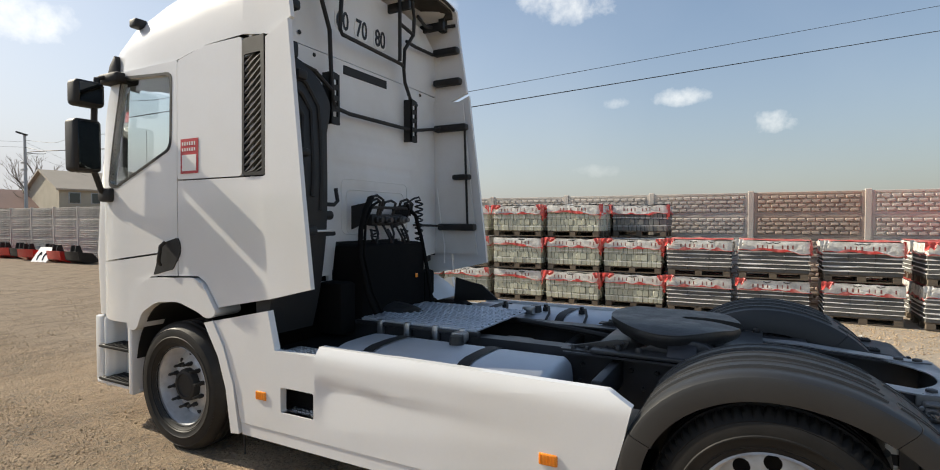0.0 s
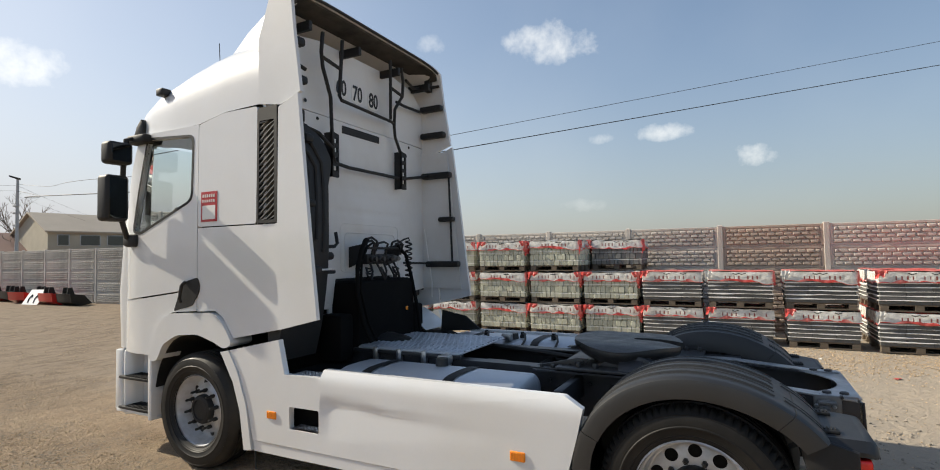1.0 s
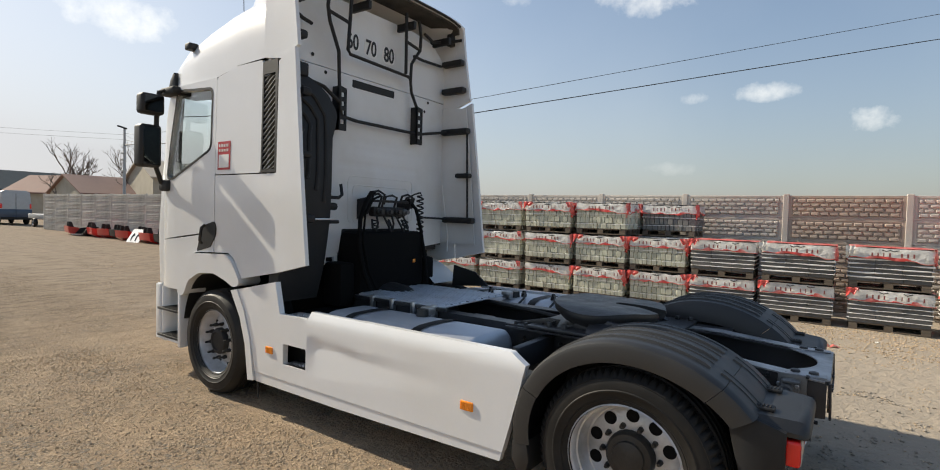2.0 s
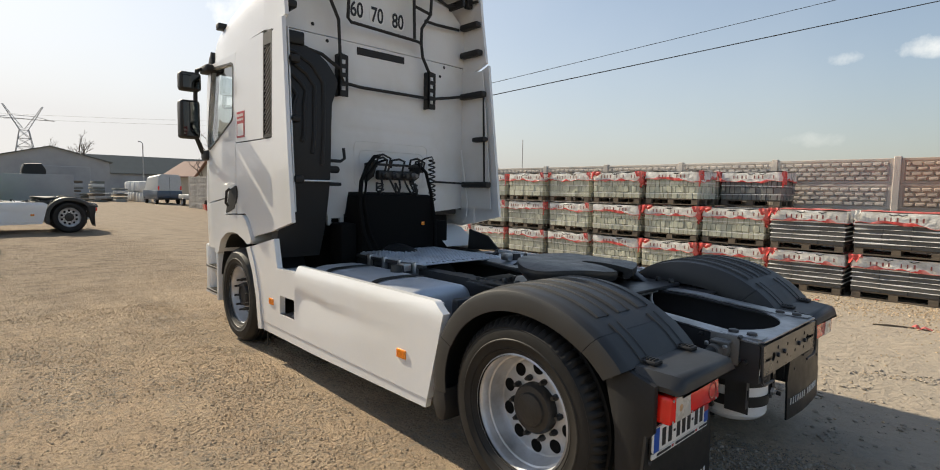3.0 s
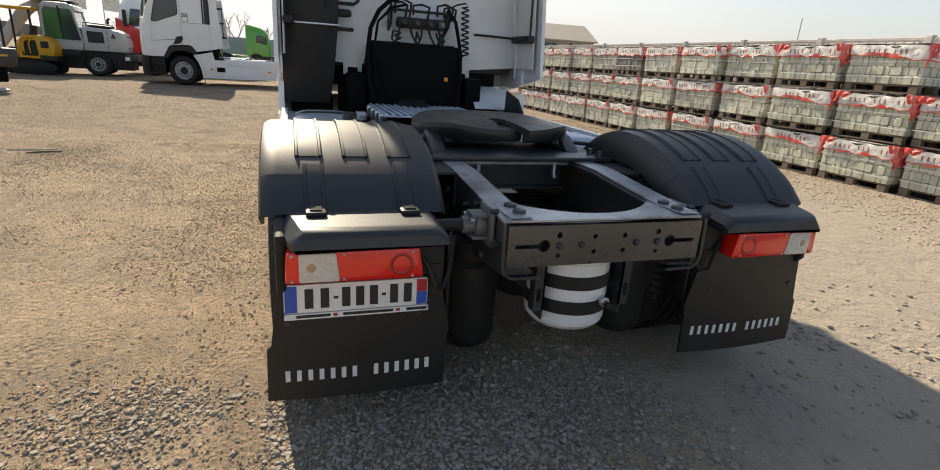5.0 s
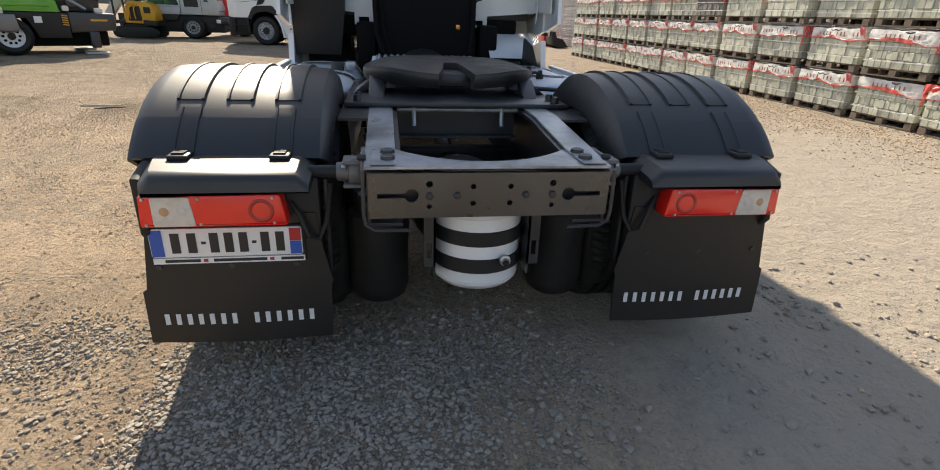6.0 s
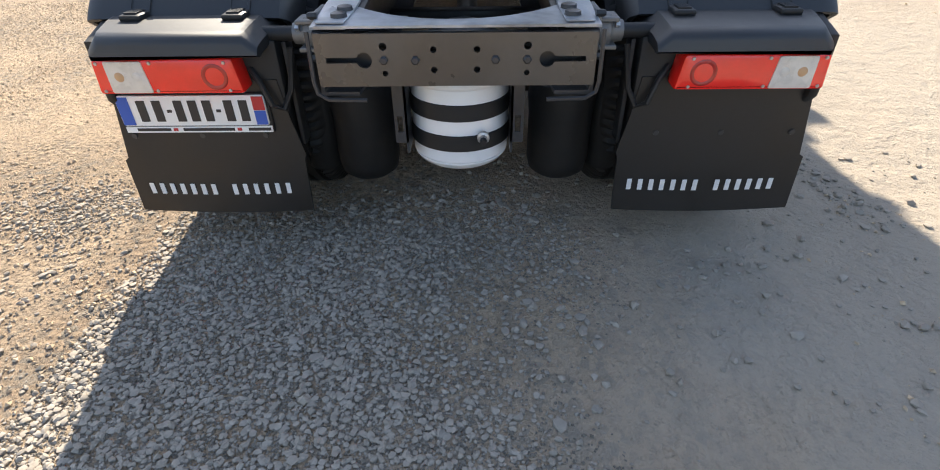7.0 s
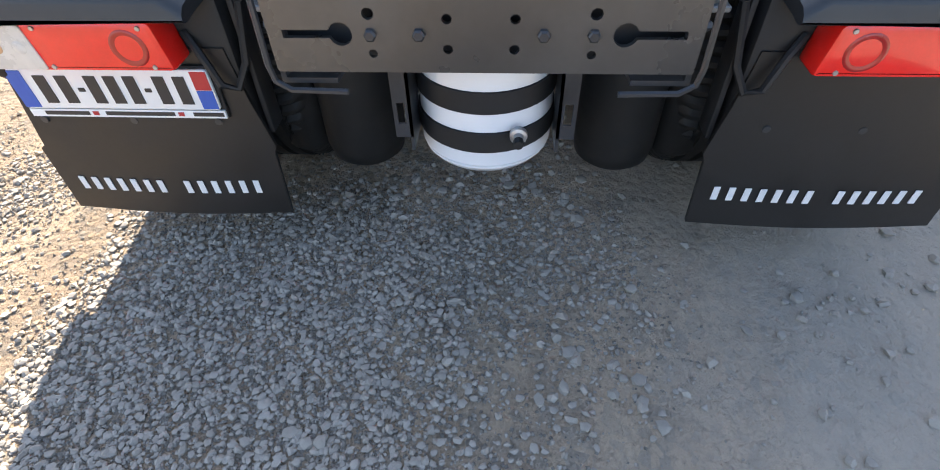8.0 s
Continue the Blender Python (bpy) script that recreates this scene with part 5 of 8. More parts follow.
for s in (-1, 1):
    top = part("fender_top", fender_piece("top", 0.17, 0.86, s, 26, 0.0), FENDER, truck, "ribbed black plastic fender")
    part("fender_front", fender_piece("front", 0.0, 0.168, s, 8, 0.004), FENDER, truck)
    part("fender_rear", fender_piece("rear", 0.862, 1.0, s, 7, 0.003), FENDER, truck)
    foot = prism(B(), [(-0.455, 0.46), (-0.36, 0.47), (-0.34, 0.36), (-0.36, 0.28), (-0.42, 0.28), (-0.46, 0.36)], "y", s * 0.60, s * 1.262, 0.012)
    part("fender_foot", foot, FENDER, truck)
    # raised bands along the crown, with grooves between
    for k in range(3):
        c = 1.085 - k * 0.178
        rows = []
        for i in range(23):
            x, z = arch(0.22 + 0.565 * i / 22)
            dx, dz = x - AX, z - 0.50
            ln = math.hypot(dx, dz)
            dx, dz = dx / ln, dz / ln
            h = 0.017 if 0 < i < 22 else 0.014
            rows.append([(x + dx * d, s * w, z + dz * d) for w, d in ((c + 0.052, 0.004), (c + 0.048, h), (c + 0.040, h), (c + 0.038, h - 0.005), (c - 0.038, h - 0.005), (c - 0.040, h), (c - 0.048, h), (c - 0.052, 0.004))])
        part("fender_band", loft(B(), rows, True, True), FENDER, top)
    for c in (1.07, 0.732):
        rows = []
        for i in range(9):
            x, z = arch(0.822 + 0.17 * i / 8)
            dx, dz = x - AX, z - 0.50
            ln = math.hypot(dx, dz)
            dx, dz = dx / ln, dz / ln
            rows.append([(x + dx * d, s * w, z + dz * d) for w, d in ((c + 0.040, 0.0), (c + 0.036, 0.014), (c + 0.028, 0.014), (c + 0.026, 0.010), (c - 0.026, 0.010), (c - 0.028, 0.014), (c - 0.036, 0.014), (c - 0.040, 0.0))])
        strap = part("fender_strap", loft(B(), rows, True, True), FENDER, top)
        clip = box(B(), (0.775, s * c - 0.036, 0.885), (0.86, s * c + 0.036, 0.905), 0.008)
        for j in range(4):
            box(clip, (0.79 + j * 0.016, s * c - 0.022, 0.903), (0.798 + j * 0.016, s * c + 0.022, 0.911), 0.002, 1)
        part("fender_clip", clip, BLACK, strap)
    # ledge over the lamp
    def ledge_ring(x, w, top, low):
        return [(x, s * w, top - 0.045), (x, s * (w - 0.04), top), (x, s * 0.66, top), (x, s * 0.618, top - 0.035), (x, s * 0.618, low), (x, s * w, low)]
    part("lamp_ledge", loft(B(), [ledge_ring(0.70, 1.215, 0.892, 0.82), ledge_ring(0.84, 1.195, 0.888, 0.82), ledge_ring(0.95, 1.17, 0.879, 0.812), ledge_ring(0.985, 1.158, 0.873, 0.806), ledge_ring(1.0, 1.15, 0.862, 0.808), ledge_ring(1.007, 1.145, 0.848, 0.816)], True, True), FENDER, truck)
    # tail of the fender behind the wheel
    part("fender_cheek", prism(B(), [(0.66, 0.93), (0.75, 0.89), (0.92, 0.84), (0.92, 0.64), (0.885, 0.60), (0.878, 0.26), (0.79, 0.26), (0.745, 0.40), (0.735, 0.60), (0.69, 0.78)], "y", s * 1.212, s * 1.175, 0.012), BLACK, truck)
    part("lamp_board", box(B(), (0.80, min(s * 1.17, s * 0.60), 0.42), (0.886, max(s * 1.17, s * 0.60), 0.83), 0.012), BLACK, truck)
    # lamp cluster
    lamp = part("tail_lamp", prism(B(), rounded([(s * 1.182, 0.682), (s * 0.70, 0.682), (s * 0.718, 0.798), (s * 1.175, 0.798)], 0.014), "x", 0.885, 0.9750, 0.012), RED_LENS, truck, "red tail lamp with clear reversing section")
    part("clear_section", prism(B(), rounded([(s * 1.135, 0.688), (s * 1.00, 0.688), (s * 1.012, 0.792), (s * 1.135, 0.792)], 0.008), "x", 0.9600, 0.9785, 0.003), CLEAR_LENS, lamp, "clear reversing lamp")
    part("lamp_disc", lathe(B(), [(0.030, 0.9755), (0.036, 0.9775), (0.040, 0.9775), (0.043, 0.9755)], (0, s * 0.785, 0.740), "x", 24), RED_DARK, lamp)
    for y, mat_b in ((1.095, AMBER), (1.038, CLEAR_LENS)):
        part("bulb", lathe(B(), [(0.016, 0.9785), (0.012, 0.9805), (0, 0.9810)], (0, s * y, 0.742), "x", 14), mat_b, lamp)
    for y in (1.158, 0.985, 0.745):
        for z in (0.695, 0.785):
            part("lamp_screw", lathe(B(), [(0.006, 0.9752), (0.005, 0.9780), (0, 0.9780)], (0, s * y, z), "x", 8), STEEL, lamp)
    # rubber flap with a row of bars in place of the maker's name
    def flap_warp(c, s=s):
        w = 0.018 * math.sin((abs(c.y) - 0.58) * 5.0) * max(0.0, (0.65 - c.z) / 0.5)
        return (c.x + w + 0.02 * max(0.0, (0.5 - c.z)) , c.y, c.z)
    flap_out = [(0.585, 0.18), (1.26, 0.183), (1.255, 0.40), (1.24, 0.41), (1.212, 0.62), (1.19, 0.70), (0.62, 0.70), (0.60, 0.56), (0.57, 0.42), (0.578, 0.40)]
    flap_out = [(s * y, z) for y, z in flap_out]
    flap = part("mud_flap", sheet(B(), flap_out, [], "x", 0.892, 0.880, 0.07, flap_warp), FLAP, truck, "black rubber mud flap with a white row of marks")
    for y in (1.18, 0.93, 0.70):
        part("flap_bolt", lathe(B(), [(0.012, 0.893), (0.010, 0.899), (0, 0.899)], (0, s * y, 0.50), "x", 8), FRAME, flap)
    y0 = -1.20 if s < 0 else 0.622
    for k in range(14):
        if k == 7:
            continue
        ya = y0 + k * 0.0405
        bx = 0.8935 + 0.018 * math.sin((abs(ya + 0.014) - 0.58) * 5.0) * (0.65 - 0.28) / 0.5 + 0.02 * 0.22
        zb = 0.262 if s < 0 else 0.272
        part("mark_bar", box(B(), (bx, ya + 0.005, zb), (bx + 0.002, ya + 0.022, zb + 0.045)), INK_WHITE, flap)
    part("lamp_cable", tube(B(), [(0.89, s * 0.70, 0.74), (0.91, s * 0.67, 0.70), (0.92, s * 0.64, 0.62), (0.90, s * 0.61, 0.60), (0.88, s * 0.58, 0.66), (0.86, s * 0.56, 0.80)], 0.010, 7), BLACK, truck)
    part("inner_flap", box(B(), (0.80, min(s * 0.585, s * 0.57), 0.45), (0.87, max(s * 0.585, s * 0.57), 0.82), 0.004), BLACK, truck)

# number plate: bars in place of its characters
plate = part("number_plate", prism(B(), rounded([(-1.19, 0.545), (-0.67, 0.545), (-0.67, 0.655), (-1.19, 0.655)], 0.01), "x", 0.903, 0.913, 0.002), PLATE_WHITE, truck, "white number plate with blue ends")
part("plate_holder", box(B(), (0.893, -1.195, 0.515), (0.902, -0.66, 0.66), 0.002, 1), BLACK, plate)
part("holder_strip", box(B(), (0.9025, -1.19, 0.518), (0.909, -0.665, 0.540)), PLATE_WHITE, plate)
part("blue_end", box(B(), (0.9125, -1.187, 0.549), (0.915, -1.145, 0.651)), PLATE_BLUE, plate)
part("blue_end", box(B(), (0.9125, -0.713, 0.549), (0.915, -0.673, 0.600)), PLATE_BLUE, plate)
part("red_end", box(B(), (0.9125, -0.713, 0.602), (0.915, -0.673, 0.651)), RED_STICKER, plate)
for k, (ya, wd, hh) in enumerate(((-1.125, 0.046, 1), (-1.07, 0.046, 1), (-1.018, 0.016, 0), (-0.995, 0.042, 1), (-0.945, 0.042, 1), (-0.895, 0.042, 1), (-0.845, 0.016, 0), (-0.82, 0.046, 1), (-0.768, 0.048, 1))):
    part("plate_bar", box(B(), (0.9125, ya + (0.006 if hh else 0), 0.562 if hh else 0.595), (0.915, ya + (0.036 if hh else wd), 0.638 if hh else 0.605)), INK, plate)
for ya, yb, m in ((-1.15, -1.03, INK), (-1.02, -1.005, RED_STICKER), (-0.985, -0.80, INK), (-0.79, -0.775, RED_STICKER), (-0.75, -0.67, INK)):
    part("strip_bar", box(B(), (0.9085, ya, 0.524), (0.9105, yb, 0.535)), m, plate)

# ---- catwalk, fifth wheel ----
walkway = part("catwalk", prism(B(), rounded([(-2.66, -0.44), (-1.62, -0.44), (-1.62, 0.50), (-2.66, 0.50)], 0.02), "z", 0.985, 1.0, 0.003), PLATE, truck, "bright tread-plate catwalk")
relief, slots = B(), B()
for j in range(16):
    y = -0.41 + j * 0.058
    box(relief, (-2.65, y - 0.011, 0.999), (-1.63, y + 0.011, 1.008), 0.003, 1)
    for i in range(18):
        x = -2.615 + i * 0.0565 + (0.012 if j % 2 else -0.012)
        box(relief, (x - 0.012, y - 0.009, 1.007), (x + 0.012, y + 0.009, 1.013), 0.003, 1)
        if j < 15:
            box(slots, (x - 0.017, y + 0.019, 0.9995), (x + 0.017, y + 0.039, 1.0015))
tagged(part("tread_relief", relief, PLATE, walkway), kind="stuff")
tagged(part("drain_relief", slots, DEEP, walkway), kind="stuff")
for x in (-2.45, -2.2, -1.95, -1.72):
    part("catwalk_foot", box(B(), (x - 0.025, -0.47, 0.90), (x + 0.025, -0.43, 1.005), 0.006), ALU, walkway)
part("catwalk_edge", box(B(), (-2.7, -0.46, 0.955), (-1.6, -0.42, 0.985), 0.004), FRAME, walkway)
part("valve_block", box(B(), (-1.52, -0.38, 0.80), (-1.30, -0.12, 0.92), 0.02), GREASE, truck)
part("cable_loom", tube(B(), [(-2.9, 0.30, 0.92), (-2.2, 0.36, 0.93), (-1.6, 0.30, 0.95), (-1.1, 0.24, 0.93), (-0.7, 0.2, 0.9)], 0.022, 8), BLACK, truck)
part("cable_loom", tube(B(), [(-1.6, -0.30, 0.90), (-1.2, -0.34, 0.93), (-0.8, -0.36, 0.92), (-0.5, -0.3, 0.9)], 0.016, 8), BLACK, truck)

part("coupling_base", box(B(), (-0.78, -0.55, 0.962), (0.16, 0.55, 0.985), 0.006), FRAME, truck)
for s in (-1, 1):
    ped = B()
    prism(ped, [(-0.52, 0.985), (-0.02, 0.985), (-0.14, 1.06), (-0.26, 1.09), (-0.38, 1.06)], "y", s * 0.36, s * 0.44, 0.01)
    prism(ped, [(s * 0.46, 0.985), (s * 0.52, 0.985), (s * 0.44, 1.05), (s * 0.40, 1.05)], "x", -0.34, -0.18, 0.006)
    part("coupling_pedestal", ped, FRAME, truck)
fw = [(-0.36 + 0.40 * math.cos(a), 0.475 * math.sin(a)) for a in [radians(11 + 338 * k / 56) for k in range(57)]]
fw = fw + [(-0.06, -0.065), (-0.16, -0.05), (-0.26, -0.044), (-0.30, -0.03), (-0.315, 0.0), (-0.30, 0.03), (-0.26, 0.044), (-0.16, 0.05), (-0.06, 0.065)]


def fw_warp(c):
    drop = 0.45 * max(0.0, c.x + 0.2) ** 2 + 0.01 * (c.x + 0.3) + 0.9 * max(0.0, abs(c.y) - 0.28) ** 2
    return (c.x, c.y, c.z - drop)


wheel5 = part("fifth_wheel", sheet(B(), fw, [], "z", 1.135, 1.098, 0.06, fw_warp), GREASE, truck, "greasy black fifth-wheel coupling plate")
rows = []
for k in range(57):
    a = radians(11 + 338 * k / 56)
    rows.append([fw_warp(Vector((-0.36 + r * 0.852 * math.cos(a), r * 1.01 * math.sin(a), z))) for r, z in ((0.470, 1.128), (0.474, 1.112), (0.466, 1.085), (0.43, 1.055 - 0.03 * abs(math.sin(a)) ** 3), (0.40, 1.05), (0.40, 1.11))])
part("plate_skirt", loft(B(), rows, True, True), GREASE, wheel5)
for s in (-1, 1):
    part("plate_ear", prism(B(), [(-0.46, 1.02), (-0.10, 1.02), (-0.16, 1.10), (-0.40, 1.10)], "y", s * 0.30, s * 0.35, 0.006), GREASE, wheel5)
    gusset = prism(B(), [(-0.98, 0.96), (-0.60, 0.96), (-0.56, 1.035), (-0.64, 1.04)], "y", s * 0.43, s * 0.446, 0.004)
    box(gusset, (-0.98, min(s * 0.43, s * 0.52), 0.956), (-0.58, max(s * 0.43, s * 0.52), 0.966), 0.003, 1)
    gusset = part("mount_gusset", gusset, FRAME, truck, "dark grey mounting gusset")
    for k in range(4):
        nb = B()
        nut(nb, (-0.90 + k * 0.085, s * 0.485, 0.966), "z", 0.016, 0.022)
        part("gusset_bolt", nb, GREASE, gusset)
    for k in range(3):
        nb = B()
        nut(nb, (-0.70 + k * 0.05, s * 0.446, 0.985 + 0.015 * k), "y", 0.013, s * 0.02)
        part("gusset_bolt", nb, GREASE, gusset)
part("coupling_jaw", box(B(), (-0.30, -0.10, 1.03), (-0.08, 0.10, 1.10), 0.02), GREASE, wheel5)
part("release_handle", tube(B(), [(-0.2, 0.40, 1.02), (-0.2, 0.60, 1.01), (-0.15, 0.70, 1.0), (-0.1, 0.72, 1.0)], 0.012), GREASE, wheel5)
for s in (-1, 1):
    for x in (-0.62, -0.5, 0.02, 0.12):
        nb = B()
        nut(nb, (x, s * 0.49, 0.985), "z", 0.02, 0.03)
        part("base_bolt", nb, GREASE, truck)


# ---- precast concrete fence ----
CONCRETE = shade("pink_brown_concrete", (0.585, 0.525, 0.465), 0.92, vary=0.14, scale=2.5, fine=70, bump=0.003, bump_scale=90, piece=0.14, tint=(0.50, 0.45, 0.405))
CONCRETE_BROWN = shade("brown_concrete", (0.50, 0.395, 0.315), 0.92, vary=0.14, scale=2.5, fine=70, bump=0.003, bump_scale=90, piece=0.12, tint=(0.43, 0.345, 0.285))
CONCRETE_GREY = shade("grey_concrete", (0.50, 0.48, 0.45), 0.92, vary=0.14, scale=2.5, fine=70, bump=0.003, bump_scale=90, piece=0.16, tint=(0.36, 0.345, 0.32))
fence = tagged(new("fence"), "precast concrete panel fence with brick relief", "fence", kind="structure")
FENCE_Y, BAY, ROW = 9.32, 2.06, 0.474
BROWN_BAYS = (0, 3)


def panel_mesh(mat):
    bm = box(B(), (0.0, -0.02, 0.0), (BAY - 0.10, 0.03, ROW), 0.004, 1)
    for lo, hi in (((0.0, -0.034, 0.0), (BAY - 0.1, -0.018, 0.045)), ((0.0, -0.034, ROW - 0.05), (BAY - 0.1, -0.018, ROW)), ((0.0, -0.034, 0.0), (0.06, -0.018, ROW)), ((BAY - 0.16, -0.034, 0.0), (BAY - 0.1, -0.018, ROW))):
        box(bm, lo, hi, 0.006, 1)
    rng = random.Random(5)
    n = 11
    w = (BAY - 0.1 - 0.16) / n
    for r in range(4):
        z0 = 0.062 + r * 0.0895
        for k in range(-1, n + 1):
            x0 = 0.08 + (k + (0.5 if r % 2 else 0.0)) * w
            x1 = x0 + w - 0.022
            x0, x1 = max(x0, 0.08), min(x1, BAY - 0.18)
            if x1 - x0 < 0.03:
                continue
            d = 0.030 + rng.random() * 0.012
            a = [(x0, -0.02, z0), (x1, -0.02, z0), (x1, -0.02, z0 + 0.068), (x0, -0.02, z0 + 0.068)]
            t = 0.007 + rng.random() * 0.006
            b = [(x0 + t, -0.02 - d, z0 + t), (x1 - t, -0.02 - d * rng.uniform(0.88, 1), z0 + t), (x1 - t * 1.5, -0.02 - d, z0 + 0.068 - t), (x0 + t, -0.02 - d * rng.uniform(0.88, 1), z0 + 0.068 - t)]
            va, vb = [bm.verts.new(p) for p in a], [bm.verts.new(p) for p in b]
            bm.faces.new(vb)
            for i in range(4):
                bm.faces.new((va[i], va[(i + 1) % 4], vb[(i + 1) % 4], vb[i]))
    bmesh.ops.recalc_face_normals(bm, faces=bm.faces)
    m = bpy.data.meshes.new("panel")
    bm.to_mesh(m)
    bm.free()
    m.materials.append(mat)
    return m


def shared(name, me, parent, m):
    ob = new(name, me)
    ob.parent = parent
    ob.matrix_basis = m
    return ob


panel_meshes = {False: panel_mesh(CONCRETE), True: panel_mesh(CONCRETE_GREY)}
brown_panel = panel_mesh(CONCRETE_BROWN)
post_meshes = {}
for far, mat in ((False, CONCRETE), (True, CONCRETE_GREY)):
    bm = box(B(), (-0.055, -0.06, -0.1), (0.055, 0.06, 2.41), 0.01)
    bmesh.ops.recalc_face_normals(bm, faces=bm.faces)
    m = bpy.data.meshes.new("post")
    bm.to_mesh(m)
    bm.free()
    m.materials.append(mat)
    post_meshes[far] = m
for k in range(-21, 6):
    x = 0.10 + k * BAY
    far = x < -15
    shared("post", post_meshes[far], fence, pose(x, FENCE_Y, 0))
    for r in range(5):
        shared("panel", brown_panel if k in BROWN_BAYS else panel_meshes[far], fence, pose(x + 0.05, FENCE_Y, r * (ROW + 0.002)))

# ---- stacked pallets ----
PAVER = shade("paving_concrete", (0.54, 0.545, 0.445), 0.9, vary=0.18, scale=12, fine=90, bump=0.002, bump_scale=80, island=0.36, piece=0.3, tint=(0.49, 0.50, 0.40))
PAVER_JOINT = shade("joint_shadow", (0.10, 0.10, 0.09), 0.95, vary=0.1)
SLAB = shade("kerb_concrete", (0.10, 0.098, 0.092), 0.85, vary=0.2, scale=8, fine=70, bump=0.002, bump_scale=60, island=0.3, piece=0.25, tint=(0.12, 0.117, 0.112))
FILM = shade("white_film", (0.74, 0.725, 0.68), 0.3, vary=0.3, scale=9, fine=34, bump=0.02, bump_scale=12, tint=(0.58, 0.565, 0.53))
FILM_RED = shade("red_film", (0.66, 0.075, 0.065), 0.32, vary=0.25, scale=9, fine=40, bump=0.012, bump_scale=14, tint=(0.72, 0.28, 0.25))
PRINT = shade("film_print", (0.24, 0.07, 0.065), 0.4, vary=0.3, scale=14)
PRINT_DARK = shade("film_print_dark", (0.04, 0.04, 0.045), 0.4, vary=0.3, scale=14)
PALLET_WOOD = shade("pallet_wood", (0.16, 0.125, 0.09), 0.9, vary=0.25, scale=5, fine=60, bump=0.003, bump_scale=40, island=0.3, tint=(0.11, 0.09, 0.07), stretch=(1, 6, 6))
STRAP = shade("white_strap", (0.76, 0.755, 0.73), 0.45, vary=0.1, scale=10)
PAVER_DARK = shade("dark_paving_concrete", (0.24, 0.235, 0.215), 0.85, vary=0.2, scale=8, fine=80, bump=0.002, bump_scale=80, island=0.25, tint=(0.19, 0.185, 0.17))


def wood_pallet(w, d, parent):
    bm = B()
    for i in range(5):
        y = -d / 2 + 0.07 + i * (d - 0.14) / 4
        box(bm, (-w / 2, y - 0.05, 0.10), (w / 2, y + 0.05, 0.122))
    for y in (-d / 2 + 0.05, 0, d / 2 - 0.05):
        box(bm, (-w / 2, y - 0.05, 0.0), (w / 2, y + 0.05, 0.02))
        for x in (-w / 2 + 0.07, 0, w / 2 - 0.07):
            box(bm, (x - 0.06, y - 0.05, 0.02), (x + 0.06, y + 0.05, 0.10))
    return part("pallet", bm, PALLET_WOOD, parent, "weathered wooden pallet")


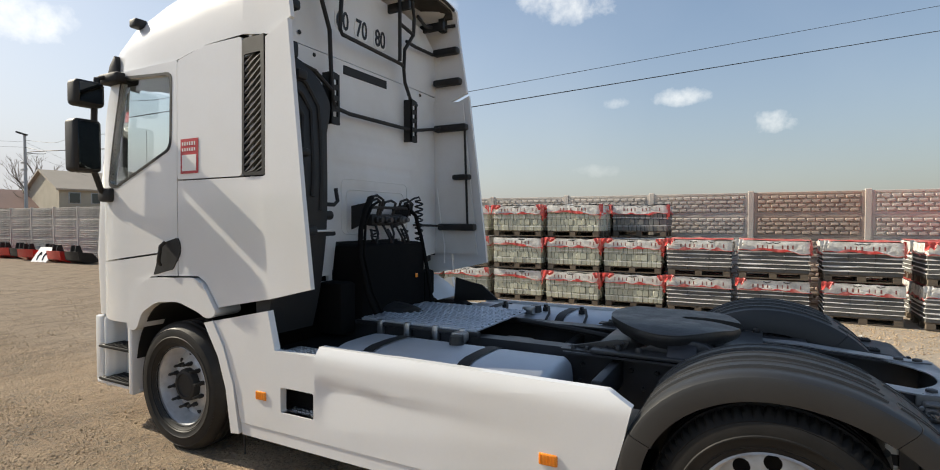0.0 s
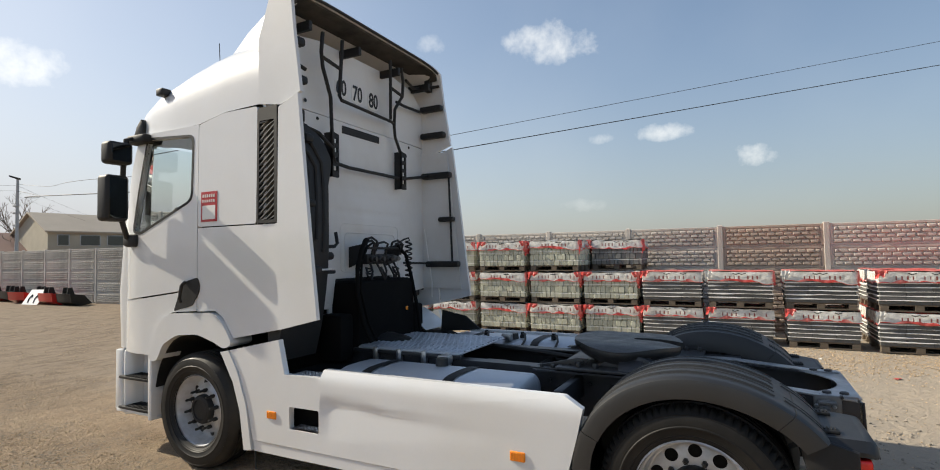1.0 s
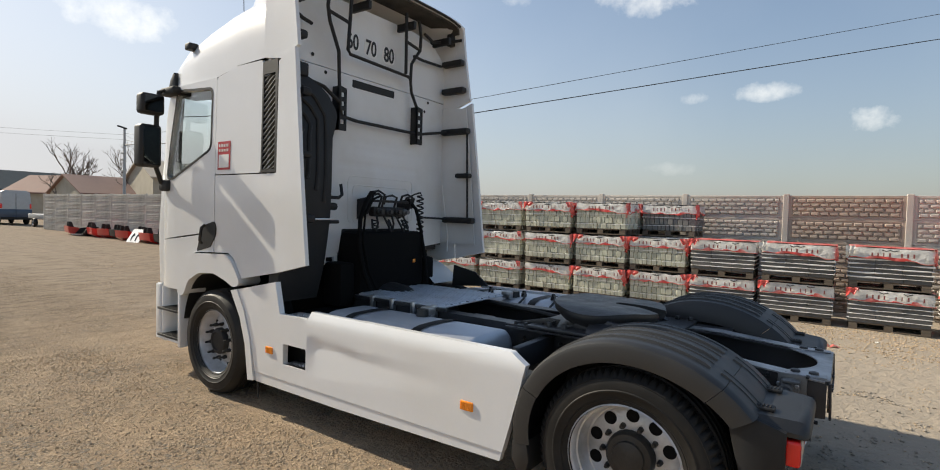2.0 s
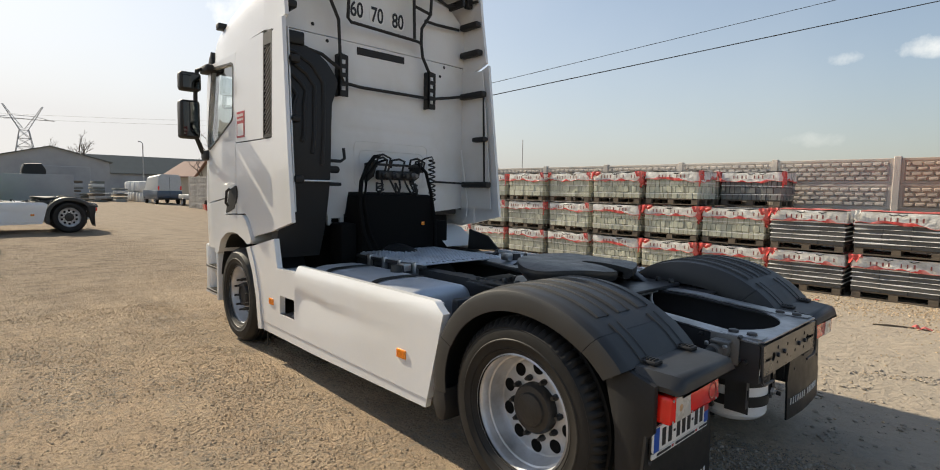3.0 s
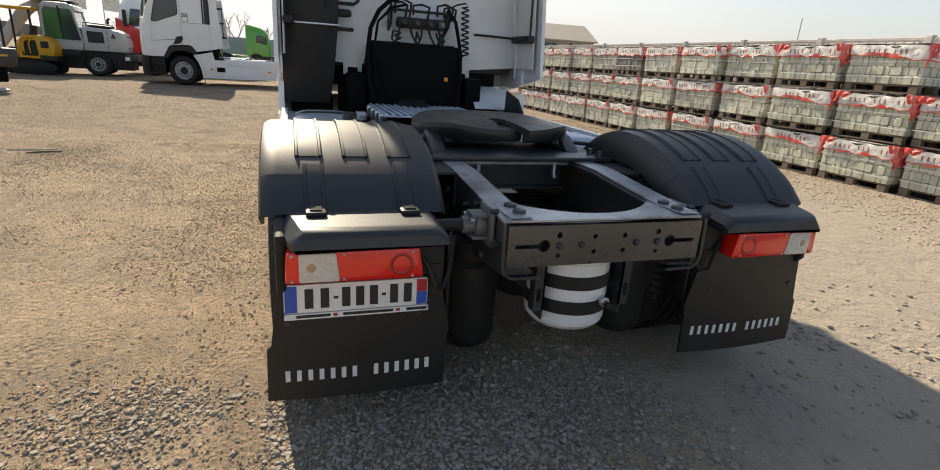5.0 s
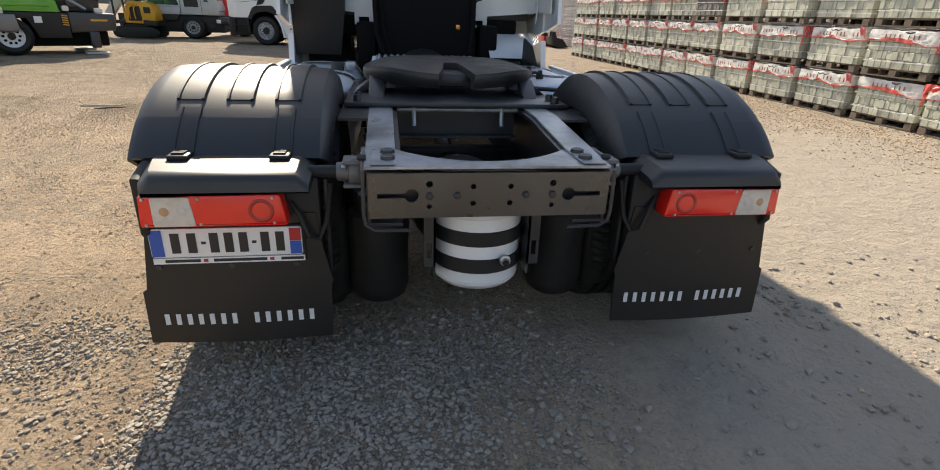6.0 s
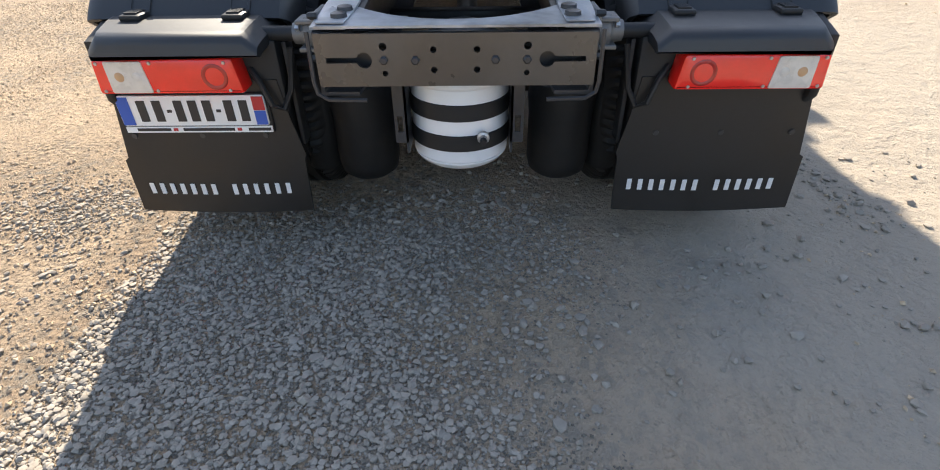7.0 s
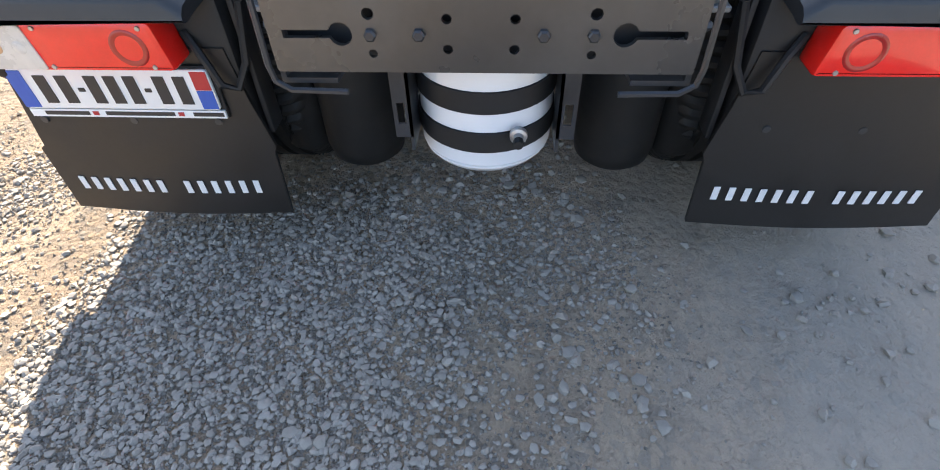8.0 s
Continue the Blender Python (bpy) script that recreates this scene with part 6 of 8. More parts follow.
def film_hood(w, d, z, rng, parent, drop=0.17, red_top=False):
    """A crumpled film over the top, with a thin red printed hem and torn red sheet at its corners."""
    o = rng.random() * 50

    def nz(x, y, k, f):
        return noise.noise(Vector((x * f + o, y * f, k + o)))
    n = 26
    per = [(-w / 2, -d / 2), (w / 2, -d / 2), (w / 2, d / 2), (-w / 2, d / 2)]
    outs = [(0, -1), (1, 0), (0, 1), (-1, 0)]
    rows = []
    for k in range(4):
        for i in range(n):
            t = i / n
            x, y = per[k][0] + (per[(k + 1) % 4][0] - per[k][0]) * t, per[k][1] + (per[(k + 1) % 4][1] - per[k][1]) * t
            nx_, ny_ = outs[k]
            u = k + t
            dr = max(0.11, drop * (1.0 + 0.28 * nz(u, 1, 3, 1.4) + 0.30 * nz(u, 2, 3, 6.0)))
            row = []
            for j, f in enumerate((0.0, 0.08, 0.3, 0.55, 0.8, 1.0)):
                g = 0.010 + 0.018 * abs(nz(u, f, 7, 5.0)) + 0.016 * nz(u, f * 0.6, 9, 13.0) * f + 0.012 * f
                row.append((x + nx_ * g, y + ny_ * g, z + (0.014 * nz(x, y, 5, 6.0) if j == 0 else 0.0) - dr * f + 0.006 * nz(u, f, 4, 12.0)))
            rows.append(row)
    bm = B()
    vs = [[bm.verts.new(p) for p in r] for r in rows]
    for p, q in zip(vs, vs[1:] + vs[:1]):
        for k in range(5):
            bm.faces.new((p[k], q[k], q[k + 1], p[k + 1]))
    hood = part("film_hood", bm, FILM, parent, "crumpled white wrapping film", 60)
    bm = B()
    m = 9
    grid = [[bm.verts.new((-w / 2 * 1.02 + w * 1.04 * i / m, -d / 2 * 1.02 + d * 1.04 * j / m, z + 0.016 + 0.02 * nz(i * 0.2, j * 0.2, 2, 3.0))) for i in range(m + 1)] for j in range(m + 1)]
    for j in range(m):
        for i in range(m):
            bm.faces.new((grid[j][i], grid[j][i + 1], grid[j + 1][i + 1], grid[j + 1][i]))
    part("film_top", bm, FILM_RED if red_top else FILM, hood, "crumpled red film sheet" if red_top else "", 60)
    # thin hem round the front and sides
    bm = B()
    strip = []
    order = list(range(3 * n, 4 * n)) + list(range(2 * n + 1))
    for i in order:
        r = rows[i]
        k = i // n
        nx_, ny_ = outs[min(k, 3)]
        lo, hi = Vector(r[5]), Vector(r[4])
        way = Vector((nx_, ny_, 0)) * 0.005
        tall = max(0.004, 0.012 + 0.075 * nz(i * 0.11, 3, 1, 2.0))
        strip.append([bm.verts.new(lo + way + Vector((0, 0, tall))), bm.verts.new(lo + way * 2.2 + Vector((0, 0, tall * 0.4))), bm.verts.new(lo + way + Vector((0, 0, -0.008)))])
    for p, q in zip(strip, strip[1:]):
        for k in range(2):
            bm.faces.new((p[k], q[k], q[k + 1], p[k + 1]))
    part("red_hem", bm, FILM_RED, hood, "thin red film hem", 60)
    # loose sheet gathered at the front corners
    for sx in (-1, 1):
        if rng.random() < 0.4:
            continue
        bm = B()
        o2 = rng.random() * 30
        tall, deep = rng.uniform(0.14, 0.30), rng.uniform(0.12, 0.3)
        cloth = []
        for j in range(8):
            line = []
            for i in range(10):
                u, v = i / 9, j / 7
                fold = 0.030 * math.sin(u * 15 + o2 + v * 2) + 0.05 * noise.noise(Vector((u * 3 + o2, v * 3, 1)))
                hang = tall * (1 + 0.5 * noise.noise(Vector((u * 3.5, o2, 7))))
                line.append(bm.verts.new((sx * (w / 2 + 0.03 + fold * (0.4 + 0.6 * v)), -d / 2 - 0.03 + deep * u + 0.03 * noise.noise(Vector((v * 4, o2, 3))), z + 0.02 - hang * v)))
            cloth.append(line)
        for j in range(7):
            for i in range(9):
                bm.faces.new((cloth[j][i], cloth[j][i + 1], cloth[j + 1][i + 1], cloth[j + 1][i]))
        part("film_gather", bm, FILM_RED if rng.random() < 0.7 else FILM, hood, "", 60)
    # crumpled corner of the red sheet, folded over the front
    for sx in (-1, 1):
        if rng.random() < 0.45:
            continue
        o3 = rng.random() * 30
        wide, tall = rng.uniform(0.10, 0.24), rng.uniform(0.10, 0.24)
        bm = B()
        cloth = []
        for j in range(7):
            line = []
            for i in range(9):
                u, v = i / 8, j / 6
                fold = 0.020 * math.sin(u * 13 + o3 + v * 3) + 0.035 * noise.noise(Vector((u * 3 + o3, v * 3, 2)))
                hang = tall * (1 - 0.6 * u) * (1 + 0.6 * noise.noise(Vector((u * 4, o3, 5))))
                line.append(bm.verts.new((sx * (w / 2 + 0.055 - wide * u), -d / 2 - 0.052 - fold * (0.3 + 0.7 * v), z + 0.03 - hang * v + 0.012 * noise.noise(Vector((u * 5, v * 5, o3))))))
            cloth.append(line)
        for j in range(6):
            for i in range(8):
                bm.faces.new((cloth[j][i], cloth[j][i + 1], cloth[j + 1][i + 1], cloth[j + 1][i]))
        part("film_corner", bm, FILM_RED if rng.random() < 0.75 else FILM, hood, "", 60)
    # bars in place of the printed name
    x = -w / 2 + 0.06 + rng.random() * 0.25
    k = 0
    while x < w / 2 - 0.1 and k < 13:
        if k % 8 != 4:
            y = -d / 2 - 0.040
            part("print_bar", box(B(), (x, y, z - drop * 0.72), (x + rng.uniform(0.014, 0.026), y + 0.002, z - drop * 0.72 + 0.065)), PRINT, hood)
        x += 0.078 if k % 8 != 7 else 0.2
        k += 1
    # dark folded-ribbon device
    for dx in (0.0, 0.09):
        x = rng.uniform(-0.15, 0.15) + dx
        bm = prism(B(), [(x - 0.06, z - 0.030), (x + 0.0, z - 0.050), (x + 0.07, z - 0.026), (x + 0.06, z - 0.014), (x, z - 0.036), (x - 0.05, z - 0.016)], "y", -d / 2 - 0.040, -d / 2 - 0.037)
        part("print_device", bm, PRINT_DARK, hood)
    return hood


def block_sizes(rng, total):
    res, x = [], 0.0
    while x < total - 0.02:
        s = rng.choice((0.075, 0.085, 0.10, 0.10, 0.12))
        s = min(s, total - x)
        if total - x - s < 0.06:
            s = total - x
        res.append((x, x + s))
        x += s
    return res


def block_pallet(seed, w=1.13, d=0.80, pieces=False, mat=PAVER):
    rng = random.Random(seed)
    t = thing("paving_pallet", (0, 0, 0), "pallet of grey-green paving blocks under torn red-and-white film", "pallet", "stacked paving pallets")
    wood_pallet(w, d, t)
    z0, lay, h = 0.125, 4, 0.125
    part("block_core", box(B(), (-w / 2 + 0.04, -d / 2 + 0.04, z0), (w / 2 - 0.04, d / 2 - 0.04, z0 + lay * h)), PAVER_JOINT, t)
    boxes = []
    for k in range(lay):
        za, zb = z0 + k * h, z0 + (k + 1) * h - 0.005
        for a, b in block_sizes(rng, w):
            j = rng.uniform(-0.012, 0.008)
            boxes.append(((-w / 2 + a + 0.004, -d / 2 + j, za), (-w / 2 + b - 0.004, -d / 2 + 0.09, zb)))
        for a, b in block_sizes(rng, d - 0.1):
            for sx in (-1, 1):
                j = rng.uniform(-0.02, 0.015)
                xs_ = sorted((sx * (w / 2 + j), sx * (w / 2 - 0.09)))
                boxes.append(((xs_[0], -d / 2 + 0.1 + a, za), (xs_[1], -d / 2 + 0.1 + b - 0.006, zb)))
    if pieces:
        for lo, hi in boxes:
            part("paving_block", box(B(), lo, hi, 0.006, 1), mat, t)
    else:
        bm = B()
        for lo, hi in boxes:
            box(bm, lo, hi)
        tagged(part("block_rest", bm, mat, t), kind="stuff")
    top = z0 + lay * h
    for z in (z0 + 0.06 + rng.random() * 0.05, z0 + 0.26 + rng.random() * 0.05):
        bm = B()
        g = 0.014
        ring = [(-w / 2 - g, -d / 2 - g), (w / 2 + g, -d / 2 - g), (w / 2 + g, d / 2 + g), (-w / 2 - g, d / 2 + g)]
        sag = rng.uniform(-0.02, 0.02)
        loft(bm, [[(x * f_, y * f_, z + dz + (sag if x > 0 else 0)) for x, y in ring] for dz, f_ in ((0, 1), (0.012, 1))], True)
        part("strap", bm, STRAP, t, "white plastic strap")
    film_hood(w, d, top + 0.045, rng, t)
    return t


def slab_pallet(seed, w=1.11, d=0.82):
    rng = random.Random(seed)
    t = thing("kerb_pallet", (0, 0, 0), "pallet of dark concrete slabs with white film between layers", "pallet", "stacked slab pallets")
    wood_pallet(w, d, t)
    z, h = 0.125, 0.076
    for k in range(7):
        jx, jy = rng.uniform(-0.012, 0.012), rng.uniform(-0.01, 0.01)
        bm = B()
        for i in range(3):
            a, b = -w / 2 + i * w / 3, -w / 2 + (i + 1) * w / 3 - 0.006
            box(bm, (a + jx, -d / 2 + jy, z), (b + jx, d / 2 + jy, z + h - 0.012))
        part("slab_layer", bm, SLAB, t)
        if k < 6:
            bm = B()
            rows = []
            m = 24
            o = rng.random() * 40
            for i in range(m + 1):
                u = i / m
                per = [(-w / 2, d / 2), (-w / 2, -d / 2), (w / 2, -d / 2), (w / 2, d / 2)]
                s_ = u * 3
                kk = min(2, int(s_))
                p = Vector(per[kk]).lerp(Vector(per[kk + 1]), s_ - kk)
                g = 1 + 0.022 + 0.02 * noise.noise(Vector((u * 16, o, 1)))
                dz = 0.006 * noise.noise(Vector((u * 11, o, 5)))
                tall = 0.016 * (0.55 + max(-0.4, 1.5 * noise.noise(Vector((u * 6, o, 9)))))
                rows.append([(p.x * g, p.y * g, z + h - 0.008 - tall + dz), (p.x * (g + 0.012), p.y * (g + 0.012), z + h - 0.008 + dz), (p.x * g, p.y * g, z + h - 0.006 + tall * 0.6 + dz), (p.x * 0.9, p.y * 0.9, z + h - 0.004)])
            loft(bm, rows, True)
            part("film_layer", bm, STRAP, t, "white film edge between layers")
        z += h
    film_hood(w, d, z + 0.03, rng, t, 0.19, True)
    return t


MASTERS = [block_pallet(11), block_pallet(23), block_pallet(37)]
SLABS = [slab_pallet(5), slab_pallet(8)]
DARK = [block_pallet(71, pieces=True, mat=PAVER_DARK)]
tagged(DARK[0], "pallet of dark grey paving blocks under torn red-and-white film", "pallet", "stacked paving pallets")
NEAR = [block_pallet(51, pieces=True), block_pallet(62, pieces=True)]
TIER = 0.715
COLUMNS = [-2.01, -3.24, -4.52, -5.86, -7.18, -8.50, -9.80, -11.02, -12.25, -13.5, -14.75, -16.0, -17.25, -18.5]
rng = random.Random(17)
placed = set()


def put_pallet(masters, x, y, z, turn):
    i = rng.randrange(len(masters))
    m = pose(x, y, z, 0, 0, turn)
    if masters[i].name in placed:
        return copy_thing(masters[i], m)
    placed.add(masters[i].name)
    masters[i].matrix_basis = m
    return masters[i]


for c, x in enumerate(COLUMNS):
    for tier in range(3):
        if c == 0 and tier == 2:
            continue
        near = DARK if tier == 2 and c == 6 else NEAR if c < 3 else MASTERS
        put_pallet(near, x + rng.uniform(-0.03, 0.03), 7.72 + rng.uniform(-0.05, 0.04), tier * TIER, rng.uniform(-1.2, 1.2))
for x in (-2.02, -3.25, -4.5):
    for tier in range(3):
        put_pallet(DARK if tier == 2 and x > -2.1 else MASTERS, x + rng.uniform(-0.03, 0.03), 8.62, tier * TIER, rng.uniform(-1, 1))
for x in (-0.78, 0.47, 1.79, 3.18, 4.55, 5.9, 7.2):
    for tier in range(2):
        put_pallet(SLABS, x + rng.uniform(-0.02, 0.02), 7.73 + rng.uniform(-0.04, 0.04), tier * TIER, rng.uniform(-1, 1))
for x in (3.2, 4.5, 5.8):
    for tier in range(2):
        put_pallet(SLABS, x, 8.63, tier * TIER, rng.uniform(-1, 1))

# litter on the ground
part("plastic_scrap", sheet(B(), [(0.9, 5.35), (1.08, 5.30), (1.15, 5.42), (0.98, 5.47)], [], "z", 0.02, 0.024, 0.04, lambda c: (c.x, c.y, c.z + 0.02 * math.sin(c.x * 60))), FILM_RED)
tagged(bpy.data.objects["plastic_scrap"], "scrap of torn red film on the gravel", "litter")


# ---- across the yard ----
RED_PAINT = shade("red_paint", (0.55, 0.03, 0.025), 0.3, vary=0.06, coat=0.5)
GREEN_PAINT = shade("green_paint", (0.075, 0.34, 0.03), 0.32, vary=0.06, coat=0.5)
YELLOW = shade("yellow_paint", (0.60, 0.30, 0.015), 0.4, vary=0.1)
LIGHT_GREY = shade("light_grey_paint", (0.44, 0.45, 0.45), 0.4, vary=0.12)
BLUE_PAINT = shade("blue_paint", (0.035, 0.06, 0.10), 0.35, vary=0.06, coat=0.3)
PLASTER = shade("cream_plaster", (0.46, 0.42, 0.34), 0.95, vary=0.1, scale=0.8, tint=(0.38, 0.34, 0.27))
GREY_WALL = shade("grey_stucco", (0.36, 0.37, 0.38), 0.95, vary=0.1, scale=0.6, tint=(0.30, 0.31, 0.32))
ROOF_DARK = shade("dark_roofing", (0.13, 0.14, 0.13), 0.9, vary=0.15, scale=0.8)
ROOF_TAN = shade("tan_roof_sheet", (0.42, 0.36, 0.29), 0.8, vary=0.1, scale=0.8)
ROOF_RED = shade("red_brown_roof", (0.24, 0.15, 0.125), 0.9, vary=0.12, scale=0.8)
DARK_GLASS = shade("dark_glass", (0.03, 0.04, 0.045), 0.08, vary=0.1, coat=0.5)
BARK = shade("bark", (0.15, 0.125, 0.105), 0.95, vary=0.2, scale=4)
GALV = shade("galvanised", (0.38, 0.39, 0.40), 0.5, metal=0.5, vary=0.1)
BAG = shade("white_big_bag", (0.62, 0.62, 0.61), 0.9, vary=0.12, scale=4, bump=0.02, bump_scale=5)

other = copy_thing(truck, pose(-21.7, -0.93, 0, 0, 0, 90))
other.scale = (1.0, 1.0, 1.06)
tagged(other, "white tractor unit parked side-on across the yard", "truck")
for piece in [p for p in other.children if p.name.split(".")[0] == "mirror_arm"]:
    for sub in list(piece.children_recursive) + [piece]:
        bpy.data.objects.remove(sub)
for piece in other.children_recursive:
    kind_ = piece.name.split(".")[0]
    if kind_ in ("window_pane", "sticker"):
        piece.data = piece.data.copy()
        piece.data.materials.clear()
        piece.data.materials.append(DARK_GLASS if kind_ == "window_pane" else FRAME_LIT)
for piece in other.children:
    if piece.name.split(".")[0] in ("entry_steps", "bumper", "wheel_arch", "corner_guard"):
        piece.data = piece.data.copy()
        piece.data.materials.clear()
        piece.data.materials.append(BLACK)


def simple_wheel(parent, x, y, r, w, mat=RIM):
    f = 1 if y < 0 else -1
    at = (x, y - f * w / 2, r)
    face = [(0, 0.0), (r * 0.20, 0.0), (r * 0.22, 0.05), (r * 0.46, 0.05), (r * 0.52, 0.02), (r * 0.58, 0.0), (r * 0.62, 0.02), (r * 0.62, w * 0.5)]
    wheel = part("wheel", lathe(B(), [(a, f * b) for a, b in face], at, "y", 28), mat, parent)
    part("tyre", lathe(B(), [(a, f * b) for a, b in ((r * 0.6, 0), (r * 0.8, -0.02), (r * 0.95, 0.03), (r, 0.08), (r, w - 0.08), (r * 0.95, w - 0.03), (r * 0.8, w + 0.02), (r * 0.6, w))], at, "y", 36), RUBBER, wheel)
    part("hub", lathe(B(), [(r * 0.2, f * 0.01), (r * 0.17, -f * 0.03), (0, -f * 0.035)], at, "y", 14), BLACK, wheel)
    for k in range(10):
        a = math.pi * 2 * k / 10
        part("hand_hole", lathe(B(), [(r * 0.075, f * 0.045), (r * 0.07, f * 0.04), (0, f * 0.04)], (x + r * 0.37 * math.cos(a), at[1], r + r * 0.37 * math.sin(a)), "y", 8), DEEP, wheel)
    return wheel


def lorry(label, at, turn, upper, lower):
    """A tractor unit further off, front towards -x."""
    t = thing("lorry", at, label, "truck", "", turn)
    ring = lambda z, x0, w: [(x0, -w + 0.2, z), (x0 + 0.2, -w, z), (-2.9, -w, z), (-2.9, w, z), (x0 + 0.2, w, z), (x0, w - 0.2, z)]
    part("cab", loft(B(), [ring(1.9, -5.15, 1.24), ring(2.1, -5.12, 1.24), ring(3.0, -4.95, 1.2), ring(3.4, -4.7, 1.12), ring(3.55, -4.3, 1.0)], True, True), upper, t)
    part("cab_lower", loft(B(), [ring(0.95, -5.18, 1.245), ring(1.5, -5.18, 1.245), ring(1.897, -5.15, 1.24)], True, True), lower, t)
    part("bumper", box(B(), (-5.22, -1.2, 0.35), (-4.45, 1.2, 1.04), 0.06), BLACK, t)
    for s in (-1, 1):
        part("side_window", prism(B(), [(-4.65, 2.05), (-3.85, 2.25), (-3.85, 2.85), (-4.5, 2.88)], "y", s * 1.20, s * 1.247, 0.005), DARK_GLASS, t)
        part("mirror", box(B(), (-4.8, min(s * 1.3, s * 1.5), 2.1), (-4.66, max(s * 1.3, s * 1.5), 2.8), 0.04), BLACK, t)
        part("wheel_arch", prism(B(), arc(-3.8, 0.5, 0.68, 0.7, 0, 180, 14), "y", s * 1.0, s * 1.255), BLACK, t)
        part("skirt", box(B(), (-3.1, min(s * 1.25, s * 1.2), 0.33), (-0.5, max(s * 1.25, s * 1.2), 0.95), 0.03), upper, t)
        for x in (-3.8, 0.0):
            simple_wheel(t, x, s * 1.12, 0.5, 0.3)
        rows = [[(p[0], s * 1.26, p[1]), (p[0], s * 0.6, p[1]), (p[0], s * 0.6, p[1] - 0.03), (p[0], s * 1.26, p[1] - 0.03)] for p in arc(0, 0.5, 0.66, 0.66, 175, 10, 14)]
        part("fender", loft(B(), rows, True, True), BLACK, t)
    part("windscreen", prism(B(), [(-5.11, 2.12), (-4.95, 2.98), (-4.92, 2.98), (-5.08, 2.12)], "y", -1.0, 1.0), DARK_GLASS, t)
    part("roof_spoiler", prism(B(), [(-4.4, 3.55), (-3.0, 3.85), (-2.9, 3.85), (-2.9, 3.4)], "y", -1.05, 1.05, 0.05), upper, t)
    part("frame", box(B(), (-3.0, -0.42, 0.62), (1.0, 0.42, 0.95), 0.02), FRAME, t)
    return t


red_lorry = lorry("white tractor unit with red lower cab, parked among machines", (-27.6, -3.15, 0), 90, WHITE, RED_PAINT)
red_lorry.scale = (0.98, 0.98, 0.98)
for s in (-1, 1):
    part("red_panel", prism(B(), [(-5.14, 2.45), (-5.02, 2.42), (-4.2, 1.98), (-3.4, 1.9), (-5.16, 1.9)], "y", s * 1.2, s * 1.249, 0.004), RED_PAINT, red_lorry)
    part("visor_lamp", box(B(), (-4.75, s * 0.6 - 0.08, 3.42), (-4.55, s * 0.6 + 0.08, 3.56), 0.03), BLACK, red_lorry)
lorry("bright green tractor unit parked behind others", (-54.0, -7.1, 0), -90, GREEN_PAINT, GREEN_PAINT).scale = (0.93, 0.93, 0.93)


def rim_frame(bm, outline, y, r):
    return tube(bm, [(x, y, z) for x, z in outline] + [(outline[0][0], y, outline[0][1])], r, 8)


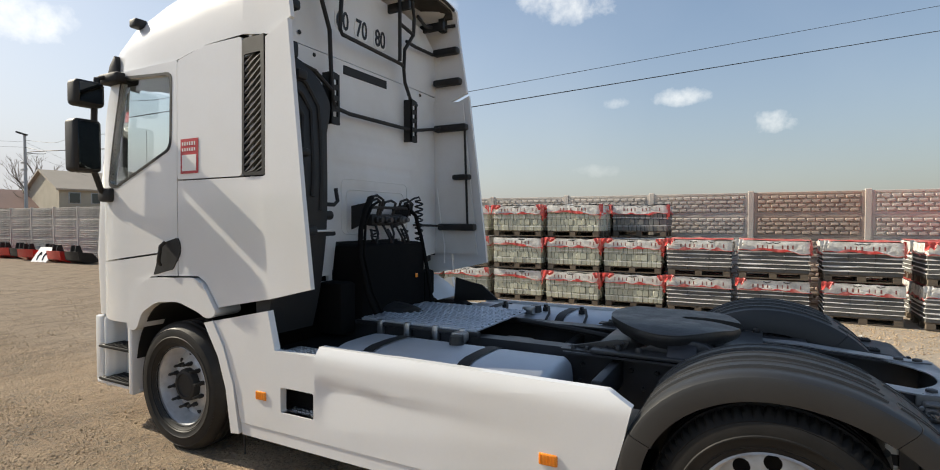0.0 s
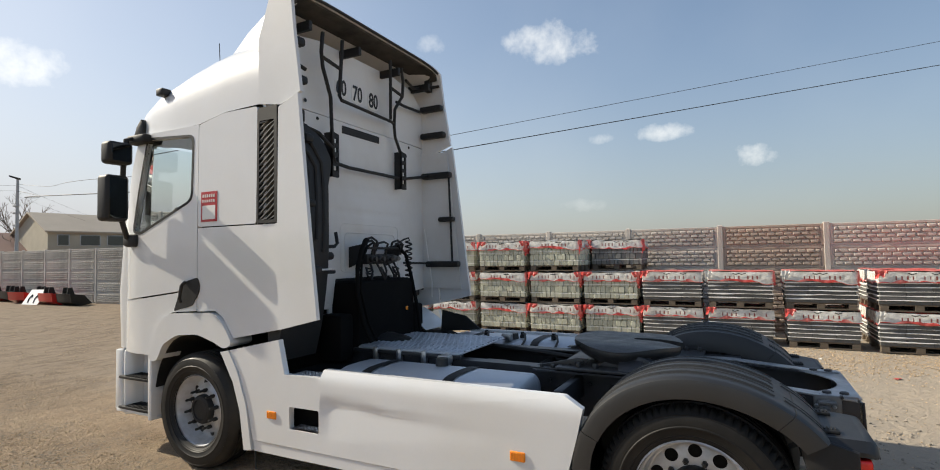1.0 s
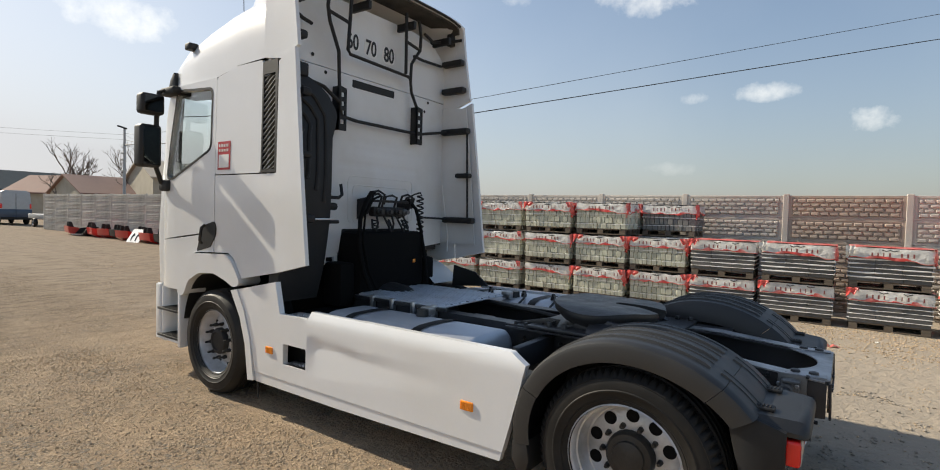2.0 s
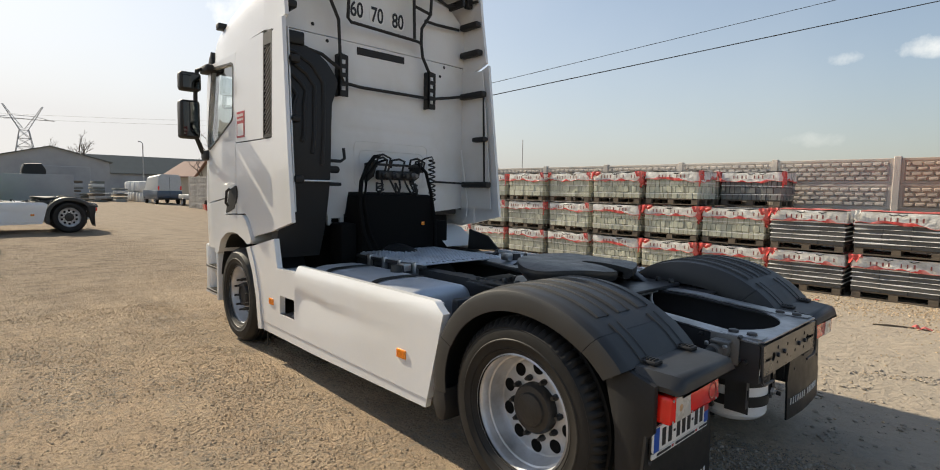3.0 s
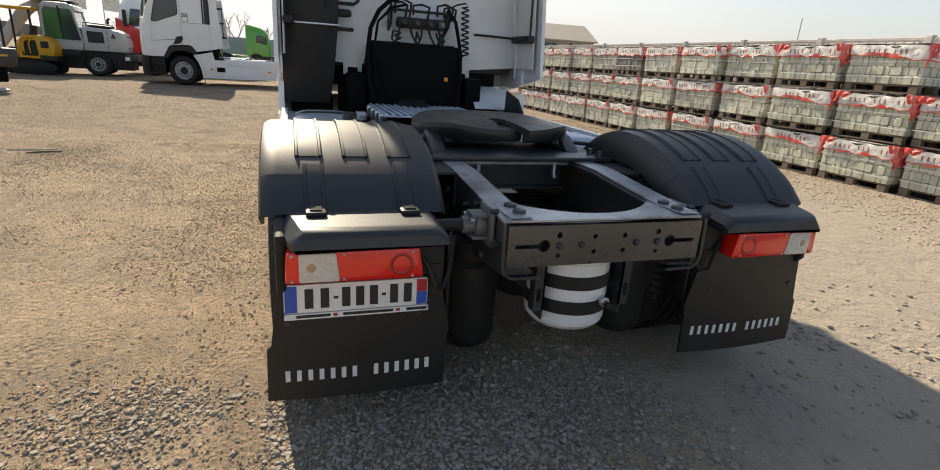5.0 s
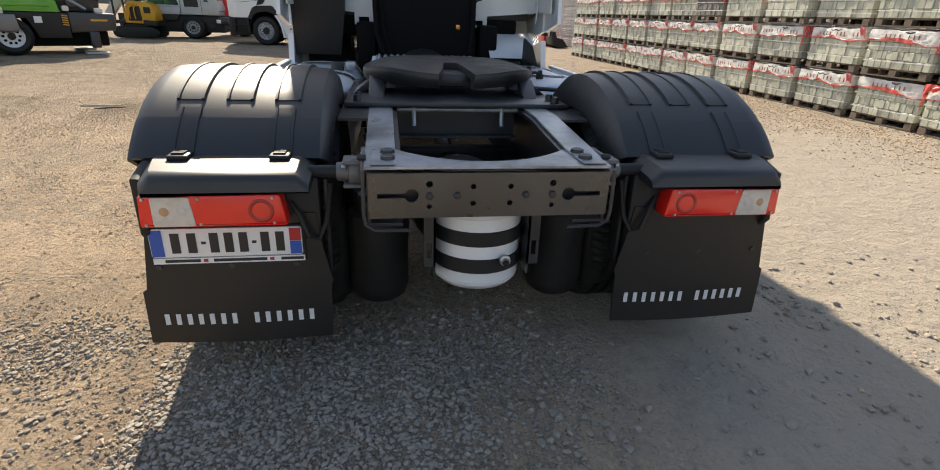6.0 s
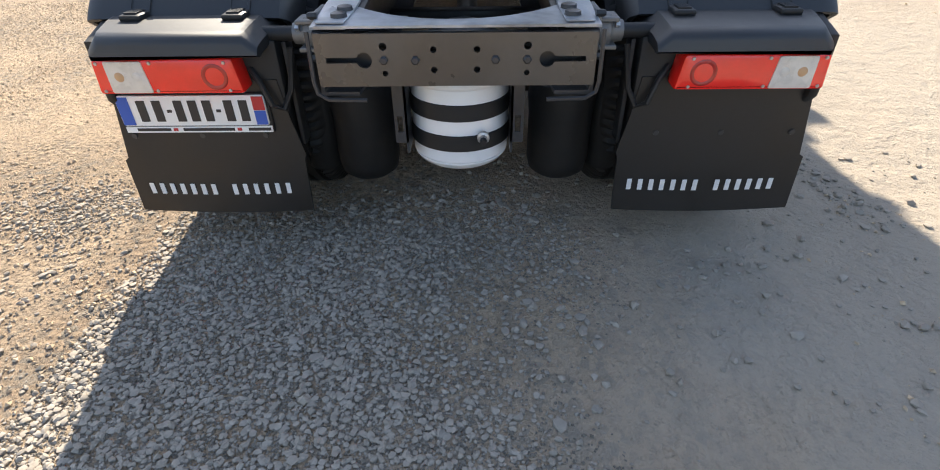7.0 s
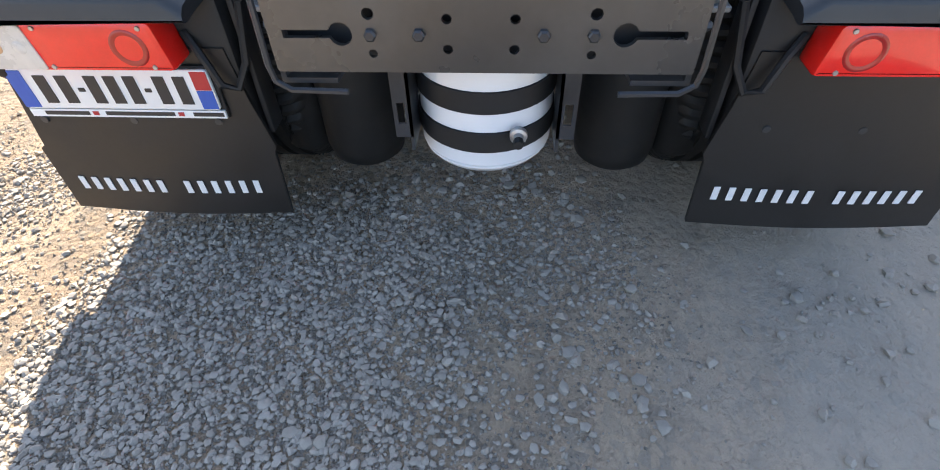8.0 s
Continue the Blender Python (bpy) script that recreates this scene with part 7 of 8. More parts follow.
def wheeled_machine(at, turn):
    """Wheeled machine with its engine hood towards +x."""
    t = thing("wheeled_excavator", at, "light grey wheeled construction machine with glazed cab", "excavator", "", turn)
    part("undercarriage", prism(B(), [(-2.9, 0.26), (1.2, 0.26), (1.25, 0.95), (-2.9, 0.95)], "y", -0.8, 0.8, 0.05), BLACK, t)
    part("bumper", box(B(), (1.0, -1.05, 0.62), (1.42, 1.05, 0.9), 0.05), FRAME, t)
    part("tow_plate", box(B(), (0.95, -1.06, 0.66), (1.12, -1.03, 0.80), 0.01), PLATE_WHITE, t)
    for x in (-2.3, 0.0):
        for y in (-0.9, 0.9):
            simple_wheel(t, x, y, 0.46, 0.42, GALV)
        part("axle", tube(B(), [(x, -0.8, 0.46), (x, 0.8, 0.46)], 0.12, 12), BLACK, t)
    hood = part("engine_hood", prism(B(), [(-0.42, 0.96), (1.02, 0.96), (1.1, 1.25), (0.98, 1.72), (0.75, 1.82), (-0.42, 1.88)], "y", -1.0, 1.0, 0.07), LIGHT_GREY, t)
    for s in (-1, 1):
        grille = part("hood_grille", prism(B(), [(-0.25, 1.28), (0.30, 1.28), (0.28, 1.70), (-0.28, 1.72)], "y", s * 0.985, s * 1.012, 0.006), BLACK, hood)
        for k in range(5):
            part("louvre", box(B(), (-0.23, min(s * 1.01, s * 1.022), 1.31 + k * 0.077), (0.27, max(s * 1.01, s * 1.022), 1.335 + k * 0.077), 0.004), FRAME, grille)
        part("hood_vent", prism(B(), [(0.52, 1.5), (0.72, 1.48), (0.62, 1.70)], "y", s * 0.99, s * 1.008), FRAME, hood)
        part("hood_seam", box(B(), (0.40, min(s * 0.99, s * 1.006), 1.0), (0.415, max(s * 0.99, s * 1.006), 1.78)), FRAME, hood)
        part("step_panel", prism(B(), [(-1.6, 0.72), (-0.6, 0.72), (-0.5, 0.98), (-1.6, 0.98)], "y", s * 0.85, s * 1.0, 0.02), BLACK, t)
    for k in range(6):
        part("front_slat", box(B(), (1.02, -0.7, 1.12 + k * 0.09), (1.10 - k * 0.018, 0.7, 1.15 + k * 0.09), 0.008), FRAME, hood)
    part("exhaust", tube(B(), [(0.3, 0.3, 1.8), (0.3, 0.3, 2.2), (0.38, 0.3, 2.28)], 0.05), BLACK, hood)
    part("hood_rail", tube(B(), [(-0.4, -0.7, 1.85), (-0.4, -0.7, 2.05), (0.6, -0.7, 1.98), (0.7, -0.7, 1.8)], 0.025), BLACK, hood)
    part("hood_box", box(B(), (-0.3, -0.5, 1.86), (0.5, 0.6, 1.97), 0.03), BLACK, hood)
    cab = part("cab_base", box(B(), (-1.7, -1.0, 0.96), (-0.44, 0.9, 1.32), 0.05), LIGHT_GREY, t)
    outline = [(-1.68, 1.3), (-1.66, 2.35), (-1.52, 2.58), (-0.80, 2.6), (-0.66, 2.45), (-0.44, 1.3)]
    for y in (-0.98, 0.88):
        part("cab_frame", rim_frame(B(), outline, y, 0.05), LIGHT_GREY, cab)
        part("door_pillar", tube(B(), [(-1.05, y, 1.3), (-1.1, y, 2.58)], 0.035), BLACK, cab)
        part("side_pane", prism(B(), outline, "y", y - 0.006, y + 0.006), DARK_GLASS, cab, "dark cab side glass")
    part("cab_roof", prism(B(), [(-1.72, 2.5), (-0.55, 2.44), (-0.62, 2.62), (-0.85, 2.70), (-1.55, 2.69)], "y", -1.0, 0.9, 0.05), LIGHT_GREY, cab)
    part("cab_rear_pane", prism(B(), [(-0.66, 2.45), (-0.44, 1.3), (-0.46, 1.3), (-0.68, 2.45)], "y", -0.95, 0.85), GLASS, cab)
    seat = prism(B(), [(-1.25, 1.32), (-0.75, 1.32), (-0.68, 2.05), (-0.80, 2.08), (-0.88, 1.55), (-1.25, 1.5)], "y", -0.3, 0.25, 0.05)
    part("cab_seat", seat, SEAT, cab)
    part("steering_column", tube(B(), [(-1.5, 0.0, 1.3), (-1.38, 0.0, 1.75)], 0.05), BLACK, cab)
    part("roof_rack", box(B(), (-2.2, -0.8, 2.73), (-0.7, 0.8, 2.79), 0.02), BLACK, cab)
    part("boom", prism(B(), [(-3.6, 0.9), (-3.3, 0.8), (-2.2, 2.2), (-1.75, 2.6), (-1.85, 2.85), (-2.5, 2.5)], "y", -0.18, 0.18, 0.03), LIGHT_GREY, t)
    return t


wheeled_machine((-24.6, -8.4, 0), 96)


def yellow_excavator(at, turn):
    """Mini excavator, its rounded tail towards +x."""
    t = thing("mini_excavator", at, "yellow mini excavator with guard hoops", "excavator", "", turn)
    for s in (-1, 1):
        pts = arc(-1.5, 0.24, 0.22, 0.22, 90, 270, 8) + arc(-0.25, 0.24, 0.22, 0.22, -90, 90, 8)
        part("track", prism(B(), pts, "y", s * 0.42, s * 0.72, 0.02), RUBBER, t)
    part("turntable", box(B(), (-1.3, -0.5, 0.42), (-0.4, 0.5, 0.56), 0.03), BLACK, t)
    side = [(-1.2, 0.58), (-0.12, 0.55), (0.0, 0.72), (0.02, 1.05), (-0.1, 1.32), (-0.35, 1.42), (-1.0, 1.44), (-1.15, 1.1)]
    part("cab_floor", box(B(), (-1.72, -0.58, 0.56), (-1.18, 0.58, 0.68), 0.02), BLACK, t)
    body = part("body", prism(B(), side, "y", -0.68, 0.68, 0.09), YELLOW, t)
    part("tail_weight", prism(B(), [(-0.5, 0.5), (0.03, 0.5), (0.06, 0.7), (-0.5, 0.74)], "y", -0.70, 0.70, 0.05), BLACK, t)
    for k in range(3):
        part("guard_hoop", tube(B(), [(-1.15 + k * 0.2, -0.72, 0.75), (-1.12 + k * 0.18, -0.74, 1.15), (-0.92 + k * 0.14, -0.74, 1.34), (-0.6, -0.72, 1.36)], 0.022), YELLOW, body)
    part("side_grille", box(B(), (-0.42, -0.70, 0.98), (-0.16, -0.66, 1.22), 0.02), BLACK, body)
    part("service_door", prism(B(), rounded([(-1.05, 0.68), (-0.52, 0.68), (-0.55, 1.25), (-0.92, 1.2)], 0.06), "y", -0.66, -0.692, 0.006), BLACK, body)
    cab = part("cab_roof", box(B(), (-1.7, -0.55, 2.32), (-0.6, 0.55, 2.42), 0.05), YELLOW, t)
    for x in (-1.62, -0.68):
        for y in (-0.5, 0.5):
            part("cab_pillar", tube(B(), [(x, y, 0.66), (x, y, 2.36)], 0.04), BLACK, cab)
    part("cab_seat", prism(B(), [(-1.2, 1.2), (-0.8, 1.2), (-0.72, 1.75), (-0.82, 1.75), (-0.9, 1.35), (-1.2, 1.32)], "y", -0.25, 0.25, 0.04), SEAT, t)
    return t


yellow_excavator((-23.4, -9.46, 0), 90)


def green_machine(at, turn):
    """Heavy green carrier; one wheel at its origin, its front towards -x."""
    t = thing("crane_carrier", at, "heavy green carrier with dark bumper and hazard stripes", "machine", "", turn)
    body = part("body", prism(B(), [(3.4, 1.06), (-1.16, 1.06), (-1.08, 1.5), (-0.80, 2.7), (3.4, 2.7)], "y", -1.15, 1.15, 0.07), GREEN_PAINT, t)
    for s in (-1, 1):
        part("side_recess", prism(B(), rounded([(0.35, 1.2), (-0.98, 1.2), (-0.92, 1.5), (-0.70, 2.35), (0.2, 2.35)], 0.08), "y", s * 1.14, s * 1.175, 0.015), GREEN_PAINT, body)
        for k in range(4):
            z = 1.36 + 0.26 * k
            x1 = -0.90 + 0.23 * (z - 1.36)
            part("louvre", prism(B(), rounded([(-0.32, z), (x1, z), (x1 + 0.04, z + 0.12), (-0.30, z + 0.12)], 0.03), "y", s * 1.16, s * 1.185, 0.006), BLACK, body)
        part("badge", lathe(B(), [(0.11, s * 1.176), (0.10, s * 1.182), (0, s * 1.182)], (0.12, 0, 1.85), "y", 20), BLUE_PAINT, body)
        part("lower_side", prism(B(), [(3.4, 0.45), (0.55, 0.45), (0.35, 0.9), (-0.4, 0.9), (-0.6, 0.42), (-1.3, 0.42), (-1.3, 1.055), (3.4, 1.055)], "y", s * 0.9, s * 1.13, 0.02), BLACK, t)
        hazard = part("hazard_panel", box(B(), (-1.30, min(s * 1.125, s * 1.142), 0.72), (-1.14, max(s * 1.125, s * 1.142), 1.03), 0.003), BLACK, t)
        for k in range(5):
            z = 0.735 + k * 0.058
            part("hazard_stripe", prism(B(), [(-1.29, z), (-1.15, z + 0.018), (-1.15, z + 0.046), (-1.29, z + 0.028)], "y", s * 1.141, s * 1.146), YELLOW, hazard)
        part("side_plate", box(B(), (-0.72, min(s * 1.128, s * 1.14), 0.80), (-0.55, max(s * 1.128, s * 1.14), 0.96), 0.004), PLATE_WHITE, t)
        box_ = part("fender_box", prism(B(), [(1.5, 0.62), (-0.15, 0.58), (-0.2, 0.66), (-0.16, 1.0), (1.5, 1.02)], "y", s * 1.16, s * 1.42, 0.03), FRAME_LIT, t)
        part("box_lamp", box(B(), (0.05, s * 1.3 - 0.08, 1.01), (0.32, s * 1.3 + 0.08, 1.16), 0.02), CLEAR_LENS, box_)
        for x in (0.0, 2.2):
            simple_wheel(t, x, s * 1.05, 0.47, 0.36, PLATE_WHITE)
        foot = part("outrigger", box(B(), (-1.95, min(s * 0.9, s * 1.1), 0.16), (-1.72, max(s * 0.9, s * 1.1), 0.6), 0.03), FRAME, t)
        part("outrigger_pad", box(B(), (-2.1, min(s * 0.8, s * 1.2), 0.0), (-1.55, max(s * 0.8, s * 1.2), 0.05), 0.01), LIGHT_GREY, foot)
    # dark box added between the wheels in place of the shade underneath
    part("under_body", box(B(), (-2.2, -0.85, 0.2), (3.3, 0.85, 0.62), 0.05), DEEP, t)
    front = part("front_beam", prism(B(), [(-1.31, 0.55), (-2.35, 0.62), (-2.4, 0.75), (-2.4, 1.06), (-1.31, 1.08)], "y", -1.12, 1.12, 0.04), FRAME, t)
    part("yellow_mark", box(B(), (-2.2, 1.115, 0.86), (-1.8, 1.125, 0.91)), YELLOW, front)
    part("work_lamp", box(B(), (-2.15, 0.8, 1.07), (-1.95, 1.0, 1.2), 0.02), CLEAR_LENS, front)
    part("head_lamp", box(B(), (-1.36, 0.98, 1.1), (-1.2, 1.14, 1.24), 0.03), CLEAR_LENS, front)
    part("engine_unit", prism(B(), [(-1.1, 1.08), (-2.15, 1.08), (-2.2, 1.5), (-2.0, 2.3), (-1.0, 2.4)], "y", -1.0, 0.55, 0.08), GREASE, t)
    for k, (x, z, r) in enumerate(((-1.5, 1.35, 0.09), (-1.85, 1.6, 0.07), (-1.4, 1.9, 0.08), (-1.9, 1.95, 0.05))):
        part("hydraulic_line", tube(B(), [(x - 0.3, 0.62, z - 0.2), (x, 0.75, z), (x + 0.25, 0.65, z + 0.15)], r * 0.5, 8), BLACK if k % 2 else GALV, t)
        part("hydraulic_drum", lathe(B(), [(r * 1.6, 0), (r * 1.6, 0.2), (0, 0.2)], (x, 0.5, z), "y", 14), FRAME, t)
    return t


green_machine((-14.5, -10.35, 0), 303)

# digger buckets and attachments along the fence
def bucket(at, turn, mat, wide):
    t = thing("digger_bucket", at, "red and black digger bucket on the ground", "bucket", "attachments along the fence", turn)
    outline = [(-0.4, 0.05), (0.1, 0.0), (0.4, 0.15), (0.45, 0.5), (0.38, 0.5), (0.3, 0.22), (0.05, 0.08), (-0.4, 0.1)]
    part("shell", prism(B(), outline, "y", -wide / 2, wide / 2, 0.005), mat, t)
    for s in (-1, 1):
        part("cheek", prism(B(), [(-0.4, 0.05), (0.1, 0.0), (0.4, 0.15), (0.45, 0.5), (-0.1, 0.42)], "y", s * wide / 2, s * (wide / 2 + 0.03)), mat, t)
        part("lug", prism(B(), [(0.1, 0.45), (0.4, 0.45), (0.35, 0.75), (0.2, 0.75)], "y", s * 0.15, s * 0.2), BLACK, t)
    for k in range(5):
        y = -wide / 2 + 0.08 + k * (wide - 0.16) / 4
        part("tooth", box(B(), (-0.55, y - 0.03, 0.05), (-0.36, y + 0.03, 0.10), 0.01), GALV, t)
    return t


rng = random.Random(4)
for k in range(9):
    x = -24.5 - k * 1.35
    bucket((x, 8.5 + rng.uniform(-0.2, 0.25), 0), rng.choice((-90, -80, -100, 90)), rng.choice((RED_PAINT, RED_PAINT, BLACK)), rng.uniform(0.8, 1.3))
board = thing("leaning_board", (-26.9, 7.95, 0), "white board with black clamps leaning on a bucket", "board", turn=4)
part("panel", prism(B(), [(-0.1, 0.0), (0.3, 0.62), (0.33, 0.62), (-0.07, 0.0)], "x", -0.55, 0.55), PLATE_WHITE, board).matrix_basis = pose(0, 0, 0)
for x in (-0.2, 0.2):
    part("clamp", tube(B(), [(x, -0.05, 0.08), (x - 0.08, 0.06, 0.25), (x, 0.14, 0.4), (x + 0.06, 0.1, 0.3)], 0.03), BLACK, board)

# van, trailer, big bags and timber at the far end of the yard
van = thing("van", (-54.8, 10.15, 0), "blue and white panel van at the fence", "van")
sec = lambda x, top, w: [(x, -w, 0.45), (x, -w, 1.2), (x, -w + 0.1, top - 0.15), (x, -w + 0.35, top), (x, w - 0.35, top), (x, w - 0.1, top - 0.15), (x, w, 1.2), (x, w, 0.45)]
part("body", loft(B(), [sec(-2.7, 1.35, 0.9), sec(-2.0, 1.6, 1.0), sec(-1.3, 2.55, 1.0), sec(2.7, 2.7, 1.0), sec(2.75, 2.6, 0.98)], True, True), LIGHT_GREY, van)
part("lower_panel", box(B(), (-2.6, -1.02, 0.4), (2.76, 1.02, 1.25), 0.05), BLUE_PAINT, van)
for y0 in (-0.97, 0.85):
    part("rear_lamp", box(B(), (2.74, y0, 1.3), (2.775, y0 + 0.12, 1.65), 0.01), RED_LENS, van)
part("door_seam", box(B(), (2.74, -0.012, 0.65), (2.766, 0.012, 2.45), 0.002), BLACK, van)
part("rear_bumper", box(B(), (2.74, -0.95, 0.42), (2.86, 0.95, 0.62), 0.03), BLACK, van)
for x in (-1.9, 1.8):
    for y in (-0.9, 0.9):
        simple_wheel(van, x, y, 0.34, 0.24)
trailer = thing("trailer", (-47.6, 10.9, 0), "low grey trailer standing at the fence", "trailer")
part("bed", box(B(), (-1.6, -0.8, 0.6), (1.6, 0.8, 0.95), 0.03), GALV, trailer)
for y in (-0.85, 0.85):
    simple_wheel(trailer, 0.0, y, 0.33, 0.2)
for k in range(7):
    for j in range(2):
        b = thing("big_bag", (-66.5 + k * 1.1, 9.75 + rng.uniform(-0.1, 0.1), j * 1.05), "white woven big bag, filled", "bag", "big bags in rows", rng.uniform(-8, 8))
        ring = lambda z, w: [(w * math.copysign(abs(math.cos(a)) ** 0.5, math.cos(a)), w * math.copysign(abs(math.sin(a)) ** 0.5, math.sin(a)), z) for a in [2 * math.pi * i / 16 for i in range(16)]]
        part("sack", loft(B(), [ring(0, 0.42), ring(0.15, 0.5), ring(0.8, 0.5), ring(1.0, 0.42), ring(1.05, 0.2)], True, True), BAG, b)
for k in range(6):
    w = thing("timber_stack", (-66 + (k % 3) * 2.2, 5.0 + k * 0.62, 0), "stack of dark timber and scrap", "timber", "timber stacks", rng.uniform(-20, 20))
    for j in range(rng.choice((3, 5, 7))):
        part("beam", box(B(), (-1.0 - rng.random() * 0.3, -0.5 - rng.random() * 0.2, j * 0.3), (1.0 - rng.random() * 0.5, 0.5 - rng.random() * 0.25, j * 0.3 + rng.uniform(0.1, 0.26)), 0.02), rng.choice((PALLET_WOOD, ROOF_DARK, GALV, BAG)), w)

# ---- buildings ----
def gabled(name, label, at, turn, lx, ly, wall_h, ridge, wall_mat, roof_mat, openings=()):
    t = thing(name, at, label, "building", "", turn)
    part("wall", prism(B(), [(-ly / 2, 0), (ly / 2, 0), (ly / 2, wall_h), (0, ridge), (-ly / 2, wall_h)], "x", -lx / 2, lx / 2), wall_mat, t)
    for s in (-1, 1):
        pts = [(0, ridge + 0.12), (s * (ly / 2 + 0.35), wall_h - 0.08), (s * (ly / 2 + 0.35), wall_h - 0.22), (0, ridge)]
        part("roof", prism(B(), pts, "x", -lx / 2 - 0.3, lx / 2 + 0.3), roof_mat, t)
    for kind, face, u, z, w, h in openings:
        if face == "x":
            o = part(kind, box(B(), (lx / 2 - 0.05, u - w / 2, z), (lx / 2 + 0.03, u + w / 2, z + h), 0.01), GALV, t)
            part("pane", box(B(), (lx / 2 + 0.028, u - w / 2 + 0.08, z + 0.08), (lx / 2 + 0.04, u + w / 2 - 0.08, z + h - 0.08)), DARK_GLASS if kind == "window" else GREY_WALL, o)
        else:
            o = part(kind, box(B(), (u - w / 2, -ly / 2 - 0.03, z), (u + w / 2, -ly / 2 + 0.05, z + h), 0.01), GALV, t)
            part("pane", box(B(), (u - w / 2 + 0.08, -ly / 2 - 0.04, z + 0.08), (u + w / 2 - 0.08, -ly / 2 - 0.028, z + h - 0.08)), DARK_GLASS if kind == "window" else GREY_WALL, o)
    return t


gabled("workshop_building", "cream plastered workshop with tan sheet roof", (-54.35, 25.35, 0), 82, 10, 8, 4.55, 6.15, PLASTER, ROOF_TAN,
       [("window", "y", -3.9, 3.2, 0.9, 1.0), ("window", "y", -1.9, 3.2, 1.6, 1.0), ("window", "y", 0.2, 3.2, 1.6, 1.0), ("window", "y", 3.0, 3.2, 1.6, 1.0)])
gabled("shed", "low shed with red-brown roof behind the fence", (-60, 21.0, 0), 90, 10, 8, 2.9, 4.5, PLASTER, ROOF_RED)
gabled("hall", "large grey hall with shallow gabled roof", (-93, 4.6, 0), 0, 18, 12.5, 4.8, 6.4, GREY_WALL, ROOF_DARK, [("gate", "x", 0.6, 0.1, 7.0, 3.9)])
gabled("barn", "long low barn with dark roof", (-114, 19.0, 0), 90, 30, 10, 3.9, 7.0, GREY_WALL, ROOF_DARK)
gabled("house", "small house with tan walls and red roof", (-74, 19.5, 0), 20, 7, 6, 3.0, 4.9, PLASTER, ROOF_RED)
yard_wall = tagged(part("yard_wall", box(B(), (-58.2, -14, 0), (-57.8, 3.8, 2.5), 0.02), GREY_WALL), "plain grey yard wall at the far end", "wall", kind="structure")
black_box = thing("machine_cover", (-59.5, 1.1, 2.0), "dark covered machine behind the yard wall", "machine")
part("cover", prism(B(), [(-0.85, -2.0), (0.85, -2.0), (0.85, 0.9), (0.55, 1.45), (-0.65, 1.4), (-0.85, 0.8)], "x", -1, 1, 0.1), BLACK, black_box)

# ---- poles, wires, pylon ----
lamp_post = thing("street_lamp", (-36.1, 11.3, 0), "grey concrete pole with a flat floodlight head", "lamp post")
part("pole", lathe(B(), [(0.11, 0), (0.065, 6.6), (0, 6.6)], (0, 0, 0), "z", 12), GALV, lamp_post)
part("lamp_head", box(B(), (-0.4, -0.14, -0.05), (0.1, 0.14, 0.05), 0.03, 2), BLACK, lamp_post).matrix_basis = pose(0, 0, 6.62, 0, 18, 40)
for z in (3.9, 4.6, 5.0):
    part("pole_fitting", box(B(), (-0.35, -0.08, z), (0.1, 0.08, z + 0.12), 0.02), GALV, lamp_post)
pole2 = thing("street_lamp", (-62.0, 10.2, 0), "slim grey street lamp", "lamp post")
part("pole", tube(B(), [(0, 0, 0), (0, 0, 6.0), (0.0, -0.15, 6.15), (0.0, -0.4, 6.2)], 0.05), GALV, pole2)
for a, b, c, d, top, r in ((16.0, 0.66, 7.64, 0.245, 6.3, 0.008), (16.0, 0.80, 6.95, 0.255, 5.9, 0.013)):
    pts = [(x, a + b * x, c + d * x) for x in range(14, -13, -1)]
    x0, y0, z0 = pts[-1]
    for k in range(1, 17):
        u = k / 16
        pts.append((x0 + (-36.1 - x0) * u, y0 + b * (-36.1 - x0) * u * (1 - u) ** 2 + (11.3 - y0) * u * u * (3 - 2 * u), z0 + d * (-36.1 - x0) * u * (1 - u) ** 4 * 0.4 + (top - z0) * u * u))
    tagged(part("cable", tube(B(), pts, r, 6), BLACK), "black overhead power cable", "cable")
for z0, z1, a, b in ((6.2, 7.4, (-36.1, 11.3), (-60, -10)), (5.9, 7.0, (-36.1, 11.3), (-60, -10)), (6.2, 6.6, (-36.1, 11.3), (-75, 40)), (5.6, 6.0, (-36.1, 11.3), (-75, 40))):
    pts = [(a[0] + (b[0] - a[0]) * i / 12, a[1] + (b[1] - a[1]) * i / 12, z0 + (z1 - z0) * i / 12 - 0.8 * (i / 12) * (1 - i / 12)) for i in range(13)]
    tagged(part("cable", tube(B(), pts, 0.006, 5), BLACK), "thin black overhead wire", "cable")

pylon = thing("power_pylon", (-297, 15.5, 0), "steel lattice high-voltage pylon", "pylon", turn=0)
bm = B()
legs = lambda z: 5.6 - 4.0 * z / 24.5
for z in [3.5 * k for k in range(7)]:
    a, b = legs(z), legs(z + 3.5)
    for sx, sy in ((-1, -1), (-1, 1), (1, -1), (1, 1)):
        tube(bm, [(sx * a, sy * a, z), (sx * b, sy * b, z + 3.5)], 0.2, 4)
        tube(bm, [(sx * a, sy * a, z), (sx * b, -sy * b, z + 3.5)], 0.12, 4)
        tube(bm, [(sx * b, -b, z + 3.5), (sx * b, b, z + 3.5)], 0.1, 4)
part("lattice_leg", bm, GALV, pylon)
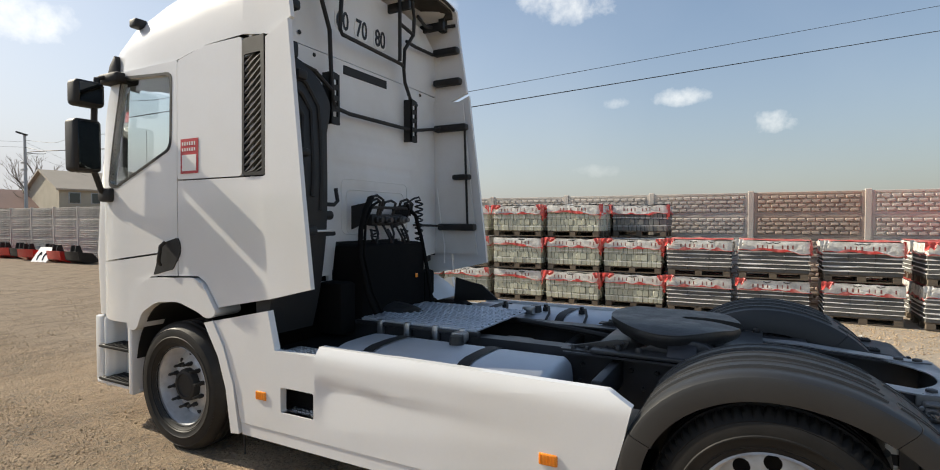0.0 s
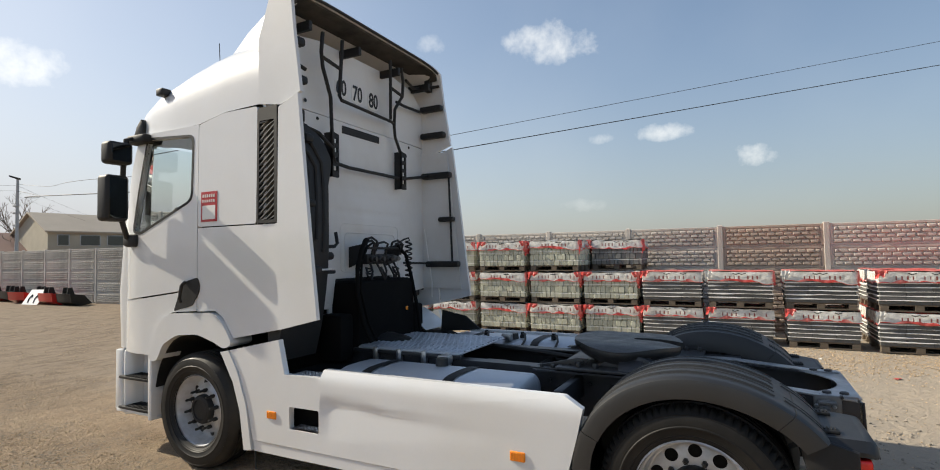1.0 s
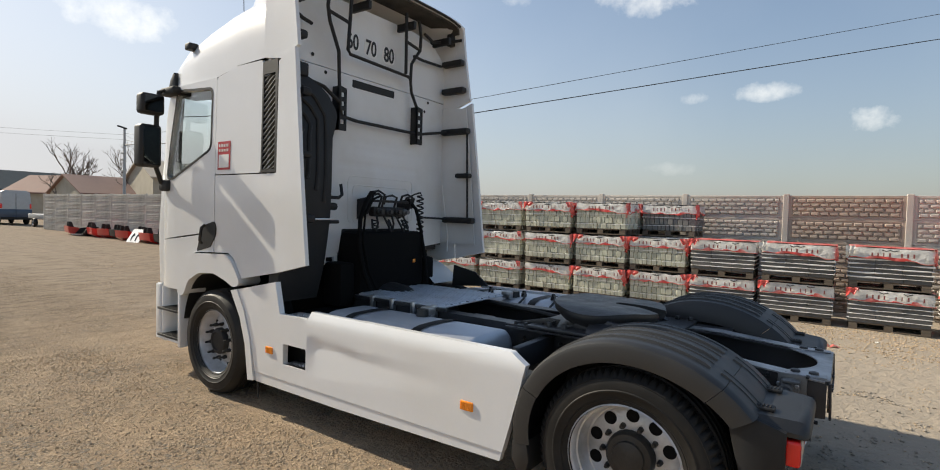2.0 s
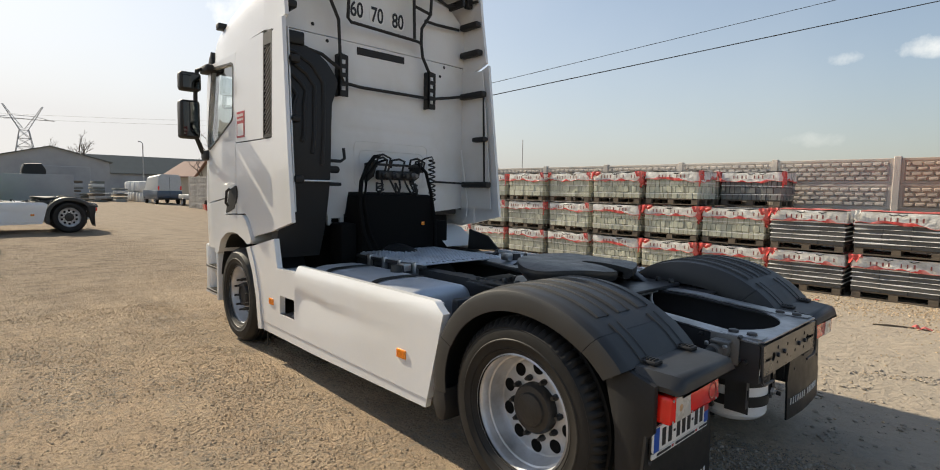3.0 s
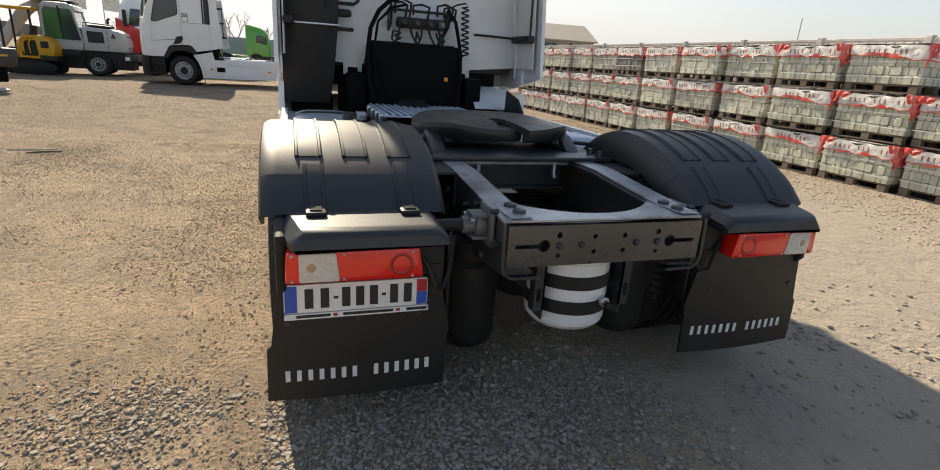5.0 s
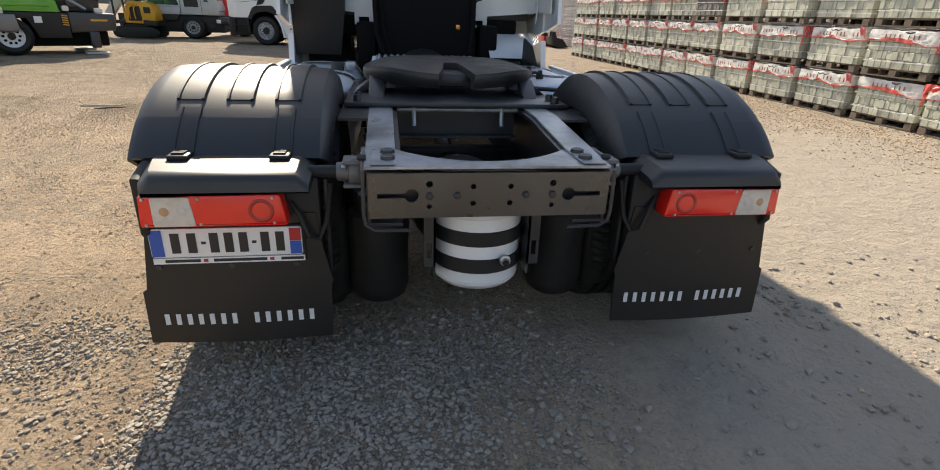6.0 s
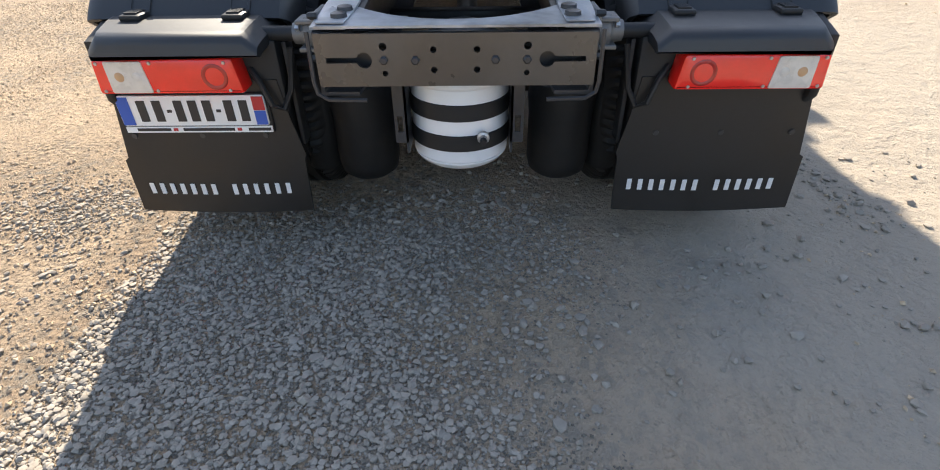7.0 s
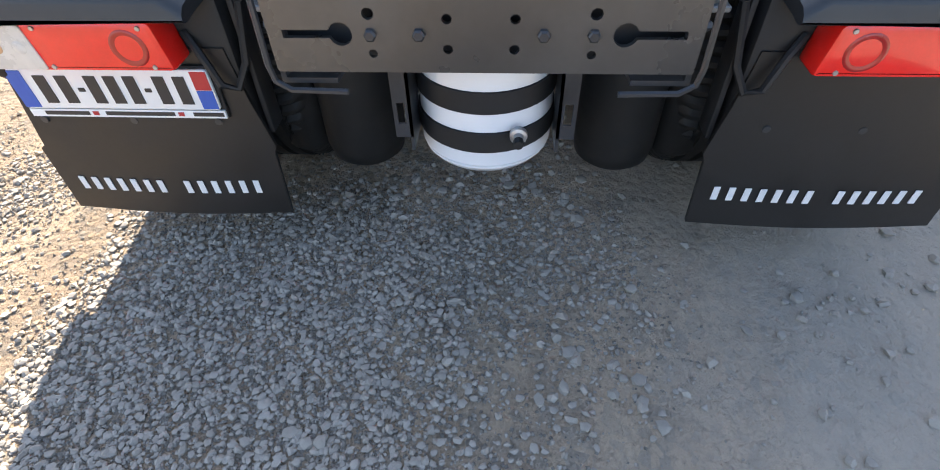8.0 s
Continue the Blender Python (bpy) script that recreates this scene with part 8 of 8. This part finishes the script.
for s in (-1, 1):
    bm = tube(B(), [(1.2, s * 1.4, 24.5), (0.5, s * 4.2, 30), (0.3, s * 6.8, 35)], 0.2, 4)
    tube(bm, [(-1.2, s * 1.4, 24.5), (-0.5, s * 4.2, 30), (-0.3, s * 6.8, 35)], 0.2, 4)
    tube(bm, [(0, s * 0.2, 25.2), (0, s * 3.4, 30), (0, s * 6.4, 35)], 0.16, 4)
    for k in range(6):
        u = k / 6
        tube(bm, [(0, s * (0.2 + 6.2 * u), 25.2 + 9.8 * u), (0.5, s * (2.2 + 4.6 * u), 26.2 + 8.8 * u)], 0.09, 4)
    part("pylon_horn", bm, GALV, pylon)
bm = tube(B(), [(0, -10.5, 29.3), (0, 10.5, 29.3)], 0.22, 4)
tube(bm, [(0, -9.5, 29.2), (0, -4, 30.6), (0, 4, 30.6), (0, 9.5, 29.2)], 0.14, 4)
part("cross_arm", bm, GALV, pylon)
mast = thing("radio_mast", (-130, 147, 0), "thin distant radio mast", "mast")
part("mast_pole", tube(B(), [(0, 0, 0), (0, 0, 21)], 0.15, 6), GALV, mast)
for k, (x, y) in enumerate(((-55.3, -18.5), (-55.9, -16.1))):
    flag = thing("banner_flag", (x, y, 0), "pale advertising flag on a pole", "flag")
    part("flag_pole", tube(B(), [(0, 0, 0), (0, 0, 5.4)], 0.04, 6), GALV, flag)
    part("flag_cloth", sheet(B(), [(0.0, 3.9), (1.3, 3.8), (1.3, 5.1), (0.0, 5.2)], [], "x", -0.01, 0.01, 0.2, lambda c: (c.x + 0.08 * math.sin(c.y * 5), c.y, c.z)), FILM, flag)

# ---- bare trees ----
def tree(at, height, seed, label="bare leafless tree with a fine twiggy crown"):
    rng = random.Random(seed)
    t = thing("tree", at, label, "tree", "bare trees")
    wood, twigs = B(), B()

    def grow(p, d, length, r, depth):
        q = p + d * length
        mid = p + d * length * 0.5 + Vector((rng.uniform(-1, 1), rng.uniform(-1, 1), rng.uniform(-0.3, 0.6))) * length * 0.07
        bm = wood if depth < 2 else twigs
        tube(bm, [p, mid, q], r, 5 if depth < 2 else 3, False)
        if depth >= 5:
            return
        for _ in range(3 if depth < 3 else rng.choice((2, 3))):
            nd = (d + Vector((rng.uniform(-1, 1), rng.uniform(-1, 1), rng.uniform(-0.15, 0.8))) * 0.75).normalized()
            grow(q if rng.random() < 0.6 else p.lerp(q, rng.uniform(0.5, 0.95)), nd, length * rng.uniform(0.55, 0.8), max(0.012, r * 0.55), depth + 1)

    grow(Vector((0, 0, 0)), Vector((0, 0, 1)), height * 0.30, height * 0.022, 0)
    part("trunk", wood, BARK, t)
    tagged(part("twigs", twigs, BARK, t), kind="stuff")
    return t


trees = [tree((-58, 21, 0), 7.2, 1), tree((-66, 18.5, 0), 9.5, 2), tree((-100, 9, 0), 11, 3)]
for i, (x, y, sc) in enumerate(((-62, 16, 1), (-70, 26, 1.1), (-290, 22, 2.2), (-110, -4, 1), (-104, -9, 0.9), (-92, -32, 0.62), (-88, -27, 0.55), (-96, -24, 0.6), (-125, 40, 1.3), (-60, -30, 1))):
    c = copy_thing(trees[i % 3], pose(x, y, 0, 0, 0, 40 * i))
    c.scale = (sc, sc, sc)

# low band of bare woodland on the horizon
BRUSH = shade("distant_brush", (0.20, 0.18, 0.155), 1.0, vary=0.3, scale=0.15)
bm = B()
rows = []
for i in range(161):
    a = radians(-20 + 250 * i / 160)
    r = 420 + 40 * noise.noise(Vector((i * 0.3, 0, 0)))
    h = 6 + 5 * noise.noise(Vector((i * 0.35, 2, 0))) + 3 * noise.noise(Vector((i * 1.7, 5, 0)))
    rows.append([(r * math.cos(a), r * math.sin(a), -1), (r * math.cos(a), r * math.sin(a), max(2, h)), ((r + 25) * math.cos(a), (r + 25) * math.sin(a), max(2, h) * 0.8), ((r + 25) * math.cos(a), (r + 25) * math.sin(a), -1)])
loft(bm, rows, True, True)
tagged(part("distant_woods", bm, BRUSH), "far bare woodland on the horizon", "woods", kind="stuff")


# ---- litter on the ground ----
def stick(at, turn, length, mat, label):
    t = thing("wood_scrap", (at[0], at[1], ground_z(*at)), label, "scrap", "", turn)
    part("stick", loft(B(), [[(x, y * w, z * w) for y, z in ((-0.02, 0.0), (0.02, 0.0), (0.018, 0.022), (-0.015, 0.025))] for x, w in ((-length / 2, 0.5), (-length * 0.1, 1.0), (length / 2, 0.7))], True, True), mat, t)
    return t


PALE_WOOD = shade("pale_split_wood", (0.55, 0.46, 0.34), 0.85, vary=0.2, scale=12)
stick((-5.75, -4.34), 96, 0.55, PALE_WOOD, "pale split stick lying on the ground")
stick((-5.55, -4.15), 110, 0.38, PALLET_WOOD, "dark broken stick lying on the ground")
stick((0.77, 5.27), 20, 0.42, PALLET_WOOD, "dark broken stick on the dusty lane")
for x, y, turn, wide, mat in ((2.36, 5.0, 30, 0.10, FILM_RED), (1.6, 6.2, 110, 0.07, FILM), (-0.4, 6.6, 70, 0.09, FILM_RED)):
    scrap = thing("film_scrap", (x, y, ground_z(x, y)), "torn scrap of wrapping film on the ground", "scrap", "", turn)
    bm = B()
    net = [[bm.verts.new((wide * (i / 5 - 0.5), wide * 0.6 * (j / 4 - 0.5), 0.006 + 0.03 * abs(noise.noise(Vector((i * 0.7 + x, j * 0.8, y)))))) for i in range(6)] for j in range(5)]
    for j in range(4):
        for i in range(5):
            bm.faces.new((net[j][i], net[j][i + 1], net[j + 1][i + 1], net[j + 1][i]))
    part("torn_film", bm, mat, scrap)


# ---- loose stones ----
STONE = shade("grey_pebbles", (0.30, 0.258, 0.207), 0.9, vary=0.2, scale=30.0, fine=200, island=0.26, tint=(0.325, 0.285, 0.235))
# grit darker than the pebbles: shade of the gaps painted into its colour
GAP_GRIT = shade("gap_shade_grit", (0.16, 0.138, 0.112), 0.95, vary=0.2, scale=30.0, fine=200, island=0.4, tint=(0.2, 0.172, 0.14))
STONE_TAN = shade("tan_stones", (0.50, 0.375, 0.245), 0.95, vary=0.2, scale=30.0, fine=200, island=0.5, tint=(0.43, 0.325, 0.22))


def stone_field(name, count, region, size, density, mat, label, seed, plain=False, skew=2.6):
    """Many pebbles in one mesh; density(x, y) in 0..1 thins them out."""
    rng = np.random.default_rng(seed)
    ico = bmesh.new()
    bmesh.ops.create_icosphere(ico, subdivisions=1, radius=1)
    base = np.array([v.co[:] for v in ico.verts])
    tris = np.array([[v.index for v in f.verts] for f in ico.faces])
    ico.free()
    if plain:
        base = np.array([(1, 0, 0), (0, 1, 0), (-1, 0, 0), (0, -1, 0), (0.1, 0, 1), (0, 0.1, -1)]) * 1.2
        tris = np.array([(0, 1, 4), (1, 2, 4), (2, 3, 4), (3, 0, 4), (1, 0, 5), (2, 1, 5), (3, 2, 5), (0, 3, 5)])
    x0, x1, y0, y1 = region
    co, fa, made = [], [], 0
    for _ in range(count):
        x, y = rng.uniform(x0, x1), rng.uniform(y0, y1)
        if rng.random() > density(x, y):
            continue
        r = size[0] + (size[1] - size[0]) * rng.random() ** skew
        sc = r * np.array([rng.uniform(0.75, 1.35), rng.uniform(0.75, 1.2), rng.uniform(0.5, 0.9) if plain else rng.uniform(0.5, 0.8)])
        a = rng.uniform(0, 6.283)
        p = base * (1 + rng.uniform(-0.24, 0.24, (len(base), 1))) * sc
        c, s = math.cos(a), math.sin(a)
        p = np.stack([p[:, 0] * c - p[:, 1] * s + x, p[:, 0] * s + p[:, 1] * c + y, p[:, 2] + ground_z(x, y) + sc[2] * 0.6], 1)
        co.append(p)
        fa.append(tris + made * len(base))
        made += 1
    me = bpy.data.meshes.new(name)
    me.from_pydata(np.concatenate(co).tolist(), [], np.concatenate(fa).tolist())
    ob = mesh_part(name, me, mat, None, "", 34)
    return tagged(ob, label, "gravel", kind="stuff")


def edge(v, lo, hi, soft):
    return max(0.0, min(1.0, (v - lo) / soft, (hi - v) / soft))


def behind(x, y):
    wob = noise.noise(Vector((x * 1.1, y * 1.1, 4))) * 0.5
    fade = edge(x + wob, 0.15, 3.3, 0.7) * edge(y + wob, -3.2, 0.55, 0.7)
    patch = noise.noise(Vector((x * 1.2, y * 1.2, 7))) * 1.5 + (1.05 if y > -1.3 else 0.12)
    return min(1.0, fade * max(0.08, patch))


def sparse(x, y):
    return 0.06 + max(0.0, noise.noise(Vector((x * 2.6, y * 2.6, 9))) - 0.12) * 1.3


def beside(x, y):
    return min(1.0, max(0.04, 0.22 + noise.noise(Vector((x * 0.9, y * 0.9, 2))) * 0.8 + noise.noise(Vector((x * 3, y * 3, 12))) * 0.5))


stone_field("gravel", 95000, (0.0, 3.0, -3.0, 0.8), (0.0035, 0.0125), behind, STONE, "loose grey pebbles on the dusty ground", 3, False, 2.6)
stone_field("gravel", 90000, (0.0, 3.0, -3.0, 1.2), (0.003, 0.0065), behind, GAP_GRIT, "fine grit between the pebbles, coloured dark as shaded gaps", 13, True, 1.5)
stone_field("gravel", 18000, (0.0, 3.2, -0.6, 3.2), (0.002, 0.02), sparse, STONE, "few pebbles on compacted dust", 4)
stone_field("gravel", 170000, (-6.5, 3.2, -6.5, -1.25), (0.002, 0.010), beside, STONE_TAN, "scattered small stones on tan ground", 5, True)
stone_field("gravel", 26000, (-12.0, 5.0, 4.6, 7.3), (0.004, 0.017), lambda x, y: min(1.0, max(0.06, (y - 4.8 + noise.noise(Vector((x * 0.8, y, 1)))) / 1.4)), STONE_TAN, "coarse gravel along the stacked pallets", 6)
stone_field("gravel", 50000, (-17.0, -4.0, -9.0, 5.0), (0.004, 0.012), beside, STONE_TAN, "scattered stones across the yard", 7, True)
stone_field("gravel", 22000, (0.5, 5.0, 1.2, 7.0), (0.002, 0.010), sparse, STONE_TAN, "scattered small stones beside the truck", 8, True)
